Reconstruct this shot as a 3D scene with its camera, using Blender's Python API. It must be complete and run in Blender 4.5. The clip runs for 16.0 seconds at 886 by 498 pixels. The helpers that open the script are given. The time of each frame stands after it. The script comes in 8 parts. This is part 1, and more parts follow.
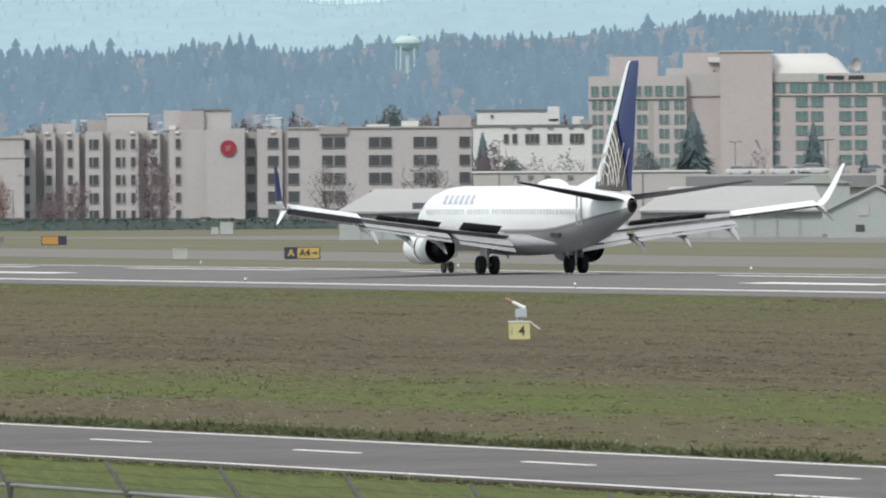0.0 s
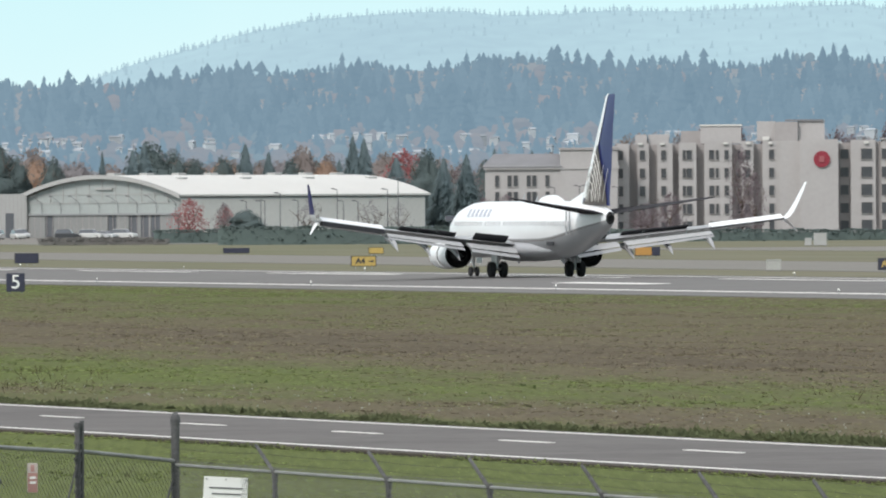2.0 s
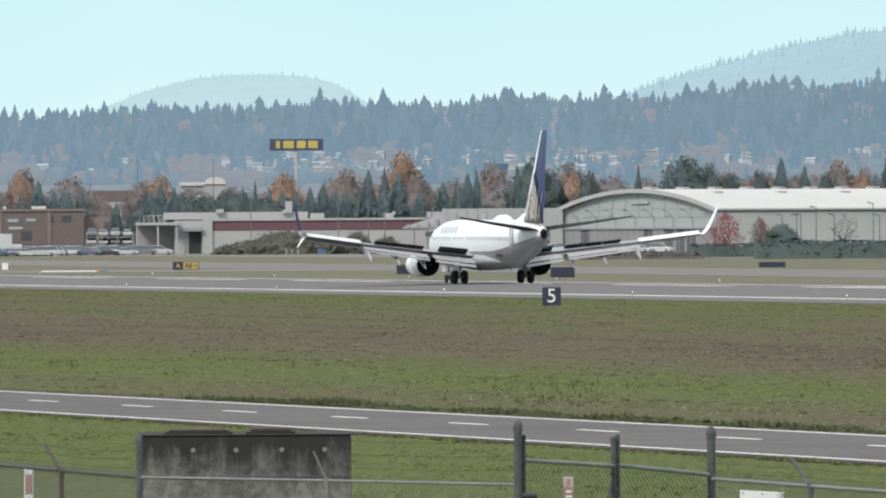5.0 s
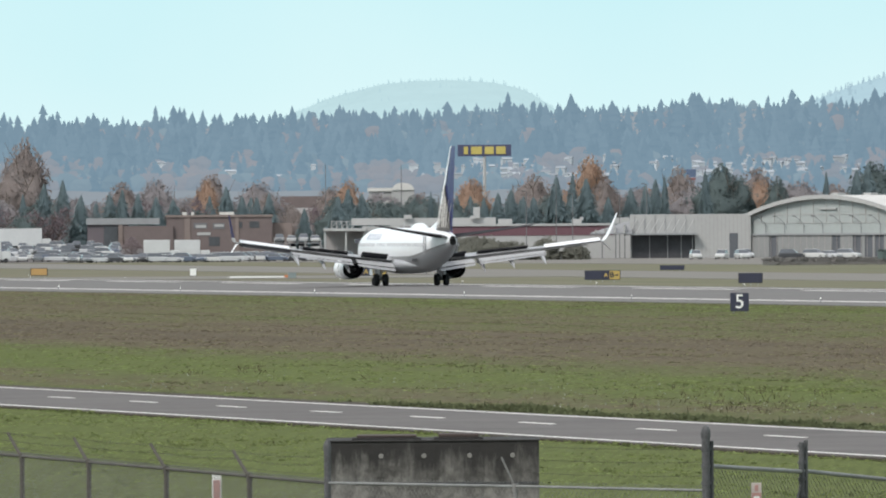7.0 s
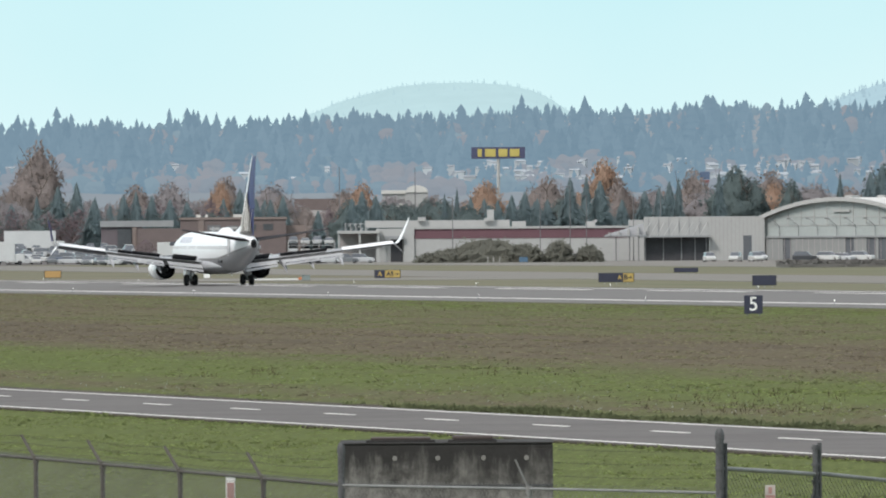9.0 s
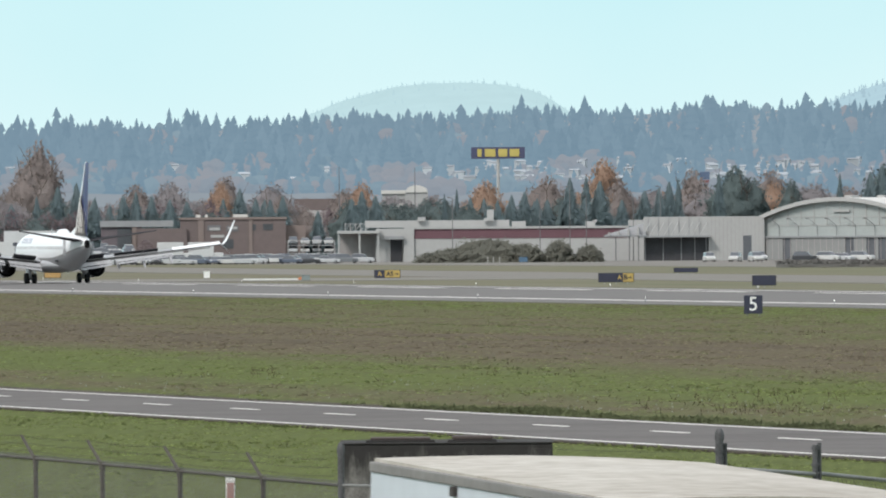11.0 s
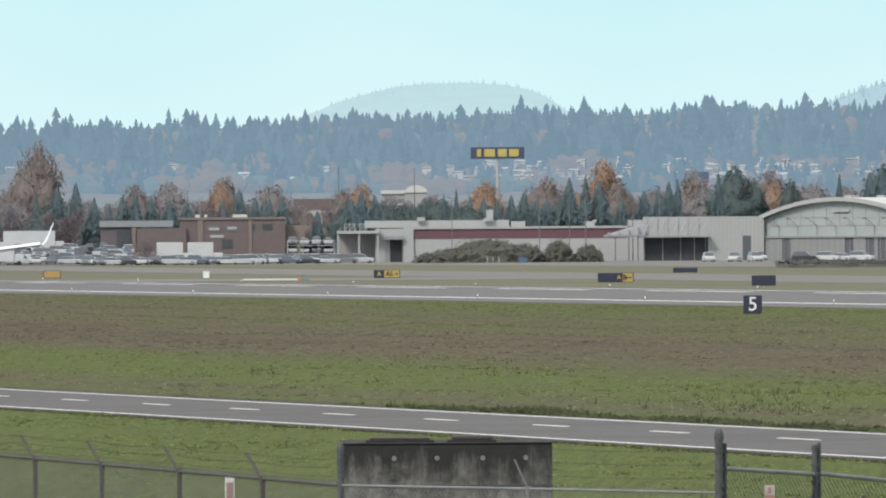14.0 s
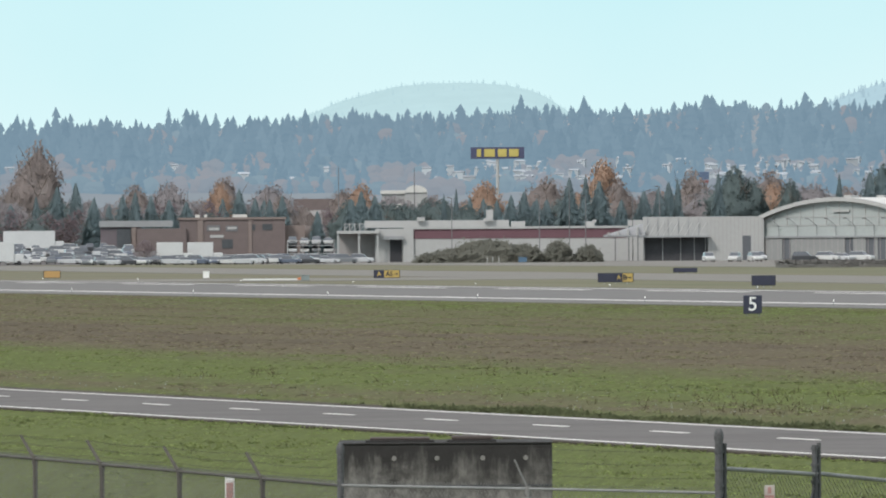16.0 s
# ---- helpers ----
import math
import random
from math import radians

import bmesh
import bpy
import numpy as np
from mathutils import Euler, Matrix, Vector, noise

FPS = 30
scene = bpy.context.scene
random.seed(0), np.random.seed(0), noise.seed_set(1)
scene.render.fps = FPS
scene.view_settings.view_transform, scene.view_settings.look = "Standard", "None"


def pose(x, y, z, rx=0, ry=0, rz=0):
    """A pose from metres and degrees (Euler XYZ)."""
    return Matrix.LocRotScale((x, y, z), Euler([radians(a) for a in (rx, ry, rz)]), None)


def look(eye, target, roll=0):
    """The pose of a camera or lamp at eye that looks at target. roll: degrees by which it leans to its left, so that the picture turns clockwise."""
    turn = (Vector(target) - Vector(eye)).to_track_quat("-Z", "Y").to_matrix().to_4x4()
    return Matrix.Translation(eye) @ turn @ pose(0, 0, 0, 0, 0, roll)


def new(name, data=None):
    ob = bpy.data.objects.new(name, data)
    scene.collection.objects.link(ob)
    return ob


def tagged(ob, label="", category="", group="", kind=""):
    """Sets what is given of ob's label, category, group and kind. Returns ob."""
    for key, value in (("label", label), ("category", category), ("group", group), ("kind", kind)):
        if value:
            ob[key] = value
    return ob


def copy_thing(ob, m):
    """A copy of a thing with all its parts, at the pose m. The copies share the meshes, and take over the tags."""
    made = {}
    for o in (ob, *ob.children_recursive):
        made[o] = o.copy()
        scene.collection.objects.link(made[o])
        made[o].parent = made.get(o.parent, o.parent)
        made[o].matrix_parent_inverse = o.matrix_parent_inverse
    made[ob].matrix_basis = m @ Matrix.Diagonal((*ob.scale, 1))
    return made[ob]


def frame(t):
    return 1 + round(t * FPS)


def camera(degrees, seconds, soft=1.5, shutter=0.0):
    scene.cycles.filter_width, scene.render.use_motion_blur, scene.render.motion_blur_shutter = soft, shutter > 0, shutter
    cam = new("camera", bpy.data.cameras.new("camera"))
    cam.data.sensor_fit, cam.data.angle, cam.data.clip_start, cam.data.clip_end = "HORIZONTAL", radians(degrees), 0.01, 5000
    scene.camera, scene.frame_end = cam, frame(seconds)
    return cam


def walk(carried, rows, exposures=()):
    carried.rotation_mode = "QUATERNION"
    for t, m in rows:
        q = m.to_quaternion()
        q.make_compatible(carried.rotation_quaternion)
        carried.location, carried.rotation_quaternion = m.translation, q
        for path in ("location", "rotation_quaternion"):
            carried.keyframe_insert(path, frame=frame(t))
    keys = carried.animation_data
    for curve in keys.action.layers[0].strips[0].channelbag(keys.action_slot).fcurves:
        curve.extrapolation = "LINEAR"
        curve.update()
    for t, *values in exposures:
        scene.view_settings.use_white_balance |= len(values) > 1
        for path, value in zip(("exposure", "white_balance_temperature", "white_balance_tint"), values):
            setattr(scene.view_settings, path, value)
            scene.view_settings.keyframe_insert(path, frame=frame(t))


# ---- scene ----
# The eye stands still at x = 0, y = 0; the runway runs along +y, to the right of the eye.
EYE = 5.33
LENS = 23000.0
cam = camera(3.9046, 16.0, soft=2.0, shutter=0.12)
TURNS = [  # seconds, bearing, pitch
    (0.0, -17.8786, -0.2504), (0.5, -17.1006, -0.2375), (1.0, -16.4301, -0.2188), (1.5, -15.8270, -0.2033),
    (2.0, -15.2630, -0.1857), (2.5, -14.7707, -0.1701), (3.0, -14.3097, -0.1552), (3.5, -13.8683, -0.1407),
    (4.0, -13.4993, -0.1282), (4.5, -13.1874, -0.1179), (5.0, -12.9010, -0.1089), (5.2, -12.7944, -0.1061),
    (7.3, -12.0230, -0.0757), (7.5, -12.0080, -0.0747), (8.0, -12.0050, -0.0709), (8.5, -12.0115, -0.0675),
    (9.0, -12.0120, -0.0672), (12.0, -12.0135, -0.0670), (14.0, -12.0150, -0.0668), (16.0, -12.0153, -0.0668),
]
EXPOSURES = [(0.0, 0.0), (1.0, 0.04), (2.0, 0.05), (3.0, 0.03), (5.0, 0.0), (16.0, 0.0)]
walk(cam, [(t, pose(0, 0, EYE, 0, 0, b) @ pose(0, 0, 0, 90 + p, 0, 0) @ pose(0, 0, 0, 0, 0, -0.371)) for t, b, p in TURNS], EXPOSURES)

# ---- world, sun ----
world = bpy.data.worlds.new("sky")
scene.world = world
world.use_nodes = True
wn, wl = world.node_tree.nodes, world.node_tree.links
sky = wn.new("ShaderNodeTexSky")
sky.sky_type, sky.sun_disc = "NISHITA", False
sky.sun_elevation, sky.sun_rotation = radians(38), radians(-70)
sky.air_density, sky.dust_density, sky.ozone_density = 1.0, 3.0, 1.5
wn["Background"].inputs[1].default_value = 0.1
veil = wn.new("ShaderNodeMix")
veil.data_type = "RGBA"
veil.inputs[0].default_value = 0.82
# thin cloud: pale cyan low down, white overhead
tcw, sepw, rise, tone = wn.new("ShaderNodeTexCoord"), wn.new("ShaderNodeSeparateXYZ"), wn.new("ShaderNodeMapRange"), wn.new("ShaderNodeMix")
tone.data_type = "RGBA"
rise.inputs["From Min"].default_value, rise.inputs["From Max"].default_value = 0.02, 0.45
tone.inputs[7].default_value = (11.3, 11.6, 12.1, 1)
# milky towards the horizon, with faint uneven cloud
low, milk, cloud, even = wn.new("ShaderNodeMapRange"), wn.new("ShaderNodeMix"), wn.new("ShaderNodeTexNoise"), wn.new("ShaderNodeMath")
milk.data_type, even.operation = "RGBA", "MULTIPLY_ADD"
low.inputs["From Min"].default_value, low.inputs["From Max"].default_value = 0.006, 0.020
cloud.inputs["Scale"].default_value, cloud.inputs["Detail"].default_value = 26.0, 4
even.inputs[1].default_value = 1.3
milk.inputs[6].default_value, milk.inputs[7].default_value = (8.75, 11.35, 11.60, 1), (7.15, 10.65, 11.25, 1)
milk.clamp_factor = True
wl.new(tcw.outputs["Generated"], cloud.inputs["Vector"])
wl.new(sepw.outputs[2], low.inputs["Value"])
wl.new(cloud.outputs[0], even.inputs[0])
wl.new(low.outputs[0], even.inputs[2])
shift_ = wn.new("ShaderNodeMath")
shift_.operation = "ADD"
shift_.inputs[1].default_value = -0.65
wl.new(even.outputs[0], shift_.inputs[0])
wl.new(shift_.outputs[0], milk.inputs[0])
wl.new(milk.outputs[2], tone.inputs[6])
wl.new(tcw.outputs["Generated"], sepw.inputs[0])
wl.new(sepw.outputs[2], rise.inputs["Value"])
wl.new(rise.outputs[0], tone.inputs[0])
wl.new(tone.outputs[2], veil.inputs[7])
wl.new(sky.outputs[0], veil.inputs[6])
wl.new(veil.outputs[2], wn["Background"].inputs[0])
sun = new("sun", bpy.data.lights.new("sun", "SUN"))
sun.data.energy, sun.data.angle, sun.data.color = 2.3, radians(14), (1.0, 0.95, 0.90)
sun.matrix_world = look((-260, -230, 300), (0, 0, 0))


def spot(u, r):
    """Ground place on the sight line u (1/23000 rad each, 784 is bearing 12.015) at range r."""
    a = radians(12.0153) + (u - 784) / LENS
    return math.sin(a) * r, math.cos(a) * r


def height(u, v, r):
    """Height of the sight line (u, v) at range r."""
    return EYE + (414.0 - 0.006475 * (u - 784) - v) * r / LENS


def facing(u, turn=0.0):
    """Turn about z of a thing whose front (-y) looks at the eye along u, turned by degrees."""
    return -12.0153 - math.degrees((u - 784) / LENS) + turn


# ---- materials ----
def shader(name, base, rough=0.7, metal=0.0, vary=0.12, scale=1.0, bump=0.0, detail=None, island=0.0, glow=None, coords="Object", spec=0.4, soft=0.0, leaf=True):
    """A principled material: base colour varied by noise at two scales, with fine relief."""
    m = bpy.data.materials.new(name)
    m.use_nodes = True
    n, l = m.node_tree.nodes, m.node_tree.links
    b = n["Principled BSDF"]
    b.inputs["Roughness"].default_value, b.inputs["Metallic"].default_value = rough, metal
    b.inputs["Specular IOR Level"].default_value = spec
    tc = n.new("ShaderNodeTexCoord")
    big, small = n.new("ShaderNodeTexNoise"), n.new("ShaderNodeTexNoise")
    big.inputs["Scale"].default_value, small.inputs["Scale"].default_value = 0.35 * scale, 4.0 * scale
    big.inputs["Detail"].default_value = small.inputs["Detail"].default_value = 5
    l.new(tc.outputs[coords], big.inputs["Vector"])
    l.new(tc.outputs[coords], small.inputs["Vector"])
    add = n.new("ShaderNodeMath")
    add.operation = "ADD"
    l.new(big.outputs[0], add.inputs[0])
    l.new(small.outputs[0], add.inputs[1])
    last = add.outputs[0]
    if island:
        geo, mul = n.new("ShaderNodeNewGeometry"), n.new("ShaderNodeMath")
        mul.operation = "MULTIPLY_ADD"
        mul.inputs[1].default_value = island
        l.new(geo.outputs["Random Per Island"], mul.inputs[0])
        l.new(last, mul.inputs[2])
        last = mul.outputs[0]
    ramp = n.new("ShaderNodeMapRange")
    ramp.inputs["From Min"].default_value, ramp.inputs["From Max"].default_value = 0.6, 1.4 + island
    l.new(last, ramp.inputs["Value"])
    mix = n.new("ShaderNodeMix")
    mix.data_type = "RGBA"
    lo = detail or tuple(c * (1 - vary) for c in base)
    hi = base if detail else tuple(min(1, c * (1 + vary)) for c in base)
    mix.inputs[6].default_value, mix.inputs[7].default_value = (*lo, 1), (*hi, 1)
    l.new(ramp.outputs[0], mix.inputs[0])
    l.new(mix.outputs[2], b.inputs["Base Color"])
    if bump:
        bm_ = n.new("ShaderNodeBump")
        bm_.inputs["Strength"].default_value, bm_.inputs["Distance"].default_value = bump, 0.05
        l.new(small.outputs[0], bm_.inputs["Height"])
        l.new(bm_.outputs[0], b.inputs["Normal"])
    if soft:
        # leaves and blades take the light of the whole mass, not of each facet
        geo2, lift, unit = n.new("ShaderNodeNewGeometry"), n.new("ShaderNodeVectorMath"), n.new("ShaderNodeVectorMath")
        lift.operation, unit.operation = "MULTIPLY_ADD", "NORMALIZE"
        lift.inputs[1].default_value, lift.inputs[2].default_value = (1 - soft,) * 3, (-0.12 * soft, -0.25 * soft, 0.95 * soft)
        l.new(geo2.outputs["Normal"], lift.inputs[0])
        l.new(lift.outputs[0], unit.inputs[0])
        l.new(unit.outputs[0], b.inputs["Normal"])
    if soft and leaf and not glow:
        # thin leaves also pass on the light that falls on their other side
        thin, both = n.new("ShaderNodeBsdfTranslucent"), n.new("ShaderNodeAddShader")
        l.new(mix.outputs[2], thin.inputs["Color"])
        l.new(b.outputs[0], both.inputs[0])
        l.new(thin.outputs[0], both.inputs[1])
        l.new(both.outputs[0], n["Material Output"].inputs["Surface"])
    if glow:
        b.inputs["Emission Color"].default_value, b.inputs["Emission Strength"].default_value = (*glow, 1), 1.0
    return m


def ground_shader(name="grass_field", tufts=False):
    """Dry autumn grass in strips along the runway, with green and brown patches."""
    m = shader(name, (0.12, 0.14, 0.05), 0.95, spec=0.1, soft=1.0, leaf=False)
    n, l = m.node_tree.nodes, m.node_tree.links
    b = n["Principled BSDF"]
    geo = n.new("ShaderNodeNewGeometry")
    sep = n.new("ShaderNodeSeparateXYZ")
    l.new(geo.outputs["Position"], sep.inputs[0])
    mp = n.new("ShaderNodeMapping")
    mp.inputs["Scale"].default_value = (0.11, 0.020, 1)
    l.new(geo.outputs["Position"], mp.inputs[0])
    nz = n.new("ShaderNodeTexNoise")
    nz.inputs["Scale"].default_value, nz.inputs["Detail"].default_value, nz.inputs["Roughness"].default_value = 1.0, 8, 0.62
    l.new(mp.outputs[0], nz.inputs["Vector"])
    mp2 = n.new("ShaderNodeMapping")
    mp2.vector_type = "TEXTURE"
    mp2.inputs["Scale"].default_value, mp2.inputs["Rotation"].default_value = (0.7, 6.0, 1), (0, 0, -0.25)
    l.new(geo.outputs["Position"], mp2.inputs[0])
    fine = n.new("ShaderNodeTexNoise")
    fine.inputs["Scale"].default_value, fine.inputs["Detail"].default_value, fine.inputs["Roughness"].default_value = 1.0, 6, 0.7
    l.new(mp2.outputs[0], fine.inputs["Vector"])
    # how green each strip is, by its distance from the eye's line
    strip = n.new("ShaderNodeMapRange")
    strip.inputs["From Min"].default_value, strip.inputs["From Max"].default_value = 0, 400
    l.new(sep.outputs[0], strip.inputs["Value"])
    cr = n.new("ShaderNodeValToRGB")
    e = cr.color_ramp.elements
    e[0].position, e[0].color = 0.0, (1.0,) * 3 + (1,)
    e[1].position, e[1].color = 1.0, (0.6,) * 3 + (1,)
    for x, g in ((58, 1.0), (69, 0.85), (71, 0.58), (74, 0.34), (78, 0.40), (84, 0.80), (94, 0.78), (101, 0.40), (110, 0.16), (136, 0.14), (148, 0.40), (160, 0.36), (176, 0.42), (192, 0.52), (202, 0.64), (216, 0.58), (282, 0.55), (300, 0.45)):
        k = e.new(x / 400)
        k.color = (g, g, g, 1)
    l.new(strip.outputs[0], cr.inputs[0])
    a1 = n.new("ShaderNodeMath")
    a1.operation = "MULTIPLY_ADD"
    a1.inputs[1].default_value = 1.9
    # the ground grows greener towards the far end of the field
    far, wet, sumg = n.new("ShaderNodeMath"), n.new("ShaderNodeMapRange"), n.new("ShaderNodeMath")
    far.operation, sumg.operation = "MULTIPLY_ADD", "ADD"
    far.inputs[1].default_value = -3.6
    l.new(sep.outputs[0], far.inputs[0])
    l.new(sep.outputs[1], far.inputs[2])
    wet.inputs["From Min"].default_value, wet.inputs["From Max"].default_value = -20, 60
    wet.inputs["To Min"].default_value, wet.inputs["To Max"].default_value = 0.0, 0.40
    l.new(far.outputs[0], wet.inputs["Value"])
    band = n.new("ShaderNodeMath")
    band.operation = "MULTIPLY"
    band.inputs[1].default_value = 1.55
    l.new(cr.outputs[0], band.inputs[0])
    l.new(band.outputs[0], sumg.inputs[0])
    edge_, part_ = n.new("ShaderNodeValToRGB"), n.new("ShaderNodeMath")
    ee = edge_.color_ramp.elements
    ee[0].position, ee[0].color = 104 / 400, (1, 1, 1, 1)
    ee[1].position, ee[1].color = 220 / 400, (.8, .8, .8, 1)
    for x, g in ((117, .15), (134, .15), (148, .75)):
        ee.new(x / 400).color = (g, g, g, 1)
    l.new(strip.outputs[0], edge_.inputs[0])
    part_.operation = "MULTIPLY"
    l.new(wet.outputs[0], part_.inputs[0])
    l.new(edge_.outputs[0], part_.inputs[1])
    l.new(part_.outputs[0], sumg.inputs[1])
    l.new(nz.outputs[0], a1.inputs[0])
    worn, sumw = n.new("ShaderNodeMapRange"), n.new("ShaderNodeMath")
    worn.inputs["From Min"].default_value, worn.inputs["From Max"].default_value = 220, 420
    worn.inputs["To Min"].default_value, worn.inputs["To Max"].default_value = 0.0, -0.55
    l.new(far.outputs[0], worn.inputs["Value"])
    sumw.operation = "ADD"
    l.new(sumg.outputs[0], sumw.inputs[0])
    l.new(worn.outputs[0], sumw.inputs[1])
    l.new(sumw.outputs[0], a1.inputs[2])
    a2 = n.new("ShaderNodeMath")
    a2.operation = "MULTIPLY_ADD"
    a2.inputs[1].default_value = 1.3
    l.new(fine.outputs[0], a2.inputs[0])
    l.new(a1.outputs[0], a2.inputs[2])
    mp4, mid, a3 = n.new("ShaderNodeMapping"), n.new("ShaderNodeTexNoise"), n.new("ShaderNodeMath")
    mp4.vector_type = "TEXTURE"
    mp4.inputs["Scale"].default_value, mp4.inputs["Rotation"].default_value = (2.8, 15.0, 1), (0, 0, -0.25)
    l.new(geo.outputs["Position"], mp4.inputs[0])
    mid.inputs["Scale"].default_value, mid.inputs["Detail"].default_value, mid.inputs["Roughness"].default_value = 1.0, 6, 0.65
    l.new(mp4.outputs[0], mid.inputs["Vector"])
    a3.operation = "MULTIPLY_ADD"
    a3.inputs[1].default_value = 1.5
    l.new(mid.outputs[0], a3.inputs[0])
    l.new(a2.outputs[0], a3.inputs[2])
    mr = n.new("ShaderNodeMapRange")
    mr.inputs["From Min"].default_value, mr.inputs["From Max"].default_value = 2.35, 3.85
    l.new(a3.outputs[0], mr.inputs["Value"])
    col = n.new("ShaderNodeValToRGB")
    e = col.color_ramp.elements
    e[0].position, e[0].color = 0.0, (0.088, 0.075, 0.054, 1)
    e[1].position, e[1].color = 1.0, (0.094, 0.114, 0.042, 1)
    for p, c in ((0.25, (0.106, 0.091, 0.063)), (0.48, (0.106, 0.096, 0.060)), (0.72, (0.096, 0.102, 0.050))):
        k = e.new(p)
        k.color = (*c, 1)
    l.new(mr.outputs[0], col.inputs[0])
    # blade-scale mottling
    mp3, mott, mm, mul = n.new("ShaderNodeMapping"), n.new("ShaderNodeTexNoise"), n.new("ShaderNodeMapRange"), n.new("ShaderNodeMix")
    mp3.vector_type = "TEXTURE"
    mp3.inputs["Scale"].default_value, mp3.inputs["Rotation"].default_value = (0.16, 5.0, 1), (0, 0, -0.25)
    l.new(geo.outputs["Position"], mp3.inputs[0])
    mott.inputs["Scale"].default_value, mott.inputs["Detail"].default_value, mott.inputs["Roughness"].default_value = 1.0, 7, 0.75
    l.new(mp3.outputs[0], mott.inputs["Vector"])
    mm.inputs["From Min"].default_value, mm.inputs["From Max"].default_value = 0.25, 0.75
    mm.inputs["To Min"].default_value, mm.inputs["To Max"].default_value = 0.60, 1.40
    l.new(mott.outputs[0], mm.inputs["Value"])
    mul.data_type, mul.blend_type = "RGBA", "MULTIPLY"
    mul.inputs[0].default_value = 1.0
    l.new(col.outputs[0], mul.inputs[6])
    l.new(mm.outputs[0], mul.inputs[7])
    # grass beyond the runway mixed paler: haze put into its colour
    dry, pale = n.new("ShaderNodeMapRange"), n.new("ShaderNodeMix")
    dry.inputs["From Min"].default_value, dry.inputs["From Max"].default_value = 274, 284
    dry.inputs["To Max"].default_value = 0.80
    l.new(sep.outputs[0], dry.inputs["Value"])
    pale.data_type = "RGBA"
    l.new(dry.outputs[0], pale.inputs[0])
    mp5, sw, swr, swm = n.new("ShaderNodeMapping"), n.new("ShaderNodeTexNoise"), n.new("ShaderNodeMapRange"), n.new("ShaderNodeMix")
    mp5.inputs["Scale"].default_value = (0.09, 0.012, 1)
    l.new(geo.outputs["Position"], mp5.inputs[0])
    sw.inputs["Scale"].default_value, sw.inputs["Detail"].default_value = 1.0, 6
    l.new(mp5.outputs[0], sw.inputs["Vector"])
    swr.inputs["From Min"].default_value, swr.inputs["From Max"].default_value = 0.3, 0.7
    l.new(sw.outputs[0], swr.inputs["Value"])
    swm.data_type = "RGBA"
    swm.inputs[6].default_value, swm.inputs[7].default_value = (0.138, 0.142, 0.098, 1), (0.182, 0.174, 0.134, 1)
    l.new(swr.outputs[0], swm.inputs[0])
    l.new(swm.outputs[2], pale.inputs[7])
    l.new(mul.outputs[2], pale.inputs[6])
    last = pale.outputs[2]
    if tufts:
        # each tuft its own tone, some greener, some straw
        own, shift = n.new("ShaderNodeNewGeometry"), n.new("ShaderNodeMath")
        shift.operation = "MULTIPLY_ADD"
        shift.inputs[1].default_value = 1.1
        l.new(own.outputs["Random Per Island"], shift.inputs[0])
        l.new(a3.outputs[0], shift.inputs[2])
        l.new(shift.outputs[0], mr.inputs["Value"])
        mr.inputs["From Min"].default_value += 0.5
        mr.inputs["From Max"].default_value += 0.6
        each, tone, shade = n.new("ShaderNodeNewGeometry"), n.new("ShaderNodeMapRange"), n.new("ShaderNodeMix")
        tone.inputs["To Min"].default_value, tone.inputs["To Max"].default_value = 0.80, 1.35
        l.new(each.outputs["Random Per Island"], tone.inputs["Value"])
        shade.data_type, shade.blend_type = "RGBA", "MULTIPLY"
        shade.inputs[0].default_value = 1.0
        l.new(last, shade.inputs[6])
        l.new(tone.outputs[0], shade.inputs[7])
        last = shade.outputs[2]
    l.new(last, b.inputs["Base Color"])
    if tufts:
        thin, both = n.new("ShaderNodeBsdfTranslucent"), n.new("ShaderNodeAddShader")
        l.new(last, thin.inputs["Color"])
        l.new(b.outputs[0], both.inputs[0])
        l.new(thin.outputs[0], both.inputs[1])
        l.new(both.outputs[0], n["Material Output"].inputs["Surface"])
    return m


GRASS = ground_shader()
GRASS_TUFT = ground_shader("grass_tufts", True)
ASPHALT = shader("runway_asphalt", (0.168, 0.164, 0.160), 1.0, vary=0.16, scale=0.4, spec=0.03)
ROAD_TAR = shader("road_asphalt", (0.142, 0.135, 0.131), 1.0, vary=0.22, scale=0.6, spec=0.03)
SHOULDER = shader("gravel_shoulder", (0.070, 0.060, 0.048), 0.95, vary=0.4, scale=1.5, spec=0.1)
CONCRETE_PALE = shader("pale_concrete_paving", (0.200, 0.192, 0.176), 1.0, vary=0.12, scale=0.3, spec=0.03)
PAINT_WHITE = shader("white_line_paint", (0.72, 0.70, 0.67), 0.9, vary=0.12, scale=1.0)


# ---- mesh helpers ----
def mesh_object(name, bm, mat, parent=None):
    me = bpy.data.meshes.new(name)
    bmesh.ops.recalc_face_normals(bm, faces=bm.faces)
    bm.to_mesh(me)
    bm.free()
    for m in (mat if isinstance(mat, (list, tuple)) else [mat]):
        me.materials.append(m)
    ob = new(name, me)
    ob.parent = parent
    return ob


def part(name, bm, material, parent, label=""):
    return tagged(mesh_object(name, bm, material, parent), label)


def thing(name, m, label, category, group="", kind=""):
    ob = new(name)
    ob.matrix_basis = m
    return tagged(ob, label, category, group, kind)


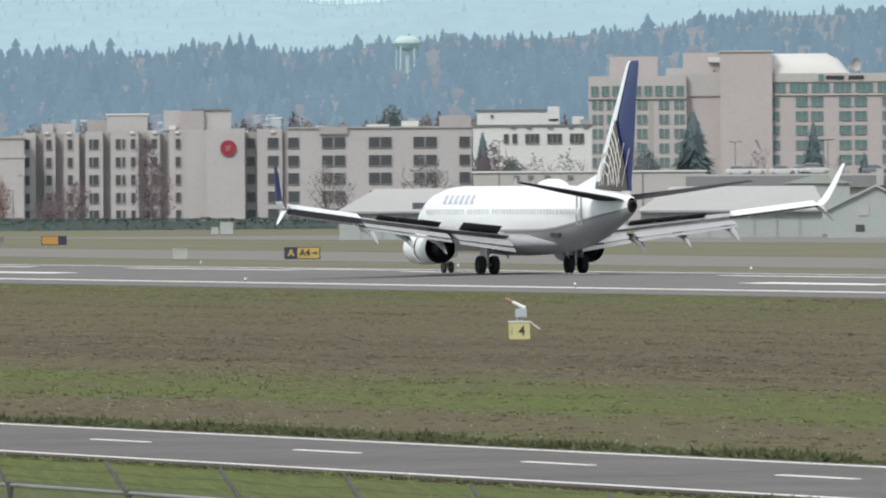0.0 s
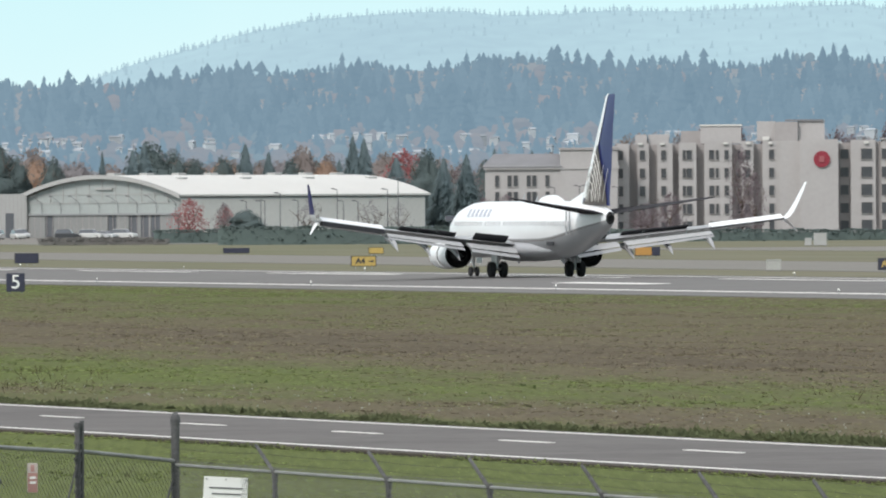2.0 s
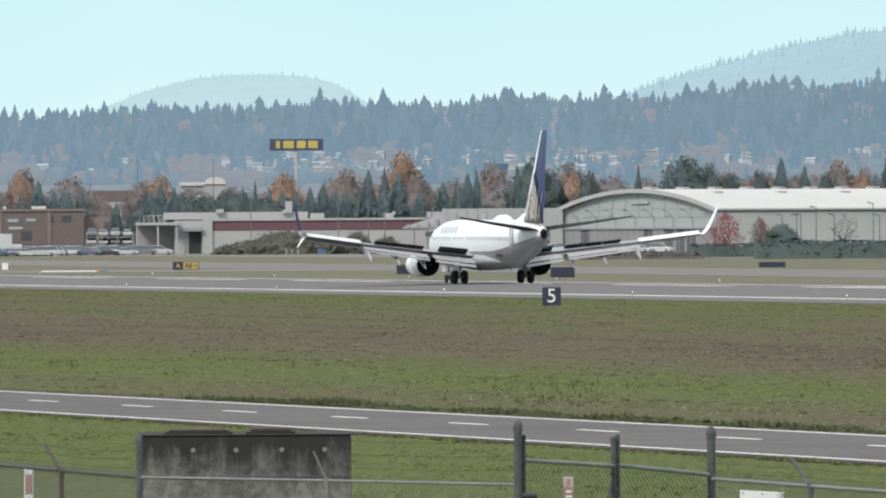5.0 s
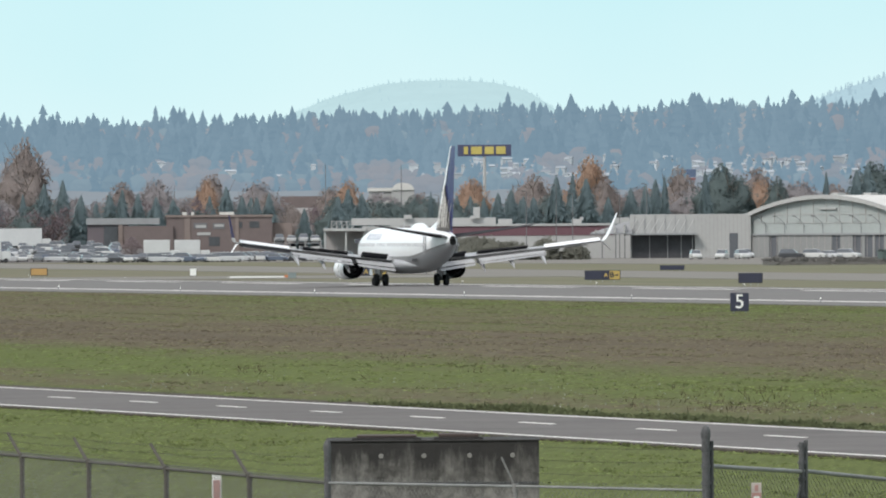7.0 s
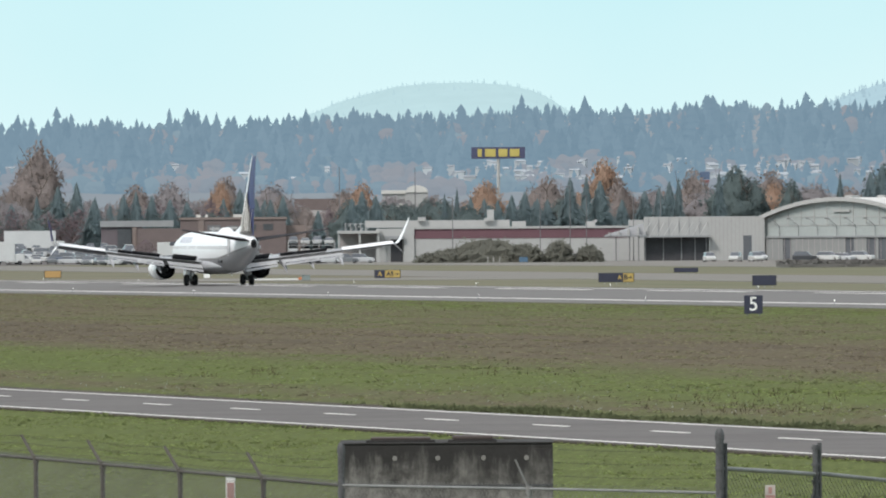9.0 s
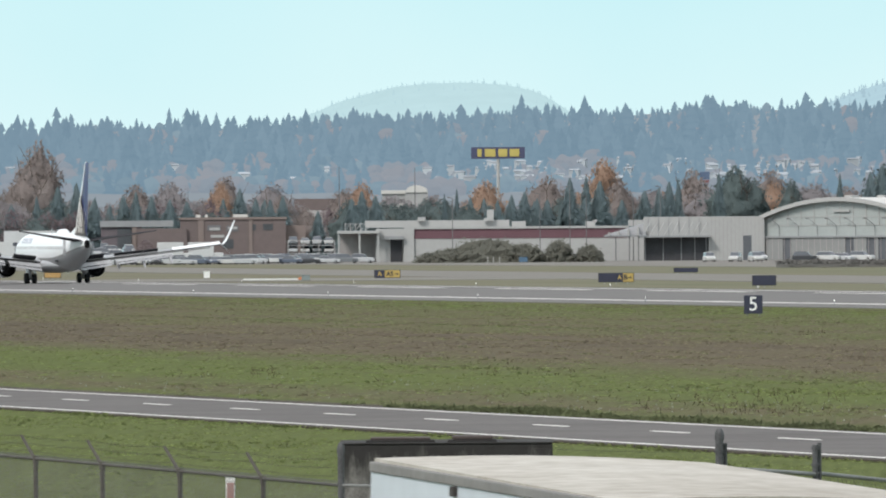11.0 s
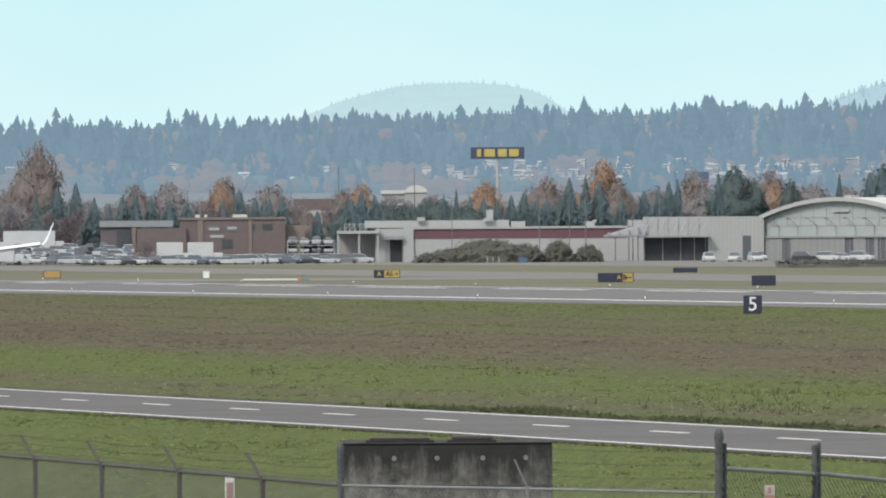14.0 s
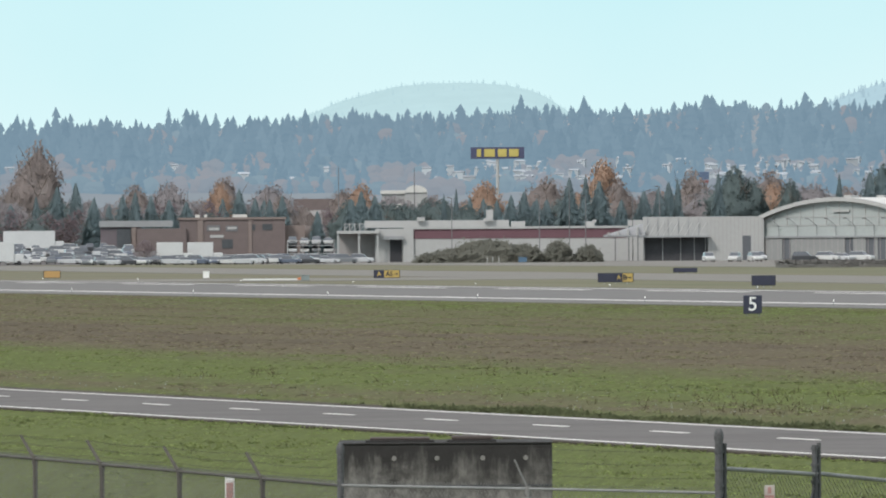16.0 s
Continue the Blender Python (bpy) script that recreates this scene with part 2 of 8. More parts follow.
def box(bm, x0, x1, y0, y1, z0, z1, bevel=0.0, m=None):
    vs = [bm.verts.new((x, y, z)) for x in (x0, x1) for y in (y0, y1) for z in (z0, z1)]
    fs = [bm.faces.new([vs[i] for i in f]) for f in ((0, 1, 3, 2), (4, 6, 7, 5), (0, 4, 5, 1), (2, 3, 7, 6), (0, 2, 6, 4), (1, 5, 7, 3))]
    if m is not None:
        for v in vs:
            v.co = m @ v.co
    if bevel:
        bmesh.ops.bevel(bm, geom=list({e for f in fs for e in f.edges}), offset=bevel, segments=2, affect="EDGES", profile=0.6)
    return vs


def boxes(*rows, bevel=0.0):
    bm = bmesh.new()
    for r in rows:
        box(bm, *r, bevel=bevel)
    return bm


def rod(bm, a, b, r0, r1=None, sides=8, caps=True):
    """A round bar from a to b."""
    a, b = Vector(a), Vector(b)
    q = (b - a).to_track_quat("Z", "Y").to_matrix()
    r1 = r0 if r1 is None else r1
    rings = []
    for p, r in ((a, r0), (b, r1)):
        rings.append([bm.verts.new(p + q @ Vector((r * math.cos(2 * math.pi * k / sides), r * math.sin(2 * math.pi * k / sides), 0))) for k in range(sides)])
    for k in range(sides):
        bm.faces.new((rings[0][k], rings[0][(k + 1) % sides], rings[1][(k + 1) % sides], rings[1][k]))
    if caps:
        bm.faces.new(rings[0][::-1])
        bm.faces.new(rings[1])
    return bm


def rods(*rows, sides=8):
    bm = bmesh.new()
    for r in rows:
        rod(bm, *r, sides=sides)
    return bm


def loft(bm, rings, closed=True, cap=True):
    """Skin over rings of equal length."""
    vr = [[bm.verts.new(p) for p in ring] for ring in rings]
    n = len(rings[0])
    for a, b in zip(vr, vr[1:]):
        for k in range(n if closed else n - 1):
            bm.faces.new((a[k], a[(k + 1) % n], b[(k + 1) % n], b[k]))
    if cap:
        bm.faces.new(vr[0][::-1])
        bm.faces.new(vr[-1])
    return vr


def smooth(ob, angle=None):
    for p in ob.data.polygons:
        p.use_smooth = True
    if angle is not None:
        ob.data.set_sharp_from_angle(angle=radians(angle))
    return ob


def mesh_from(name, verts, faces, mat, parent=None):
    me = bpy.data.meshes.new(name)
    me.from_pydata(verts, [], faces)
    for m in (mat if isinstance(mat, (list, tuple)) else [mat]):
        me.materials.append(m)
    ob = new(name, me)
    ob.parent = parent
    return ob


# ---- ground, runway, road ----
def ground_z(x, y):
    """Level of the field: the perimeter road lies higher than the runway."""
    road = 0.90 - 0.0015 * (min(max(y, 60), 500) - 300)
    k = min(max((x - 72) / 120, 0), 1)
    z = road * (1 - k * k * (3 - 2 * k)) - 0.06
    if x < 48:
        z -= min(1, (48 - x) / 18) * 1.6
    return z


def build_ground():
    xs = [-6000, -3000, -1000, -300, -100, -40, 0, 12, 20, 30, 36, 42, 48, 56, 72, 84, 100, 120, 140, 160, 180, 200, 216, 300, 400, 700, 1500, 3000, 6000]
    ys = [-6000, -2000, -500, 0, 60, 120, 180, 240, 300, 360, 420, 500, 600, 800, 1000, 1300, 1700, 2300, 3000, 4000, 6000]
    verts = [(x, y, ground_z(x, y)) for y in ys for x in xs]
    nx = len(xs)
    faces = [(j * nx + i, j * nx + i + 1, (j + 1) * nx + i + 1, (j + 1) * nx + i) for j in range(len(ys) - 1) for i in range(nx - 1)]
    g = mesh_from("ground", verts, faces, GRASS)
    for p in g.data.polygons:
        p.use_smooth = True
    tagged(g, "autumn airfield grass in green and brown strips", "grass", kind="structure")


def strip(name, mat, x0, x1, y0, y1, z0, z1, label, cat, step=60.0, skew=0.0, follow=False):
    """A flat slab along the runway, its top at z1 above the field."""
    n = max(1, int((y1 - y0) / step))
    bm = bmesh.new()
    rings = []
    for k in range(n + 1):
        y = y0 + (y1 - y0) * k / n
        dz = 0.90 - 0.0015 * (min(max(y, 60), 500) - 300) if follow else 0
        dx = skew * (y - 300)
        rings.append([(x0 + dx, y, z0 + dz), (x1 + dx, y, z0 + dz), (x1 + dx, y, z1 + dz), (x0 + dx, y, z1 + dz)])
    loft(bm, rings)
    return tagged(mesh_object(name, bm, mat), label, cat, kind="structure")


build_ground()
bm = bmesh.new()
loft(bm, [[(217, y, -0.5), (280, y, -0.5), (280, y, -0.02), (272, y, 0.03), (248.6, y, 0.36), (225, y, 0.03), (217, y, -0.02)] for y in (-600, 3600)])
tagged(mesh_object("runway", bm, ASPHALT), "grey worn asphalt runway with a slight crown", "runway", kind="structure")


def crown(x):
    return 0.03 + 0.33 * (1 - abs(x - 248.6) / 23.6)


def mark(name, x0, x1, y0, y1, label, group=""):
    """A painted bar on the crowned runway."""
    bm = bmesh.new()
    loft(bm, [[(x0, y, crown(x0) - 0.03), (x1, y, crown(x1) - 0.03), (x1, y, crown(x1) + 0.02), (x0, y, crown(x0) + 0.02)] for y in (y0, y1)])
    return tagged(mesh_object(name, bm, PAINT_WHITE), label, "marking", group, "structure")


mark("edge_line_near", 225.2, 226.1, -600, 3600, "white painted runway edge line")
mark("edge_line_far", 271.2, 272.1, -600, 3600, "white painted runway edge line")
for y in range(498, 2600, 61):
    mark("centre_line", 248.15, 249.05, y - 0.5, y + 36, "white painted runway centre stripe", "centre stripes of the runway")
for y in (657, 816, 968):
    for x in (236.2, 259.0):
        if y == 968 and x < 240:
            continue
        mark("touchdown_bar", x, x + 1.9, y, y + 22, "white painted touchdown zone bar", "touchdown zone bars")
strip("taxiway", CONCRETE_PALE, 268, 308, 760, 3200, -0.3, 0.0, "pale concrete taxiway", "taxiway", 3800, 0.053)
strip("connector", CONCRETE_PALE, 280, 334, 1480, 1565, -0.3, -0.01, "pale concrete taxiway connector", "taxiway", 50)
strip("apron_road", CONCRETE_PALE, 440, 508, -300, 1560, -0.3, 0.0, "pale concrete apron road", "road", 1900)
strip("parking_apron", CONCRETE_PALE, 462, 700, 1900, 2950, -0.3, 0.0, "pale concrete parking apron before the hangar", "pavement", 1000)
strip("road", ROAD_TAR, 59.8, 68.3, 20, 620, -0.3, 0.0, "grey asphalt perimeter road", "road", 30, 0.0015, True)
strip("road_shoulder", SHOULDER, 59.5, 59.8, 20, 620, -0.3, -0.012, "dark gravel road shoulder", "pavement", 30, 0.0015, True)
strip("far_shoulder", SHOULDER, 68.3, 69.5, 322, 620, -0.3, -0.012, "dark gravel strip beside the road", "pavement", 30, 0.0015, True)
strip("road_line_near", PAINT_WHITE, 59.98, 60.13, 20, 620, -0.1, 0.01, "white painted road edge line", "marking", 30, 0.0015, True)
strip("road_line_far", PAINT_WHITE, 67.65, 67.8, 20, 620, -0.1, 0.01, "white painted road edge line", "marking", 30, 0.0015, True)
for k in range(-12, 24):
    y = 353.6 - 3.4 - 12.192 * k
    if 60 < y < 600:
        strip("road_dash", PAINT_WHITE, 64.36, 64.50, y, y + 3.4, -0.1, 0.012, "white painted road centre dash", "marking", 5, 0.0015, True)["group"] = "centre dashes of the road"
# the public road on which the lorry passes
bm = bmesh.new()
loft(bm, [[(13, y, -0.9), (27, y, -0.9), (27, y, z), (13, y, z)] for y, z in ((-200, -0.35), (60, -0.35), (90, 0.0), (125, 0.6), (170, 0.75), (600, 0.75))])
tagged(mesh_object("public_road", bm, ROAD_TAR), "grey asphalt public road outside the fence", "road", kind="structure")


# ---- airliner ----
P_WHITE = shader("white_aircraft_paint", (0.78, 0.79, 0.80), 0.28, vary=0.04, scale=0.3, spec=0.5)
P_GREY = shader("grey_aircraft_paint", (0.34, 0.345, 0.36), 0.35, vary=0.08, scale=0.4)
P_WING = shader("grey_wing_paint", (0.30, 0.305, 0.315), 0.42, vary=0.1, scale=0.5)
P_DARK = shader("dark_paint_and_shade", (0.035, 0.035, 0.04), 0.6, vary=0.2)
P_FLAP = shader("pale_flap_paint", (0.34, 0.345, 0.35), 0.5, vary=0.1, scale=0.6)
P_TAIL = shader("dark_grey_tail", (0.06, 0.06, 0.065), 0.85, vary=0.12, spec=0.0)
P_GLOBE = shader("brown_grey_globe_paint", (0.088, 0.074, 0.068), 0.4, vary=0.1)
P_NAME = shader("grey_blue_lettering", (0.40, 0.42, 0.48), 0.4, vary=0.06)
P_LINE = shader("pale_globe_line_paint", (0.66, 0.65, 0.62), 0.4, vary=0.06)
P_BLUE = shader("deep_blue_paint", (0.016, 0.022, 0.118), 0.3, vary=0.06)
P_GOLD = shader("grey_bronze_paint", (0.17, 0.155, 0.145), 0.4, vary=0.06)
P_METAL = shader("bare_metal", (0.55, 0.55, 0.56), 0.3, 0.9, vary=0.08)
P_BLACK = shader("black_soot_and_shade", (0.012, 0.012, 0.013), 0.7, vary=0.3)
RUBBER = shader("black_rubber", (0.022, 0.022, 0.023), 0.85, vary=0.3, scale=3)
GLASS_DARK = shader("dark_window_glass", (0.05, 0.055, 0.07), 0.12, vary=0.2, spec=0.6)

FOIL = [(1.0, 0.0), (0.8, 0.035), (0.55, 0.062), (0.3, 0.07), (0.12, 0.052), (0.03, 0.026), (0.0, 0.0),
        (0.03, -0.02), (0.12, -0.035), (0.3, -0.045), (0.55, -0.038), (0.8, -0.016)]


def foil(x, lead, chord, z, thick=1.0, upright=False, tilt=0.0):
    """A wing section at x: leading edge at y = lead, running aft; upright: the span runs along z."""
    ring = []
    for c, h in FOIL:
        h = h * chord * thick - c * chord * tilt
        ring.append((x + h, lead - c * chord, z) if upright else (x, lead - c * chord, z + h))
    return ring


def blade(name, rings, mat, parent, label=""):
    bm = bmesh.new()
    loft(bm, rings)
    return smooth(part(name, bm, mat, parent, label), 40)


def wheel(parent, x, y, r, w, name="wheel"):
    bm = bmesh.new()
    prof = [(-w / 2, r * 0.62), (-w / 2, r * 0.9), (-w * 0.36, r * 0.985), (0, r), (w * 0.36, r * 0.985), (w / 2, r * 0.9), (w / 2, r * 0.62)]
    loft(bm, [[(px, pr * math.cos(a), pr * math.sin(a)) for a in [2 * math.pi * k / 28 for k in range(28)]] for px, pr in prof], cap=False)
    t = part("tyre", bm, RUBBER, parent)
    t.location = (x, y, r)
    smooth(t)
    bm = bmesh.new()
    loft(bm, [[(px, pr * math.cos(a), pr * math.sin(a)) for a in [2 * math.pi * k / 20 for k in range(20)]]
              for px, pr in ((-w * 0.42, r * 0.63), (-w * 0.2, r * 0.5), (-w * 0.3, r * 0.18), (w * 0.3, r * 0.18), (w * 0.2, r * 0.5), (w * 0.42, r * 0.63))])
    part("rim", bm, P_TAIL, t)
    return t


def build_airliner():
    jet = thing("airliner", pose(0, 0, 0), "white twin-engine airliner with blue tail rolling out on the runway", "airliner")
    # fuselage
    ST = [(19.6, .04, .04, 2.78), (19.35, .42, .40, 2.80), (18.8, .78, .80, 2.86), (18.0, 1.12, 1.18, 2.97), (17.0, 1.40, 1.50, 3.10), (15.6, 1.67, 1.79, 3.23), (13.8, 1.83, 1.96, 3.32),
          (12, 1.88, 2.0, 3.35), (8, 1.88, 2.0, 3.35), (4, 1.88, 2.0, 3.35), (0, 1.88, 2.0, 3.35), (-4, 1.88, 2.0, 3.35), (-7, 1.87, 1.97, 3.37), (-9.2, 1.79, 1.83, 3.45), (-11.5, 1.58, 1.58, 3.62),
          (-13.6, 1.24, 1.26, 3.84), (-15.5, .90, .98, 4.00), (-17.0, .54, .70, 4.10), (-17.6, .40, .54, 4.14), (-17.9, .31, .44, 4.14)]
    n = 48
    angs = [2 * math.pi * (k + .5) / n - math.pi / 2 for k in range(n)]

    def ring(y, hw, hh, cz):
        out = []
        for a in angs:
            ex = math.cos(a) * hw * (1 + .03 * abs(math.sin(2 * a)))
            out.append((ex, y, cz + hh * math.sin(a)))
        return out
    upper, lower = bmesh.new(), bmesh.new()
    for bm, keep in ((upper, lambda a: math.sin(a) > -.42), (lower, lambda a: math.sin(a) < -.30)):
        idx = [k for k in range(n) if keep(angs[k])]
        if bm is lower:
            left = [k for k in idx if angs[k] > math.pi / 2]
            idx = left + [k for k in idx if k not in left]
        rings = []
        for s in ST:
            r = ring(*s)
            rings.append([r[k] for k in idx])
        loft(bm, rings, closed=False, cap=False)
    smooth(part("upper_fuselage", upper, P_WHITE, jet, "glossy white upper fuselage"))
    smooth(part("belly", lower, P_GREY, jet, "grey belly"))
    bm = bmesh.new()
    for s in (-1, 1):
        rings = []
        for (y, hw, hh, cz) in ST[4:-2]:
            a = -.40
            rings.append([(s * hw * math.cos(a) * 1.022, y, cz + hh * math.sin(a) + d) for d in (-.05, .05)] + [(s * hw * math.cos(a) * .98, y, cz + hh * math.sin(a) + d) for d in (.05, -.05)])
        loft(bm, rings)
    part("cheat_line", bm, P_GOLD, jet, "thin bronze cheat line")
    # wing to body fairing
    bm = bmesh.new()
    loft(bm, [[(hw * math.cos(a), y, cz + hh * math.sin(a)) for a in [2 * math.pi * k / 24 for k in range(24)]]
              for y, hw, hh, cz in ((8.5, .5, .2, 1.75), (7, 1.6, .55, 1.8), (4, 2.15, .8, 1.9), (0, 2.25, .85, 1.95), (-4, 2.1, .75, 1.95), (-7.5, 1.3, .4, 1.9), (-9, .4, .15, 1.95))])
    smooth(part("body_fairing", bm, P_GREY, jet))
    bm = bmesh.new()
    loft(bm, [[(r * math.cos(a), y, 4.08 + r * 1.2 * math.sin(a)) for a in [2 * math.pi * k / 16 for k in range(16)]] for y, r in ((-17.6, .33), (-17.95, .30), (-18.06, .23), (-17.8, .17))])
    part("exhaust_cone", bm, P_BLACK, jet, "dark auxiliary exhaust at the tail tip")
    # cabin windows and doors
    for s in (-1, 1):
        bm = bmesh.new()
        for k in range(54):
            y = 13.9 - k * .51
            if abs(y - 2.2) < .3 or abs(y - 6.8) < .3:
                continue
            hw, hh, cz = 1.88, 2.0, 3.35
            if y < -9:
                f = (-9 - y) / 6
                hw, hh, cz = 1.82 - .3 * f, 1.87 - .3 * f, 3.43 + .2 * f
            z = 3.78
            x = s * hw * 1.01 * math.sqrt(max(.1, 1 - ((z - cz) / hh) ** 2))
            box(bm, x - .06, x + .02, y - .10, y + .10, z - .15, z + .15)
        tagged(part("cabin_window_row", bm, shader("grey_cabin_glass", (.60, .605, .62), .3), jet, "row of small grey cabin windows"), kind="stuff")
        for y0, w, h in ((-12.6, .76, 1.75),):
            hw = 1.47
            bm = bmesh.new()
            for dy in (-w / 2, w / 2):
                box(bm, s * hw - .05, s * hw + .05, y0 + dy - .02, y0 + dy + .02, 3.0, 3.0 + h)
            box(bm, s * hw - .09, s * hw + .04, y0 - w / 2, y0 + w / 2, 2.98, 3.02)
            part("cabin_door_seam", bm, P_GREY, jet)
        bm = bmesh.new()
        for k, x in enumerate((0.3, 1.25)):
            box(bm, s * x - .35, s * x + .35, 17.65 - .35 * k, 17.9 - .35 * k, 3.95, 4.35, m=None)
        part("cockpit_windows", bm, GLASS_DARK, jet, "dark cockpit windows")
    # name on the side, as plain slanted bars
    for s in (-1, 1):
        for k in range(6):
            bm = bmesh.new()
            y0 = 11.4 - k * 1.0 if s < 0 else 6.2 + k * 1.0
            d = -.35
            for j, z in enumerate((4.28, 4.80)):
                x = 1.94 * math.sqrt(1 - ((z - 3.35) / 2.0) ** 2) + .02
                for yy in (0, -.52):
                    for dx in (-.03, .03):
                        bm.verts.new((s * (x + dx), y0 + yy - d * j, z))
            v = list(bm.verts)
            bmesh.ops.convex_hull(bm, input=v)
            part("name_bar", bm, P_NAME, jet)
        bm = boxes((s * 1.60 - .05, s * 1.60 + .03, -9.6, -8.0, 2.25, 2.5))
        part("registration_bar", bm, P_DARK, jet)
    # dome and antennas
    bm = bmesh.new()
    loft(bm, [[(hw * math.cos(a), y, 5.15 + hh * math.sin(a)) for a in [2 * math.pi * k / 18 for k in range(18)]]
              for y, hw, hh in ((-1.6, .15, .2), (-2.2, .5, .5), (-3.2, .62, .62), (-4.6, .62, .62), (-5.6, .5, .45), (-6.6, .15, .2))])
    smooth(part("antenna_dome", bm, P_WHITE, jet))
    for y, z, h in ((3.0, 5.3, .55), (-.2, 5.32, .4), (4.5, 1.36, -.45), (-6.4, 1.4, -.4)):
        blade("blade_antenna", [[(dx, y + dy, z) for dx, dy in ((-.03, -.2), (.03, -.2), (.03, .25), (-.03, .25))], [(dx, y + dy - .22, z + h) for dx, dy in ((-.015, -.1), (.015, -.1), (.015, .08), (-.015, .08))]], P_GREY, jet)
    # wings
    for s in (-1, 1):
        w = blade("wing", [foil(s * x, l, c, z, t, tilt=-.02) for x, l, c, z, t in
                           ((1.0, 6.5, 8.2, 2.05, 1.0), (1.9, 6.1, 7.6, 2.15, 1.0), (5.8, 3.5, 4.75, 2.62, .95), (11.0, .55, 3.2, 3.25, .85), (16.6, -2.55, 1.75, 3.93, .8), (17.05, -2.85, 1.6, 4.0, .8))], P_WING, jet, "light grey wing with raised spoilers")
        rings = []
        for x, l, c, z in ((17.0, -2.8, 1.6, 3.98), (17.32, -3.08, 1.45, 4.12), (17.56, -3.5, 1.3, 4.5), (17.80, -4.15, 1.05, 5.2), (18.07, -4.85, .75, 6.1), (18.22, -5.3, .42, 6.6)):
            rings.append([(s * (x + h * c * .9), l - q * c, z) for q, h in FOIL])
        bm = bmesh.new()
        loft(bm, rings)
        wl_ = part("winglet", bm, [P_WHITE, P_BLUE], w, "upswept blended winglet, blue outside")
        for p in wl_.data.polygons:
            if p.normal.x * s > .35 and p.center.z > 4.5:
                p.material_index = 1
        smooth(wl_, 50)
        blade("winglet_strake", [[(s * (x + h * c), l - q * c, z) for q, h in FOIL] for x, l, c, z in ((17.1, -3.3, 1.0, 3.98), (17.55, -4.0, .65, 3.5), (17.85, -4.5, .3, 3.12))], P_WHITE, w, "short down-pointing winglet strake")
        # slats along the leading edge
        for a, b in ((6.3, 8.7), (8.8, 11.2), (11.3, 13.7), (13.8, 16.2)):
            rings = []
            for x in (a, b):
                f = (x - 5.8) / 11.25
                l, z = 3.5 + (-2.85 - 3.5) * f, 2.62 + 1.38 * f
                c = .55 - .25 * f
                rings.append([(s * x, l + .38 - q * c, z - .16 - .1 * (1 - q) + h * c * 1.6) for q, h in FOIL])
            blade("slat", rings, P_METAL, w)
        # flaps
        for name, rows in (("inboard_flap", ((2.15, -1.35, 1.55, 2.05), (5.5, -1.1, 1.25, 2.42))), ("outboard_flap", ((6.0, -1.25, 1.15, 2.46), (11.9, -2.95, .85, 3.15)))):
            fl = blade(name, [foil(s * x, l, c, z, 1.15, tilt=.24) for x, l, c, z in rows], P_FLAP, w, "lowered pale landing flap")
            blade("aft_flap", [foil(s * x, l - c * .95, c * .30, z - c * .30, 1.0, tilt=.55) for x, l, c, z in rows], P_WING, fl)
        # flap track fairings
        for x, l, z in ((6.4, .3, 2.2), (8.9, -.9, 2.5), (11.6, -2.1, 2.85)):
            bm = bmesh.new()
            loft(bm, [[(s * x + r * .8 * math.cos(a), l + dy, z + dz + r * math.sin(a)) for a in [2 * math.pi * k / 10 for k in range(10)]]
                      for dy, dz, r in ((.6, .12, .04), (0, 0, .2), (-1.2, -.12, .25), (-2.2, -.5, .2), (-3.0, -.95, .03))])
            smooth(part("flap_track_fairing", bm, P_GREY, w))
        # raised spoilers, their grey backs coloured near black for shade
        for x0, x1, l0, l1, z0, z1, ch in ((2.5, 4.9, -.75, -.6, 2.42, 2.66, 1.05), (6.1, 7.6, -.15, -.62, 2.80, 2.98, .78), (7.65, 9.1, -.64, -1.1, 2.98, 3.15, .74), (9.15, 10.6, -1.12, -1.58, 3.15, 3.33, .68)):
            dy, dz = -ch * math.cos(radians(27)), ch * math.sin(radians(27))
            bm = bmesh.new()
            loft(bm, [[(s * x, l, z), (s * x, l + dy, z + dz), (s * x, l + dy + .05, z + dz + .03), (s * x, l + .08, z + .05)] for x, l, z in ((x0, l0, z0), (x1, l1, z1))])
            part("spoiler", bm, P_DARK, w, "raised spoiler panel coloured dark for its shaded back")
        # aileron edge: white strip for the sunlit top, dark strip for the shade below
        for name, mat, d0, d1, lab in (("aileron", P_WHITE, .0, .25, "white strip coloured as the sunlit wing top at the aileron"), ("aileron_shade", P_DARK, -.30 if s < 0 else -.10, .0, "dark strip coloured as the shade under the aileron")):
            bm = bmesh.new()
            loft(bm, [[(s * x, y + .8, z + d1 + .06), (s * x, y + .8, z + d0), (s * x, y, z + d0), (s * x, y - .02, z + (.04 if d1 else 0))] for x, y, z in ((12.0, -3.15, 3.42), (16.9, -4.52, 4.04))])
            part(name, bm, mat, w, lab)
        # engine
        ey = 3.1
        e = thing("engine", pose(s * 4.83, 0, 1.58), "", "")
        e.parent = jet
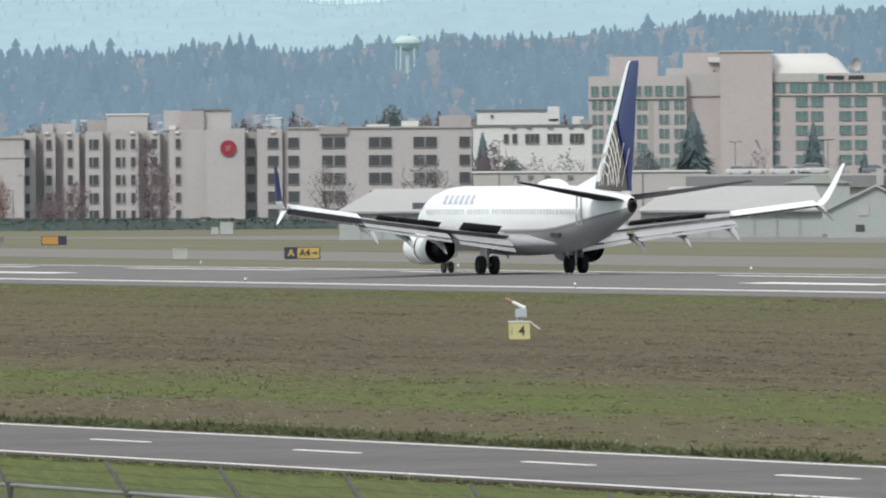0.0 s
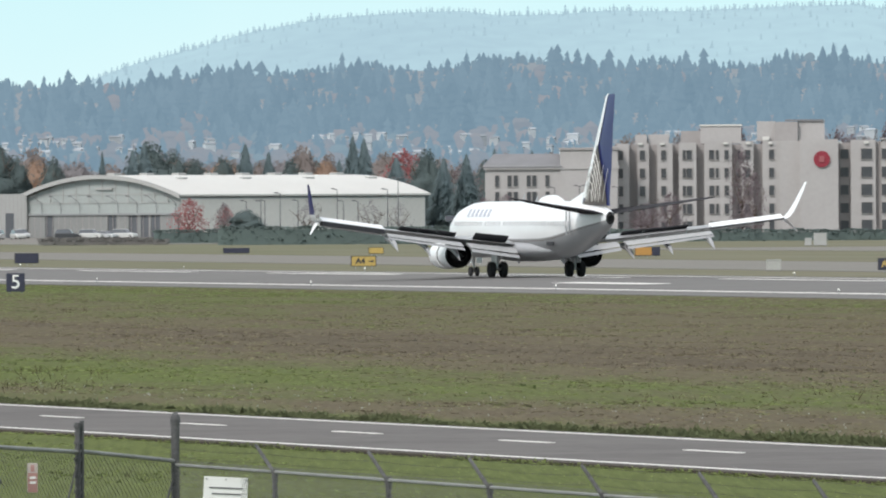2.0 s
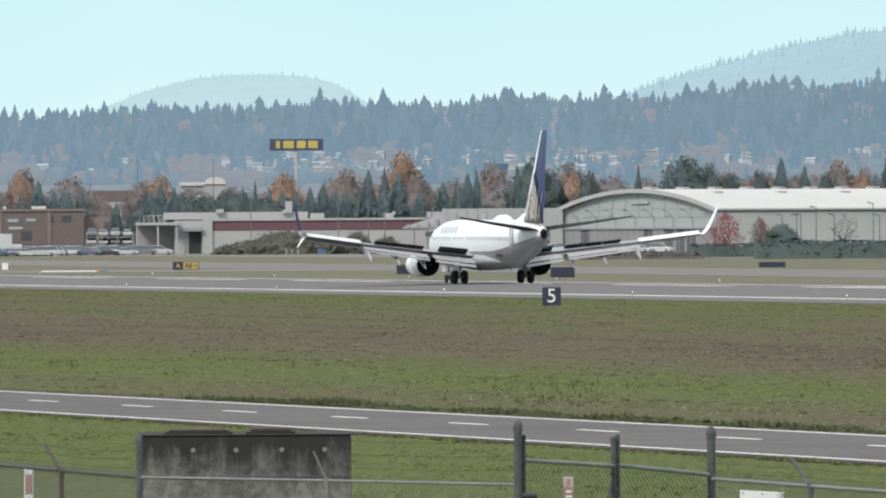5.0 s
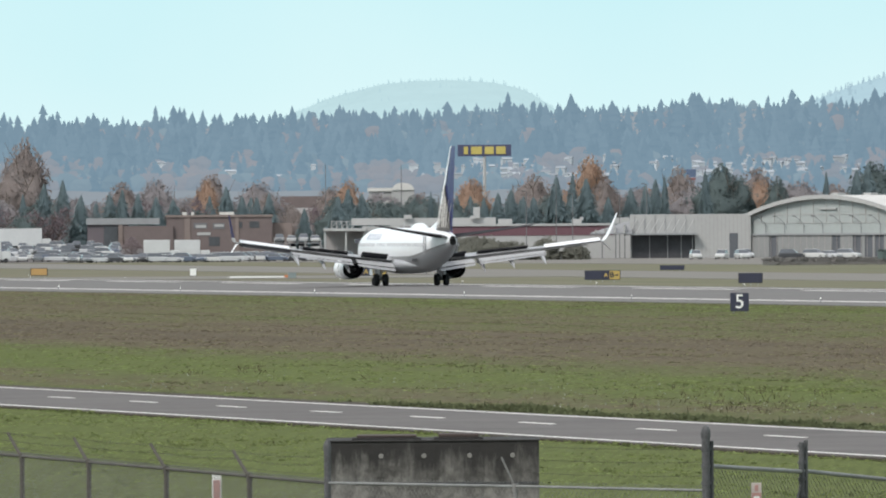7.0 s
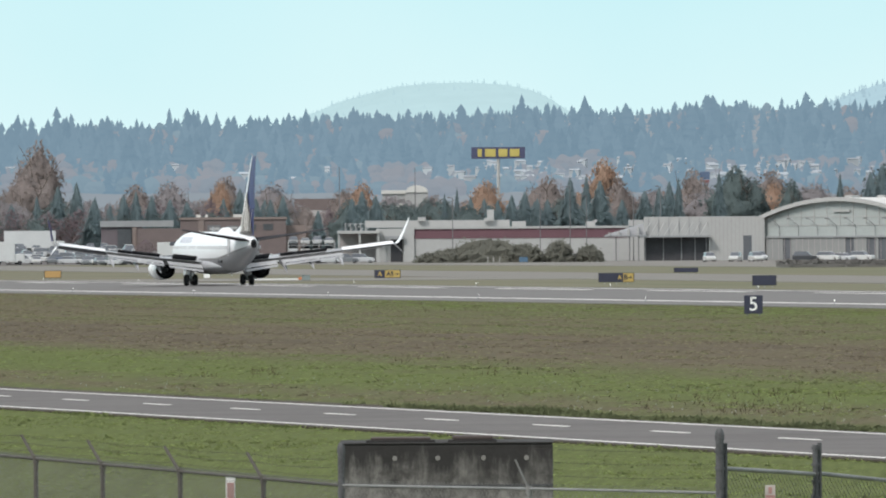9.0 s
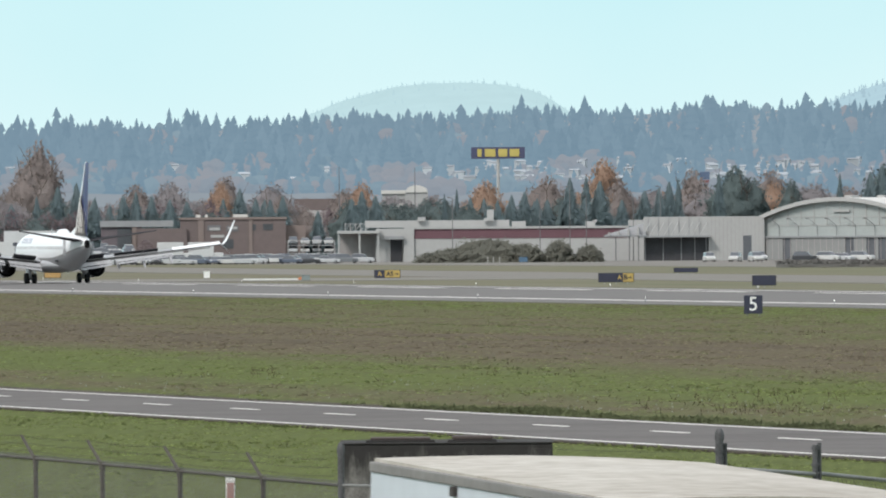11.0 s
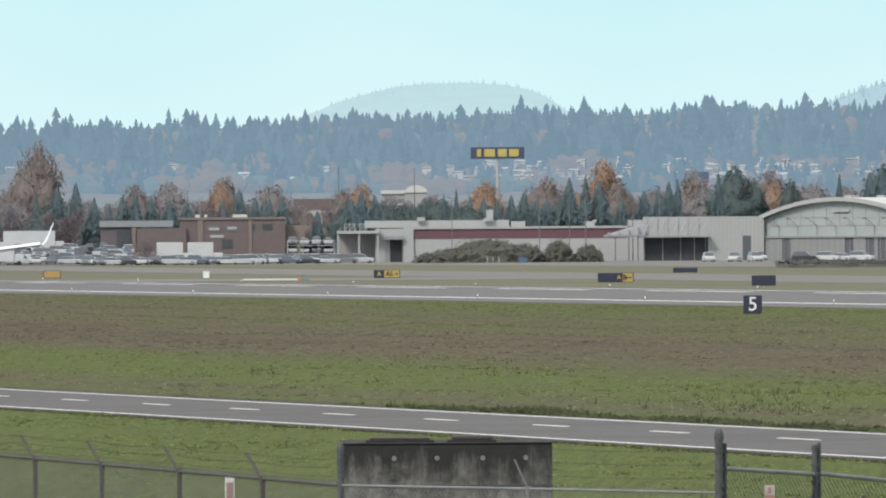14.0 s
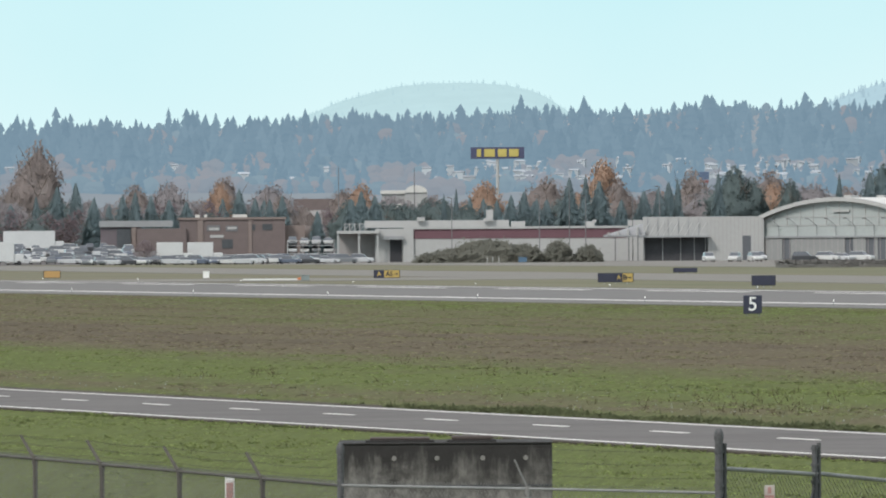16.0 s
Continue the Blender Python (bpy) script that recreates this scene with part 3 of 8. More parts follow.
        for name, prof, mat, lab in (
                ("inlet_lip", ((7.30, .80), (7.38, .86), (7.36, .92), (7.20, .97), (7.18, .8)), P_METAL, "bare metal inlet lip"),
                ("fan_cowl", ((7.2, .955), (6.6, 1.03), (5.9, 1.06), (5.35, 1.04), (5.3, .95)), P_WHITE, "white fan cowl"),
                ("reverser_gap", ((5.4, .90), (4.75, .86)), P_BLACK, "dark open thrust reverser gap"),
                ("reverser_sleeve", ((4.85, .98), (4.8, 1.03), (4.0, 1.01), (3.1, .985), (3.05, .975), (3.12, .965)), P_WHITE, "white thrust reverser sleeve slid aft"),
                ("core_nozzle", ((3.9, .66), (3.0, .58), (2.3, .43), (2.28, .36), (3.0, .3)), P_BLACK, "dark sooty core nozzle"),
                ("exhaust_plug", ((3.0, .3), (2.2, .22), (1.8, .03)), P_BLACK, ""),
                ("fan_face", ((6.75, .9), (6.7, .2), (6.95, .02)), P_BLACK, "dark fan face"),
                # black ring stands for the shade inside the bypass duct
                ("duct_shade", ((3.08, .968), (3.5, .94), (3.45, .5)), P_BLACK, "bypass duct coloured black for its inner shade")):
            bm = bmesh.new()
            loft(bm, [[(r * math.cos(a), y, r * math.sin(a) * (1 if math.sin(a) > 0 else .95)) for a in [2 * math.pi * k / 32 for k in range(32)]] for y, r in prof], cap=False)
            smooth(part(name, bm, mat, e, lab), 50)
        blade("pylon", [[(dx, y, z) for dx, y, z in ((-.18, 6.2, .8), (-.18, 2.6, .5), (.18, 2.6, .5), (.18, 6.2, .8))], [(dx, y, z) for dx, y, z in ((-.15, 5.4, 1.15), (-.15, 1.5, 1.0), (.15, 1.5, 1.0), (.15, 5.4, 1.15))]], P_WHITE, e)
        # tailplane
        blade("tailplane", [foil(s * x, l, c, z, .75) for x, l, c, z in ((.4, -13.4, 4.2, 4.45), (1.0, -13.8, 3.9, 4.56), (4.2, -15.9, 2.7, 5.04), (7.25, -17.9, 1.3, 5.52))], P_TAIL, jet, "dark grey tailplane")
        # main gear
        g = thing("main_gear", pose(s * 2.86, 0, 0), "", "")
        g.parent = jet
        for dx in (-.43, .43):
            wheel(g, dx, 0, .56, .42)
        part("strut", rods(((0, 0, .56), (0, .05, 2.3), .12), ((-.45, 0, .56), (.45, 0, .56), .09), ((0, 0, .8), (0, 1.3, 2.2), .06), ((0, 0, 1.1), (-s * 1.1, .1, 2.2), .07)), P_METAL, g)
        part("gear_door", boxes((s * .2, s * .27, -.55, .6, 1.0, 2.2), bevel=.02), P_WHITE, g)
    # nose gear
    g = thing("nose_gear", pose(0, 15.6, 0), "", "")
    g.parent = jet
    for dx in (-.24, .24):
        wheel(g, dx, 0, .35, .2)
    part("strut", rods(((0, 0, .35), (0, -.15, 1.9), .08), ((-.25, 0, .35), (.25, 0, .35), .06), ((0, 0, .7), (0, 1.0, 1.7), .05)), P_METAL, g)
    for dx in (-.42, .42):
        part("gear_door", boxes((dx - .02, dx + .02, -.6, .7, .95, 1.6)), P_WHITE, g)
    # fin
    FIN = [(5.0, -10.0, 7.9, .55), (5.55, -11.7, 6.1, .75), (7.7, -13.4, 4.9, .8), (10.2, -15.35, 3.3, .8), (12.5, -17.15, 2.0, .8), (12.74, -17.5, 1.6, .5)]

    def fin_at(z):
        for a, b in zip(FIN, FIN[1:]):
            if a[0] <= z <= b[0]:
                f = (z - a[0]) / (b[0] - a[0])
                return [p + (q - p) * f for p, q in zip(a, b)]
        return FIN[-1]
    fin = blade("fin", [foil(0, l, c, z, t, True) for z, l, c, t in FIN], P_BLUE, jet, "deep blue fin with a pale leading edge and globe lines")
    lead = []
    for z, l, c, t in FIN[1:]:
        lead.append([(h * c * t * 1.12 + (.012 if h > 0 else -.012), l + .03 - q * c, z) for q, h in ((.3, .07), (.12, .053), (.03, .028), (0, 0), (.03, -.028), (.12, -.04), (.3, -.049))])
    bm = bmesh.new()
    loft(bm, lead, closed=False, cap=False)
    smooth(part("leading_edge", bm, P_WHITE, fin, "pale leading edge"))
    bm = bmesh.new()
    loft(bm, [[(-.25, -8.4, 5.2), (.25, -8.4, 5.2), (.02, -8.4, 5.32), (-.02, -8.4, 5.32)], [(-.3, -12.0, 5.0), (.3, -12.0, 5.0), (.05, -11.9, 6.0), (-.05, -11.9, 6.0)]])
    part("dorsal_fillet", bm, P_WHITE, fin)
    # pale globe field low on the fin
    for s in (-1, 1):
        bm = bmesh.new()
        rings = []
        for j in range(15):
            z = 5.04 + 4.16 * j / 14
            zz, l, c, t = fin_at(z)
            qmax = .30 + .62 * (1 - (j / 14) ** 1.7)
            row = []
            for i in range(9):
                q = .24 + (qmax - .24) * i / 8
                h = float(np.interp(q, [0, .03, .12, .3, .55, .8, 1], [0, .026, .052, .07, .062, .035, 0])) * c * t * (1.0 if s > 0 else 1.0) + .010
                row.append((s * h, l - q * c, z))
            rings.append(row)
        loft(bm, rings, closed=False, cap=False)
        smooth(part("globe_field", bm, P_GLOBE, fin, "pale grey globe field"))
    # globe lines: arcs round a point low on the fin
    for s in (-1, 1):
        for k, (rad, a0, a1) in enumerate(((4.1, 20, 85), (3.5, 0, 95), (2.9, -10, 110), (2.3, -15, 130), (1.7, -20, 150), (1.1, -10, 160))):
            bm = bmesh.new()
            prev = None
            for j in range(25):
                a = radians(a0 + (a1 - a0) * j / 24)
                y, z = -15.0 - rad * .62 * math.cos(a) + .9, 5.0 + rad * math.sin(a)
                if z < 5.25 or z > 9.4:
                    prev = None
                    continue
                zz, l, c, t = fin_at(z)
                q = (l - y) / c
                if not .05 < q < .97:
                    prev = None
                    continue
                h = np.interp(q, [0, .03, .12, .3, .55, .8, 1], [0, .026, .052, .07, .062, .035, 0]) * c * t + .03
                cur = (s * h, y, z)
                if prev:
                    rod(bm, prev, cur, .034, sides=5)
                prev = cur
            if len(bm.verts):
                tagged(part("globe_line", bm, P_LINE, fin), kind="stuff")
            else:
                bm.free()
        for k in range(7):
            bm = bmesh.new()
            prev = None
            for j in range(14):
                z = 5.3 + j * .28
                y = -12.3 - k * .72 - (.10 + .06 * k) * (z - 5.3) - .02 * (z - 5.3) ** 2
                if z > 8.2 - .25 * abs(4 - k):
                    break
                zz, l, c, t = fin_at(z)
                q = (l - y) / c
                if not .04 < q < .97:
                    prev = None
                    continue
                h = np.interp(q, [0, .03, .12, .3, .55, .8, 1], [0, .026, .052, .07, .062, .035, 0]) * c * t + .03
                cur = (s * h, y, z)
                if prev:
                    rod(bm, prev, cur, .024, sides=5)
                prev = cur
            if len(bm.verts):
                tagged(part("globe_line", bm, P_LINE, fin), kind="stuff")
            else:
                bm.free()
    return jet


RUNX = 247.6
airliner = build_airliner()


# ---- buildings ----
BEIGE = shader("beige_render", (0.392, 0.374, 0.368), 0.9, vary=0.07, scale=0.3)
BEIGE_SHADE = shader("dark_beige_and_shade", (0.328, 0.308, 0.302), 0.9, vary=0.07, scale=0.3)
PINKISH = shader("pinkish_render", (0.400, 0.362, 0.360), 0.9, vary=0.06, scale=0.3)
OFFWHITE = shader("offwhite_render", (0.375, 0.375, 0.368), 0.8, vary=0.07, scale=0.3)
WHITE_ROOF = shader("white_metal_roof", (0.56, 0.55, 0.52), 0.5, vary=0.05, scale=0.4)
GREY_ROOF = shader("grey_shingle_roof", (0.19, 0.19, 0.20), 0.8, vary=0.12, scale=1.0)
# door grey darkened: the shadow on the lower front is in the colour
DOOR_GREY = shader("shaded_grey_hangar_door", (0.234, 0.238, 0.236), 0.7, vary=0.08, scale=0.5)
SIDING = shader("pale_metal_siding", (0.335, 0.362, 0.355), 0.6, vary=0.07, scale=0.5)
MAROON = shader("maroon_paint", (0.135, 0.068, 0.082), 0.7, vary=0.1)
BRICK = shader("brown_brick", (0.150, 0.120, 0.116), 0.9, vary=0.12, scale=2)
BRICK_PALE = shader("pale_tan_brick", (0.205, 0.165, 0.150), 0.9, vary=0.1, scale=2)
BRICK_DUSKY = shader("dusky_purple_brick", (0.135, 0.115, 0.125), 0.9, vary=0.12, scale=2)
PANE = shader("grey_window_pane", (0.058, 0.060, 0.066), 0.3, vary=0.25, scale=0.4, spec=0.6)
PANE_TEAL = shader("teal_window_pane", (0.10, 0.185, 0.19), 0.3, vary=0.3, scale=0.4, spec=0.6)
FRAME_W = shader("window_frame_paint", (0.26, 0.245, 0.235), 0.6)
RED = shader("red_emblem_paint", (0.25, 0.028, 0.045), 0.6)
VOID_SHADE = shader("interior_shade", (0.072, 0.072, 0.078), 0.9, vary=0.3)
PIPE = shader("galvanised_steel", (0.30, 0.305, 0.31), 0.55, 0.4, vary=0.12, scale=2)
POLE = shader("grey_painted_pole", (0.14, 0.14, 0.145), 0.6, vary=0.1)


LIT_SIDE_WHITE = shader("lit_warm_white_side", (0.62, 0.605, 0.565), 0.8, vary=0.06, scale=0.3)
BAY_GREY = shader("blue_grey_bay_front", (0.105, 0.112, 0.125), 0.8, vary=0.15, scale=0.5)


OFFICE_WHITE = shader("white_office_panels", (0.56, 0.56, 0.55), 0.8, vary=0.06, scale=0.3)


class Site:
    """A building plot seen along sight line uc at range r: x to the right, y away, z up."""

    def __init__(s, name, uc, r, label, cat, turn=0.0):
        s.uc, s.r = uc, r
        x, y = spot(uc, r)
        s.ob = thing(name, pose(x, y, 0, 0, 0, facing(uc, turn)), label, cat)
        s.cos = math.cos(radians(turn))
        s.cache = {}

    def x(s, u):
        return (u - s.uc) * s.r / LENS / s.cos

    def z(s, v):
        return max(0.0, height(s.uc, v, s.r))

    def block(s, name, u0, u1, v0, v1, mat, y0=0.0, y1=12.0, label="", parent=None):
        z0 = s.z(v1) if v1 is not None else 0.0
        return part(name, boxes((s.x(u0), s.x(u1), y0, y1, z0, s.z(v0))), mat, parent or s.ob, label)

    def window(s, u0, u1, v0, v1, y=0.0, bars=1, pane=None, rails=0):
        """One window: a raised frame with mullions round a set-back pane."""
        w, h = round((u1 - u0) * s.r / LENS, 2), round(s.z(v0) - s.z(v1), 2)
        key = (w, h, bars, rails, pane.name if pane else "")
        t = .07
        if key not in s.cache:
            fr = boxes((-t, 0, -.22, .05, -t, h + t), (w, w + t, -.22, .05, -t, h + t), (0, w, -.22, .05, h, h + t), (0, w, -.30, .05, -t, 0))
            for k in range(1, bars):
                box(fr, w * k / bars - .07, w * k / bars + .07, -.16, .02, 0, h)
            for k in range(rails):
                box(fr, 0, w, -.15, .02, h * (k + 1) / (rails + 1) * .62, h * (k + 1) / (rails + 1) * .62 + .1)
            f = part("window", fr, FRAME_W, s.ob)
            p = part("pane", boxes((0, w, -.08, -.03, 0, h)), pane or PANE, f)
            s.cache[key] = (f, p)
        else:
            f0, p0 = s.cache[key]
            f = new("window", f0.data)
            p = new("pane", p0.data)
            f.parent, p.parent = s.ob, f
        f.location = (s.x(u0), y, s.z(v1))
        return f


def lamp_post(u, v0, r, arms=1, base_v=None):
    x, y = spot(u, r)
    h = height(u, v0, r)
    t = thing("lamp_post", pose(x, y, 0, 0, 0, facing(u)), "thin grey lamp post with a flat head", "lamp post", "lamp posts by the hangar")
    part("pole", rods(((0, 0, 0), (0, 0, h), .10, .07), sides=7), POLE, t)
    for k in range(arms):
        s = 1 if k else -1
        part("arm", rods(((0, 0, h - .1), (s * .9, 0, h + .05), .05), sides=5), POLE, t)
        part("head", boxes((s * .7 - .25, s * .7 + .35, -.25, .25, h - .05, h + .13), bevel=.04), POLE, t)
    return t


def hotel():
    s = Site("hotel", 2790, 2250, "five-storey beige hotel with grey windows and a round red emblem", "hotel")
    O = 2354
    # recessed main wall in beige darkened for its shade, projecting bays
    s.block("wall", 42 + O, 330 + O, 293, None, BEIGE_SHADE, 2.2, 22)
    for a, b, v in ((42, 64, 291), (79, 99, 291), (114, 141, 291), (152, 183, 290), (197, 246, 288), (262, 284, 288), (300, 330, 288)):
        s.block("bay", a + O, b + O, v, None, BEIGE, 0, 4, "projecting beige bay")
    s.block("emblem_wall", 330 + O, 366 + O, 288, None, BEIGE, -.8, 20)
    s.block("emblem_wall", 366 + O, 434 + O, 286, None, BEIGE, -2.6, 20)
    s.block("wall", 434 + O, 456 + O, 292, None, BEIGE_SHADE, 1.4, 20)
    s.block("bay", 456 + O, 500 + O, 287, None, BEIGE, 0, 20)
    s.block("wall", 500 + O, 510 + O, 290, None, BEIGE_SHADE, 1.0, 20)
    s.block("wing", 510 + O, 836 + O, 286, None, BEIGE, 0, 18, "flat beige side wing")
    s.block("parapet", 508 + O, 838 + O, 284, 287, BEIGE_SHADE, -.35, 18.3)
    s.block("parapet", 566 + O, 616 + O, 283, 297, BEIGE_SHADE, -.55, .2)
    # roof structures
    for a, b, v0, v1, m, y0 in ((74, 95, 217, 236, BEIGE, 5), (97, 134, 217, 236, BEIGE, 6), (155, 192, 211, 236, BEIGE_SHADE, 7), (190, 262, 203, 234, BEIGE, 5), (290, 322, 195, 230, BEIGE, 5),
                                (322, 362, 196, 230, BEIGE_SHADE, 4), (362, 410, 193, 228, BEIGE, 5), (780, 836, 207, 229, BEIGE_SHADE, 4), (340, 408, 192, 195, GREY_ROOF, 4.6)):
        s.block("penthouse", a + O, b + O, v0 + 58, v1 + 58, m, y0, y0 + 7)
    s.block("roof_slab", 188 + O, 264 + O, 258, 261, WHITE_ROOF, 4.8, 12.4, "bright white roof slab")
    for a, b, v0, v1 in ((650, 690, 222, 229), (712, 742, 216, 228), (560, 580, 224, 229), (300, 312, 222, 229)):
        s.block("roof_unit", a + O, b + O, v0 + 58, v1 + 58, WHITE_ROOF, 3, 6)
    for a in (84, 123, 235, 275, 314, 436, 484):
        part("wall_light", boxes((s.x(a + O) - .4, s.x(a + O) + .4, -.5, -.1, s.z(238 + 56), s.z(234 + 56)), bevel=.05), WHITE_ROOF, s.ob)
    part("mast", rods(((s.x(668 + O), 4, s.z(286)), (s.x(668 + O), 4, s.z(262)), .09), ((s.x(662 + O) - .1, 4, s.z(286)), (s.x(662 + O) - .1, 4, s.z(272)), .06), sides=6), POLE, s.ob)
    rows = ((303, 321), (335, 353), (366, 385), (398, 417), (429, 447))
    for r0, r1 in rows:
        for a, b, y in ((46, 53, 0), (83, 92, 0), (121, 129, 0), (159, 164, 0), (166, 175, 0), (206, 214, 0), (218, 222, 0), (233, 240, 0), (256, 261, 2.2), (269, 278, 0), (312, 320, 0), (438, 452, 1.4)):
            s.window(a + O, b + O, r0 + 1, r1 - 1, y)
        for a, b in ((24, 38),):
            s.window(a + O, b + O, r0, r1, .9)
        for a in (475, 511, 571, 593, 654, 675, 733, 755, 814):
            s.window(a + O, a + 18.5 + O, r0, r1, 0)
    s.block("wall", 20 + O, 42 + O, 296, None, BEIGE, .9, 20)
    # round red emblem
    cx, cz = s.x(405 + O), s.z(321)
    bm = bmesh.new()
    loft(bm, [[(cx + r * math.cos(a), y, cz + r * math.sin(a)) for a in [2 * math.pi * k / 28 for k in range(28)]] for r, y in ((1.42, -2.6), (1.42, -2.95))])
    em = part("emblem", bm, RED, s.ob, "round red emblem")
    part("emblem_shape", boxes((cx - .45, cx + .45, -3.05, -2.9, cz - .55, cz + .55), bevel=.15), shader("dusty_pink", (.33, .10, .11), .6), em)
    # low front wing with a grey hipped roof
    h = Site("hotel_annex", 2275, 2240, "two-storey beige annex with a grey hipped roof", "hotel annex")
    h.block("wall", 2163, 2300, 334, None, BEIGE, 0, 16)
    h.block("cornice", 2160, 2400, 333, 339, BEIGE, -.5, .3)
    h.block("corner_block", 2296, 2398, 303, None, BEIGE, -.3, 16)
    h.block("parapet", 2294, 2400, 301, 305, BEIGE_SHADE, -.6, 16.2)
    x0, x1, z0, z1 = h.x(2158), h.x(2300), h.z(334), h.z(311)
    bm = bmesh.new()
    for v in ((x0, -.6, z0), (x1, -.6, z0), (x1, 16.5, z0), (x0, 16.5, z0), (x0 + 2.0, 6, z1), (x1 - .5, 6, z1), (x1 - .5, 10, z1), (x0 + 2.0, 10, z1), (x0, -.6, z0 - .2), (x1, -.6, z0 - .2), (x1, 16.5, z0 - .2), (x0, 16.5, z0 - .2)):
        bm.verts.new(v)
    bm.verts.ensure_lookup_table()
    for f in ((0, 1, 5, 4), (1, 2, 6, 5), (2, 3, 7, 6), (3, 0, 4, 7), (4, 5, 6, 7), (8, 9, 1, 0), (9, 10, 2, 1), (10, 11, 3, 2), (11, 8, 0, 3), (11, 10, 9, 8)):
        bm.faces.new([bm.verts[i] for i in f])
    part("roof", bm, GREY_ROOF, h.ob, "grey hipped shingle roof")
    for v0, v1 in ((350, 369), (379, 398), (408, 426)):
        for a in (2181, 2203, 2214, 2237, 2247, 2270):
            h.window(a, a + 6.5, v0, v1)


def tower_hotel():
    s = Site("tower_hotel", 3680, 2500, "eight-storey pinkish beige hotel with teal windows and white vaulted roof", "hotel")
    O = 2354
    B = 58
    s.block("wing", 1043 + O, 1216 + O, 134 + B, None, BEIGE, 0, 20, "beige left wing")
    s.block("wing_band", 1042 + O, 1217 + O, 172 + B, 175 + B, BEIGE_SHADE, -.4, .2)
    s.block("link", 1214 + O, 1278 + O, 128 + B, None, PINKISH, 2, 20)
    s.block("link_band", 1214 + O, 1278 + O, 130 + B, 170 + B, BEIGE, 1.6, 2.2)
    s.block("core", 1276 + O, 1368 + O, 92 + B, None, PINKISH, -1.5, 20, "pinkish stair and lift core")
    s.block("wing", 1366 + O, 1760 + O, 131 + B, None, PINKISH, 0, 24, "pinkish right wing")
    s.block("wing_band", 1366 + O, 1760 + O, 131 + B, 146 + B, BEIGE, -.3, .2)
    s.block("wing_band", 1366 + O, 1760 + O, 167 + B, 170 + B, BEIGE, -.4, .2)
    for a, b, v0, v1, m, y in ((1080, 1165, 99, 134, PINKISH, 6), (1210, 1276, 93, 129, PINKISH, 5), (1180, 1264, 120, 134, OFFWHITE, 3), (1255, 1277, 101, 110, WHITE_ROOF, 4), (1274, 1370, 90, 93, BEIGE, -1.8)):
        s.block("penthouse", a + O, b + O, v0 + B, v1 + B, m, y, y + 9)
    # white vaulted atrium roof
    bm = bmesh.new()
    x0, x1 = s.x(1366 + O), s.x(1506 + O)
    za, zb = s.z(131 + B), s.z(95 + B)
    prof = []
    for k in range(17):
        a = math.pi * k / 16
        prof.append((10 - 9 * math.cos(a), za + (zb - za) * math.sin(a)))
    loft(bm, [[(x0, y, z) for y, z in prof], [(x0 + (x1 - x0) * .70, y, z) for y, z in prof], [(x0 + (x1 - x0) * .85, 10 + (y - 10) * .97, za + (z - za) * .72) for y, z in prof], [(x1, 10 + (y - 10) * .9, za + (z - za) * .04) for y, z in prof]])
    smooth(part("vaulted_roof", bm, WHITE_ROOF, s.ob, "bright white vaulted roof"), 50)
    # roof dish
    cx, cz = s.x(1517 + O), s.z(116 + B)
    bm = bmesh.new()
    loft(bm, [[(cx + r * math.cos(a) * .8, 4 + d, cz + r * math.sin(a)) for a in [2 * math.pi * k / 18 for k in range(18)]] for r, d in ((1.25, -.5), (1.0, -.1), (.5, .15), (.05, .2))], cap=False)
    d = part("satellite_dish", bm, OFFWHITE, s.ob, "pale roof satellite dish")
    part("mount", rods(((cx + .6, 4.4, cz - 1.6), (cx, 4.2, cz), .2), sides=6), PINKISH, d)
    for k in range(9):
        a = 1048 + k * 18.9
        s.window(a + O, a + 12 + O, 152 + B, 168 + B, 0, 2, PANE_TEAL)
    for r0 in (177, 203, 228, 254, 279):
        for a in (1050, 1061, 1076, 1087, 1129, 1139, 1168, 1178, 1195, 1205):
            s.window(a + O, a + 6.5 + O, r0 + B, r0 + 15 + B, 0, 1, PANE_TEAL, 1)
    for k in range(10):
        a = 1370 + k * 38.7
        s.window(a + (0 if k == 0 else -9) + O, a + 21 + O, 149 + B, 164 + B, 0, 3, PANE_TEAL)
    for r0 in (174, 199, 224, 250, 276):
        for a in (1370, 1410, 1437, 1487, 1514, 1563, 1590, 1640, 1667, 1716):
            w = 10 if a == 1370 else 20
            s.window(a + O, a + w + O, r0 + B, r0 + 15 + B, 0, 1 if a == 1370 else 2, PANE_TEAL, 1)
    # darker strip on the wall face, coloured as a slot in shade
    s.block("recess_shade", 1149 + O, 1158 + O, 177 + B, None, BEIGE_SHADE, -.06, .3)
    # hotel name as plain bars
    part("sign_emblem", boxes((s.x(1450 + O), s.x(1459 + O), -.5, -.25, s.z(144 + B), s.z(133 + B)), bevel=.05), PANE_TEAL, s.ob)
    for a, b in ((1463, 1495), (1503, 1530)):
        part("sign_bar", boxes((s.x(a + O), s.x(b + O), -.5, -.3, s.z(142 + B), s.z(135.5 + B))), P_DARK, s.ob)


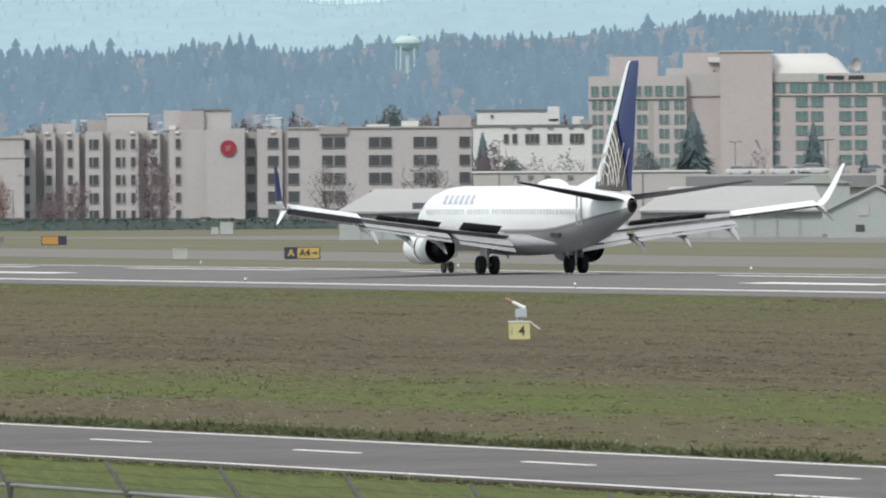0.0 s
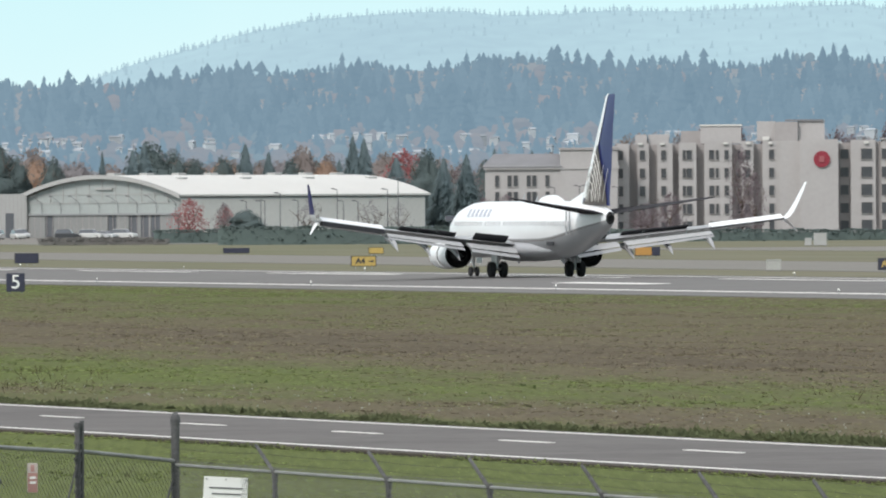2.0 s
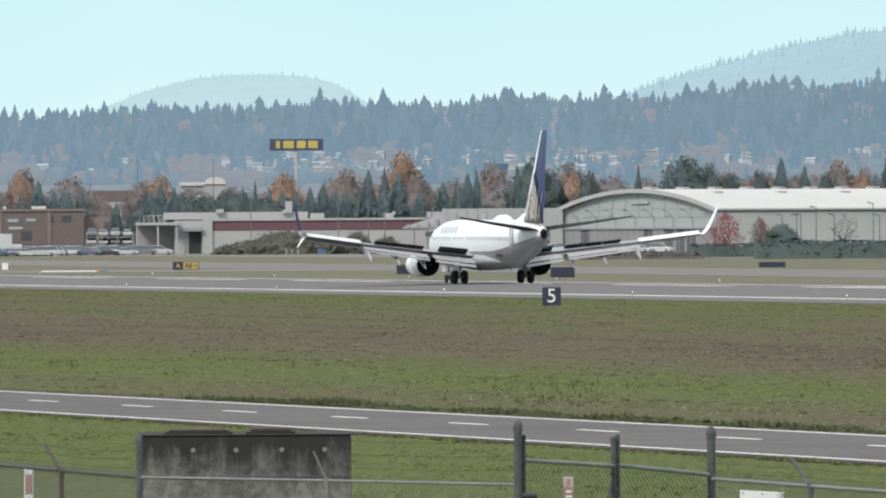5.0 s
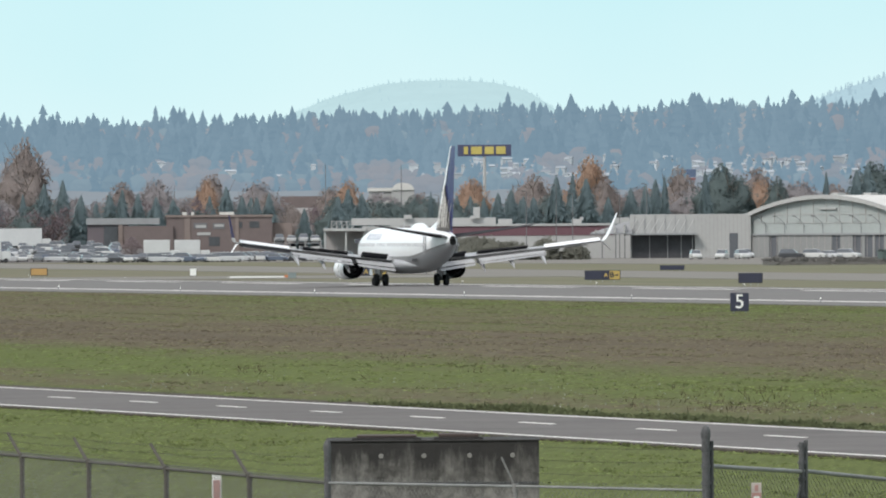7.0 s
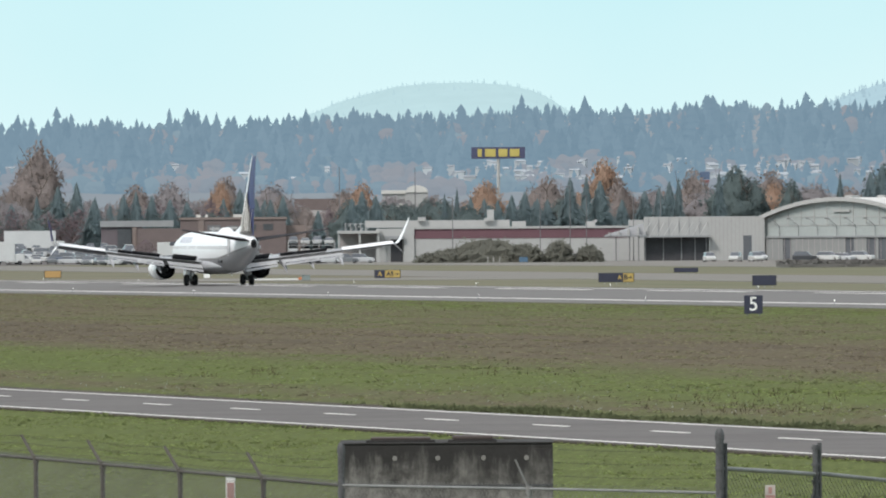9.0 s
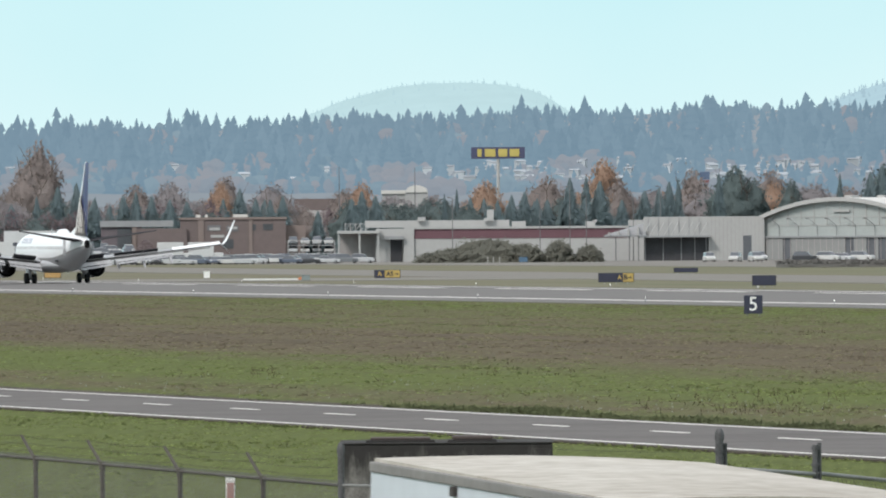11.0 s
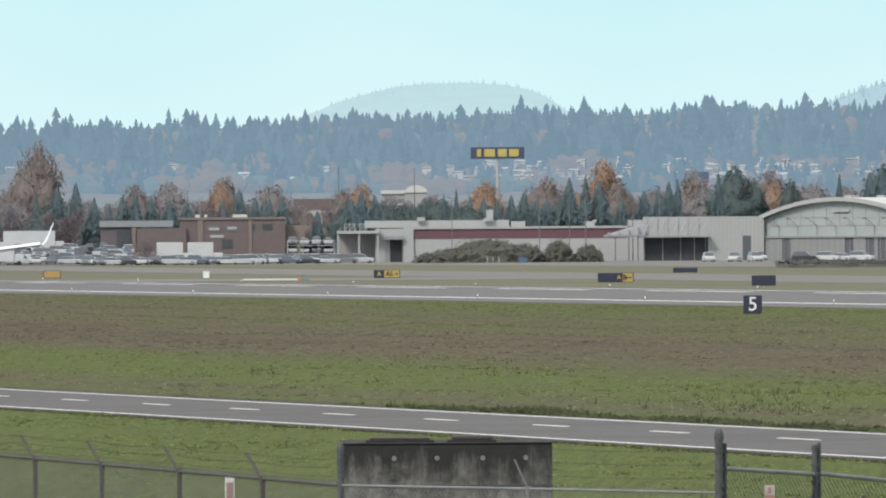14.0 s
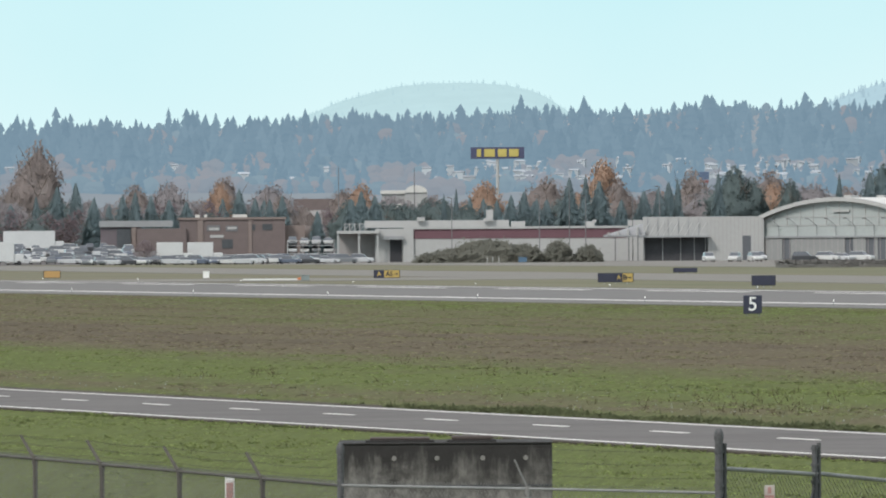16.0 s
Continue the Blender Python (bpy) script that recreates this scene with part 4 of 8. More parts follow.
def office():
    s = Site("office_building", 3300, 2330, "white two-level modern office building with dark windows", "office building")
    O, B = 2354, 58
    s.block("lower_floor", 838 + O, 1048 + O, 223 + B, None, OFFICE_WHITE, 0, 18)
    s.block("upper_floor", 845 + O, 978 + O, 196 + B, 224 + B, OFFICE_WHITE, 3, 16)
    s.block("stair_head", 970 + O, 991 + O, 189 + B, 224 + B, OFFICE_WHITE, 2, 9)
    s.block("roof_unit", 1014 + O, 1034 + O, 207 + B, 224 + B, WHITE_ROOF, 4, 8)
    s.block("roof_unit", 1028 + O, 1046 + O, 212 + B, 224 + B, PIPE, 3, 7)
    s.block("parapet", 842 + O, 980 + O, 194 + B, 197 + B, POLE, 2.7, 16)
    s.block("coping", 836 + O, 1050 + O, 221 + B, 224.5 + B, POLE, -.3, 18.2)
    for a in (905, 933, 970, 1007, 1033):
        s.block("scupper", a + O, a + 9 + O, 223 + B, 228 + B, POLE, -.35, .1)
    for a, b in ((893, 901), (908, 916), (931, 955), (970, 995), (1010, 1034)):
        s.window(a + O, b + O, 238 + B, 254 + B, 0, 3 if b - a > 10 else 1)
    s.window(870 + O, 874 + O, 204 + B, 208 + B, 3)
    for a in (972,):
        s.block("vent_band", a + O, 989 + O, 211 + B, 215 + B, P_DARK, 1.9, 2.1)
    # long low wall strip in front
    w = Site("retaining_wall", 3330, 2000, "long low beige concrete retaining wall", "wall")
    w.block("wall", 838 + O, 1250 + O, 305 + B, None, BEIGE, 0, 3)
    w.block("coping", 836 + O, 1252 + O, 303 + B, 306 + B, OFFICE_WHITE, -.3, 3.2)
    for a in (910, 935, 965, 1005):
        w.block("box", a + O, a + 9 + O, 311 + B, 318 + B, POLE, -.3, .3)


def sheds():
    O, B = 2354, 58
    for u0, u1, top, eave, hip, lab in ((2949, 3300, 334, 371, 70, 0), (3300, 3470, 333, 371, 0, 1), (3482, 3815, 330, 369, 60, 0)):
        uc = (u0 + u1) / 2
        s = Site("metal_shed", uc, 1470, "long low pale metal shed with a shallow roof", "shed")
        s.block("wall", u0 + 6, u1 - 6, eave + B, None, SIDING, 0, 14)
        x0, x1, z0, z1 = s.x(u0), s.x(u1), s.z(eave + B + 3), s.z(top + B)
        hx = hip * s.r / LENS
        bm = bmesh.new()
        for v in ((x0, -.7, z0), (x1, -.7, z0), (x1, 14.7, z0), (x0, 14.7, z0), (x0 + hx, 7, z1), (x1 - hx * .3, 7, z1), (x0, -.7, z0 - .22), (x1, -.7, z0 - .22), (x1, 14.7, z0 - .22), (x0, 14.7, z0 - .22)):
            bm.verts.new(v)
        bm.verts.ensure_lookup_table()
        for f in ((0, 1, 5, 4), (1, 2, 5), (2, 3, 4, 5), (3, 0, 4), (6, 7, 1, 0), (7, 8, 2, 1), (8, 9, 3, 2), (9, 6, 0, 3), (9, 8, 7, 6)):
            bm.faces.new([bm.verts[i] for i in f])
        part("roof", bm, OFFWHITE, s.ob, "pale metal roof")
        n = int((u1 - u0) / 42)
        for k in range(1, n + 1):
            a = u0 + 6 + (u1 - u0 - 12) * k / (n + 1)
            s.block("pilaster", a - 1.5, a + 1.5, eave + B + 4, None, BEIGE_SHADE, -.12, .05)
        part("gutter", boxes((x0, x1, -.85, -.68, z0 - .25, z0 - .05)), PIPE, s.ob)
        for k in range(3):
            a = u0 + (u1 - u0) * (.3 + .25 * k)
            part("roof_vent", boxes((s.x(a) - .5, s.x(a) + .5, 3.2, 4.0, z0 + .8, z0 + 1.25), bevel=.1), PIPE, s.ob)
    # gabled shed
    s = Site("gabled_shed", 3880, 1440, "pale green-grey gabled metal shed", "shed")
    x0, x1 = s.x(3818), s.x(3990)
    ze, zr = s.z(372 + B), s.z(331 + B)
    bm = bmesh.new()
    xm = (x0 + x1) / 2
    loft(bm, [[(x0, y, 0), (x1, y, 0), (x1, y, ze), (xm, y, zr), (x0, y, ze)] for y in (0, 16)])
    part("wall", bm, SIDING, s.ob)
    for a, b, c, d in ((x0 - .5, ze - .25, xm, zr + .02), (xm, zr + .02, x1 + .5, ze - .25)):
        bm = bmesh.new()
        loft(bm, [[(a, y, b), (c, y, d), (c, y, d + .25), (a, y, b + .25)] for y in (-.5, 16.5)])
        part("roof_slope", bm, OFFWHITE, s.ob)
    s.block("door", 3872, 3892, 362 + B, 382 + B, OFFWHITE, -.1, .05)
    s.block("opening", 3868, 3884, 398 + B, 410 + B, PANE, -.08, .05)
    # dark low building behind
    s = Site("flat_roofed_store", 3700, 1640, "low grey store with a dark flat roof", "store")
    s.block("wall", 3572, 3960, 332 + B, None, BEIGE_SHADE, 0, 12)
    s.block("roof", 3568, 3964, 312 + B, 333 + B, GREY_ROOF, -.8, 12.5, "dark flat roof edge")
    for a, b in ((3820, 3833), (3905, 3918)):
        s.block("chimney", a, b, 300 + B, 330 + B, OFFWHITE, -1.2, 1)
    bm = bmesh.new()
    g = Site("grey_gable_roof_shed", 3802, 1560, "grey shed with a low gable roof", "shed")
    xa, xb = g.x(3738), g.x(3864)
    loft(bm, [[(xa, y, g.z(325 + B)), (xb, y, g.z(325 + B)), ((xa + xb) / 2, y, g.z(309 + B))] for y in (0, 10)])
    part("roof", bm, shader("green_grey_roof", (.30, .32, .30), .7), g.ob)
    g.block("wall", 3744, 3858, 324 + B, None, SIDING, .4, 9.6)


def hangar():
    s = Site("hangar", 1484, 2440, "large pale hangar with a white bowed roof", "hangar", -38)
    s2 = math.sin(radians(38))
    W, L = 29.4 / s.cos, 47.7 / s2
    ze, zr = height(1484, 388, 2440), height(1484, 353, 2440)
    prof = [(-W / 2 + W * k / 20, ze + (zr - ze) * (1 - ((k - 10) / 10) ** 2)) for k in range(21)]
    bm = bmesh.new()
    loft(bm, [[(-W / 2 + .3, y, 0), (W / 2 - .3, y, 0)] + [(x * .985, y, z - .25) for x, z in prof[::-1]] for y in (0.3, L - .3)])
    part("wall", bm, SIDING, s.ob, "pale hangar walls")
    bm = bmesh.new()
    loft(bm, [[(x * 1.02, y, z) for x, z in prof] + [(x * 1.02, y, z + .35) for x, z in prof[::-1]] for y in (-.8, L - 2, L + .6)])
    smooth(part("roof", bm, WHITE_ROOF, s.ob, "white bowed metal roof"), 30)
    bm = bmesh.new()
    loft(bm, [[(x * 1.025, y, z - .35) for x, z in prof] + [(x * 1.025, y, z + .42) for x, z in prof[::-1]] for y in (-1.0, -.55)])
    part("fascia", bm, OFFWHITE, s.ob, "pale curved roof edge")
    # gable ribs, canopy beam and door bays
    for k in range(1, 12):
        x = -W / 2 + W * k / 12
        z = ze + (zr - ze) * (1 - (x / (W / 2)) ** 2)
        part("gable_rib", boxes((x - .07, x + .07, .18, .35, ze - 1.2, z - .4)), OFFWHITE, s.ob)
    part("gable_plate", boxes((-1.4, 2.6, -.16, .3, ze + 1.35, ze + 1.7)), OFFWHITE, s.ob)
    zb = 4.15
    part("door_beam", boxes((-W / 2, W / 2, -.5, .3, zb, zb + .35)), PIPE, s.ob)
    edge_x = -W / 2 + .1
    for a, b in ((1385, 1400), (1496, 1511), (1533, 1549), (1554, 1568), (1572, 1588)):
        part("door_leaf", boxes((edge_x, s.x(a), -.2, .3, 0, zb)), DOOR_GREY, s.ob)
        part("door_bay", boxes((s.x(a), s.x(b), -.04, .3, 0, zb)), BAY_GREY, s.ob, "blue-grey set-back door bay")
        edge_x = s.x(b)
    part("door_leaf", boxes((edge_x, W / 2 - .4, -.2, .3, 0, zb)), DOOR_GREY, s.ob)
    for k in range(1, 26):
        x = -W / 2 + W * k / 26
        part("door_seam", boxes((x - .05, x + .05, -.235, -.2, .1, zb - .02)), BEIGE_SHADE, s.ob)
    for z in (ze - 1.2, ze + .4):
        w = W / 2 * math.sqrt(max(0, 1 - max(0, z + .5 - ze) / (zr - ze)))
        part("gable_girt", boxes((-w, w, .2, .34, z, z + .14)), OFFWHITE, s.ob)
    for k in range(9):
        x = -W / 2 + W * k / 8.2
        part("floodlight_arm", rods(((x, -.2, zb + .2), (x, -.25, ze - 1.2), .06), ((x, -.25, ze - 1.2), (x - 1.5, -.9, ze + .15), .05), ((x - 1.5, -.9, ze + .15), (x - 2.1, -1.1, ze + .15), .12), sides=6), POLE, s.ob)
    for k in range(8):
        y = 4 + (L - 8) * k / 7
        part("ridge_vent", boxes((-.9, .9, y - 1.2, y + 1.2, zr + .2, zr + .75), bevel=.15), OFFWHITE, s.ob)
        if k % 2:
            x = W * .22
            z = ze + (zr - ze) * (1 - (x / (W / 2)) ** 2)
            part("roof_light", boxes((x - .5, x + .5, y - 1.3, y + 1.3, z + .15, z + .6), bevel=.1), OFFWHITE, s.ob)
    # added panel, its white raised so this side looks sunlit
    part("side_wall", boxes((W / 2 - .4, W / 2 - .2, .5, L - .5, 0, ze - .5)), LIT_SIDE_WHITE, s.ob, "warm white side panel, brightened as the lit side")
    # lean-to and open bay beside the hangar
    d = Site("depot", 1170, 2450, "flat-roofed pale depot bay with a dark open front", "depot")
    d.block("tower_wall", 1253, 1352, 384, None, OFFWHITE, 0, 20)
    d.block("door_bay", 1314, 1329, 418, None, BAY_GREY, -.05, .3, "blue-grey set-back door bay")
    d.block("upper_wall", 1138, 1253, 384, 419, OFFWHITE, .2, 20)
    # filled block; the shade inside the bay is its dark colour
    d.block("open_bay", 1139, 1252, 419, None, VOID_SHADE, .7, 19, "solid block coloured as the shade of an open bay")
    for a in (1140, 1172, 1204, 1228, 1248):
        d.block("post", a, a + 1.4, 419, None, PIPE, .3, .5)
    for k in range(6):
        a = 1146 + k * 18
        d.block("rib", a, a + 1.2, 386, 418, PIPE, .1, .25)
    for k in range(9):
        x1, x0 = d.x(1150 + k * 12.6), d.x(1136 + k * 12.6)
        part("bracket", rods(((x1, 0, d.z(393)), (x0, -2.4, d.z(418)), .055), sides=5), OFFWHITE, d.ob)
    part("bay_canopy", boxes((d.x(1128), d.x(1256), -2.6, .3, d.z(420.5), d.z(417.5))), PIPE, d.ob, "thin metal canopy over the open bay")
    for k in range(14):
        d.block("wall_seam", 1258 + k * 7, 1258.7 + k * 7, 386, None, BEIGE_SHADE, -.03, .02)
    bm = bmesh.new()
    xa, xb, z0, z1 = d.x(1068), d.x(1142), d.z(419), d.z(396)
    loft(bm, [[(xa, y, z0), (xb, y, z0 if y < 1 else z1), (xb, y, (z0 if y < 1 else z1) + .3), (xa, y, z0 + .3)] for y in (-3, 6)])
    part("canopy", bm, PIPE, d.ob, "ribbed metal canopy")
    for k in range(4):
        part("canopy_rib", boxes((d.x(1076 + k * 17), d.x(1079 + k * 17), -3.2, 6, d.z(417), d.z(411 - 3 * k))), OFFWHITE, d.ob)
    for a in (1088, 1112, 1128):
        d.block("canopy_post", a, a + 2, 419, None, POLE, -2.6, -2.3)
    # long white building with a maroon band
    b = Site("terminal_building", 870, 2480, "long white building with a maroon wall band", "building")
    b.block("wall", 726, 1140, 421, None, OFFWHITE, 0, 22)
    b.block("maroon_band", 726, 1110, 404.5, 422, MAROON, -.1, 22, "maroon band")
    b.block("roof_edge", 722, 1112, 401, 405, OFFWHITE, -.4, 22.3)
    b.block("upper_storey", 645, 901, 389.5, 402, OFFWHITE, 6, 20)
    b.block("end_pier", 714, 732, 401, None, OFFWHITE, -.5, 4)
    b.block("wall", 664, 716, 404, None, OFFWHITE, 1, 20)
    b.block("doorway", 690, 711, 423, None, P_DARK, .85, 1.1)
    b.block("door_canopy", 680, 714, 417, 423, PIPE, -1.5, 1)
    b.block("carport", 596, 672, 407, 412, OFFWHITE, -2, 14, "flat carport roof")
    b.block("carport_back", 600, 670, 412, None, BEIGE_SHADE, 5, 14)
    for a in (597, 634, 667):
        b.block("carport_post", a, a + 3, 412, None, OFFWHITE, -1.6, -1.2)
    for k in range(5):
        x0, x1 = b.x(610 + k * 9), b.x(619 + k * 9)
        part("railing", rods(((x0, 2, b.z(407)), (x0, 2, b.z(394)), .08), ((x0, 2, b.z(395)), (x1, 2, b.z(395)), .06), ((x0, 2, b.z(407)), (x1, 2, b.z(395)), .05), sides=5), OFFWHITE, b.ob)
    for a, c, v0, v1 in ((861, 873, 371, 391), (856, 864, 386, 392), (905, 930, 392, 401), (1036, 1053, 393, 402), (1050, 1056, 390, 395), (1112, 1138, 391, 402), (738, 752, 384, 391)):
        b.block("roof_unit", a, c, v0, v1, OFFWHITE, 5, 9)
    # brown brick building
    k = Site("brick_building", 370, 2560, "low brown brick building with a pale roof edge", "building")
    k.block("wall", 318, 505, 388, None, BRICK, 0, 15)
    k.block("roof_edge", 316, 507, 385, 389, BRICK_PALE, -.3, 15.3)
    k.block("wall", 242, 330, 404, None, BRICK, -.8, 10)
    k.block("side_wall", 178, 250, 400, None, BRICK_DUSKY, 1, 15)
    k.block("roof_edge", 176, 306, 390, 401, PIPE, .4, 15)
    k.block("glazing", 207, 232, 404, None, PANE, .8, 1.2)
    k.block("pier", 233, 241, 402, None, BRICK_PALE, .2, 1.2)
    k.block("pier", 350, 360, 390, None, BRICK_PALE, -.2, .2)
    k.block("pier", 440, 446, 390, None, BRICK_PALE, -.2, .2)
    for a, b, v0, v1, m in ((366, 390, 399, 409, POLE), (400, 421, 400, 410, POLE), (440, 452, 398, 408, PANE), (465, 482, 397, 408, PANE), (393, 412, 424, 440, PANE), (300, 316, 410, 420, PANE)):
        k.block("opening", a, b, v0, v1, m, -.08, .2)
    for a, b, v0, v1 in ((370, 388, 403, 408), (403, 419, 402, 406), (372, 396, 416, 421)):
        k.block("blind", a, b, v0, v1, OFFWHITE, -.14, -.06)
    for a, b, v0, v1 in ((346, 354, 380, 386), (362, 367, 380, 386), (412, 438, 380, 386), (486, 492, 386, 392)):
        k.block("roof_unit", a, b, v0, v1, WHITE_ROOF, 3, 6)
    k.block("low_annex", 498, 540, 400, None, BRICK_PALE, 3, 9)
    # white domed and gabled halls further back
    f = Site("white_hall", 720, 2900, "white hall with a rounded roof far behind the trees", "hall")
    cx, w = f.x(737), 20 * 2900 / LENS
    bm = bmesh.new()
    za, zb = f.z(341), f.z(328)
    loft(bm, [[(cx - w * math.cos(math.pi * k / 12), y, za + (zb - za) * math.sin(math.pi * k / 12)) for k in range(13)] for y in (0, 20)])
    part("rounded_roof", bm, WHITE_ROOF, f.ob)
    f.block("wall", 717, 757, 341, None, OFFWHITE, .3, 19.7)
    f.block("hall", 676, 720, 342, None, OFFWHITE, 2, 20)
    f.block("hall_roof", 674, 722, 337, 343, WHITE_ROOF, 1.5, 20.5)
    g = Site("pale_store", 712, 2800, "pale gabled store behind the trees", "store")
    g.block("wall", 690, 732, 368, None, BEIGE, 0, 10)
    bm = bmesh.new()
    xa, xb = g.x(688), g.x(734)
    loft(bm, [[(xa, y, g.z(369)), (xb, y, g.z(369)), ((xa + xb) / 2, y, g.z(359))] for y in (-.3, 10.3)])
    part("roof", bm, WHITE_ROOF, g.ob)
    g2 = Site("beige_store", 570, 2850, "flat beige store behind the trees", "store")
    g2.block("wall", 537, 600, 372, None, BEIGE, 0, 14)
    g2.block("roof", 520, 640, 352, 373, BRICK, 0, 14)
    # tall radio masts
    for u, v in ((734, 297), (600, 296)):
        x, y = spot(u, 2700)
        t = thing("radio_mast", pose(x, y, 0), "thin dark radio mast", "mast", "masts")
        part("pole", rods(((0, 0, 0), (0, 0, height(u, v, 2700)), .14, .07), sides=6), POLE, t)


def store_sign():
    """A high blue board on a pole; its name is drawn as plain yellow blocks."""
    r = 3000
    x, y = spot(881.5, r)
    t = thing("pole_sign", pose(x, y, 0, 0, 0, facing(881)), "high dark blue sign board with yellow blocks on a white pole", "sign")
    w = 95 * r / LENS
    z0, z1 = height(881, 281, r), height(881, 260.5, r)
    part("board", boxes((-w / 2, w / 2, -.4, .4, z0, z1), bevel=.05), shader("navy_board", (.06, .065, .12), .6), t)
    part("pole", rods(((0, .2, 0), (0, .2, z0), .42, .36), sides=12), OFFWHITE, t)
    Y = shader("yellow_letter_paint", (.46, .38, .11), .6)
    h = z1 - z0
    for a, b in ((845, 852.5), (858, 877), (882, 898), (902, 919)):
        xa, xb = (a - 881.5) * r / LENS, (b - 881.5) * r / LENS
        part("letter_block", boxes((xa, xb, -.55, -.35, z0 + h * .17, z0 + h * .83), bevel=.08), Y, t)
    x, y = spot(1247, 2900)
    t = thing("small_sign", pose(x, y, 0, 0, 0, facing(1247)), "small blue and red sign on a pole among trees", "sign")
    z0, z1 = height(1247, 318, 2900), height(1247, 304, 2900)
    part("board", boxes((-1.1, 1.1, -.3, .3, z0, z1), bevel=.05), shader("blue_board", (.10, .14, .22), .6), t)
    part("lower_board", boxes((-1.0, 1.0, -.3, .3, z0 - .7, z0 - .1), bevel=.05), shader("red_board", (.24, .11, .11), .6), t)
    part("pole", rods(((0, 0, 0), (0, 0, z0 - .5), .25), sides=8), POLE, t)


def water_tower():
    r = 3650
    x, y = spot(723 + 2354, r)
    z = height(3077, 75 + 58, r)
    t = thing("water_tower", pose(x, y, 0), "pale green water tower rising above the wood", "water tower")
    bm = bmesh.new()
    loft(bm, [[(q * math.cos(a), q * math.sin(a), z + d) for a in [2 * math.pi * k / 24 for k in range(24)]] for q, d in ((.6, -2.6), (2.0, -2.2), (3.4, -1.2), (4.0, -.2), (3.7, .7), (2.6, 1.4), (1.2, 1.75), (.2, 1.85))])
    # green made paler so the colour carries the distance haze
    G = shader("hazed_green_paint", (.42, .54, .52), .6)
    smooth(part("tank", bm, G, t))
    part("catwalk", rods(*[((4.1 * math.cos(a), 4.1 * math.sin(a), z - .3), (4.1 * math.cos(a + .27), 4.1 * math.sin(a + .27), z - .3), .12) for a in [2 * math.pi * k / 24 for k in range(24)]], sides=4), G, t)
    for k in range(5):
        a = 2 * math.pi * k / 5
        part("leg", rods(((4.2 * math.cos(a), 4.2 * math.sin(a), 0), (3.2 * math.cos(a), 3.2 * math.sin(a), z - 1), .22), sides=6), G, t)
    part("riser", rods(((0, 0, 0), (0, 0, z - 2.4), .6), sides=8), G, t)


hotel()
tower_hotel()
office()
sheds()
hangar()
store_sign()
water_tower()
for u, v, r, n in ((1800, 381, 2040, 1), (1832, 394, 2050, 1), (1740, 395, 2060, 1), (1766, 395, 2060, 1), (1773, 394, 2060, 1), (1901, 374, 2040, 1), (1912, 395, 2050, 1), (1938, 395, 2050, 1), (1990, 374, 2040, 1),
                   (2009, 354, 2000, 2), (2286, 371, 2070, 1), (2330, 368, 2070, 2), (2378, 396, 2070, 1), (2398, 370, 2070, 1), (3238, 308, 2000, 2), (3656, 310, 2100, 2), (3812, 306, 2100, 2), (3820, 306, 2100, 2), (3492, 312, 2000, 1),
                   (1008, 331, 2450, 1), (1037, 347, 2450, 1), (955, 343, 2460, 1), (1120, 345, 2460, 1), (1168, 330, 2460, 1), (800, 350, 2460, 1)):
    lamp_post(u, v, r, n)


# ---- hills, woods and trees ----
def hazy_forest_shader(name, base, dim, pale, scale=0.02, spread=0.55):
    """A far wood with its haze put in as emission: each tree its own tone, with larger patches across the slope."""
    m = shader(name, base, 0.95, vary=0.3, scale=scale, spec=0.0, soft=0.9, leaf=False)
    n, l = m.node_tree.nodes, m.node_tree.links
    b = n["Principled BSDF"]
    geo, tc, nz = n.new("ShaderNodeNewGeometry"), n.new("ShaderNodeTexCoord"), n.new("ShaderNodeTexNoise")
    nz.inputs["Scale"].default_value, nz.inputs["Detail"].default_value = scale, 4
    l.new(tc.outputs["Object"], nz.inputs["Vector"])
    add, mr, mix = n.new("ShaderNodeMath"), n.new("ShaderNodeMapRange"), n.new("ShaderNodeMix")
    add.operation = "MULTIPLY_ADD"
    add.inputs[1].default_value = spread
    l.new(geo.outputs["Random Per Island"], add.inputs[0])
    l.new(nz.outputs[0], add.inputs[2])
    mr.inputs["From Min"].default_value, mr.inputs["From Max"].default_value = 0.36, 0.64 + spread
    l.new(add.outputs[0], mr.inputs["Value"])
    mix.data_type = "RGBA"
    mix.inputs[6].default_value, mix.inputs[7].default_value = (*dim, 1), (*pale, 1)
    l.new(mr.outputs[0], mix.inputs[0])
    # the trees emit the blue of the haze before them
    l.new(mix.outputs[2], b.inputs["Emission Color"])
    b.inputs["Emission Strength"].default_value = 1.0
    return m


WOOD_FAR = hazy_forest_shader("distant_conifers", (0.016, 0.020, 0.020), (0.164, 0.256, 0.336), (0.200, 0.298, 0.380))
WOOD_GREEN = hazy_forest_shader("distant_green_trees", (0.018, 0.022, 0.020), (0.180, 0.270, 0.345), (0.240, 0.330, 0.400))
WOOD_AUTUMN = hazy_forest_shader("distant_autumn_trees", (0.024, 0.020, 0.018), (0.222, 0.290, 0.355), (0.282, 0.306, 0.348), spread=0.4)
# slope and hills emit a pale blue that stands for haze
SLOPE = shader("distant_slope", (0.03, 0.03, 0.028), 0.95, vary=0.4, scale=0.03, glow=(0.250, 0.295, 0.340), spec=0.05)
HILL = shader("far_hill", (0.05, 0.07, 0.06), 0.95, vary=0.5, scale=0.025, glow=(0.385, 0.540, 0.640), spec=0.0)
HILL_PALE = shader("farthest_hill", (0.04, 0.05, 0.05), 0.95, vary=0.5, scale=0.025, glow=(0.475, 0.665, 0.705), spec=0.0)
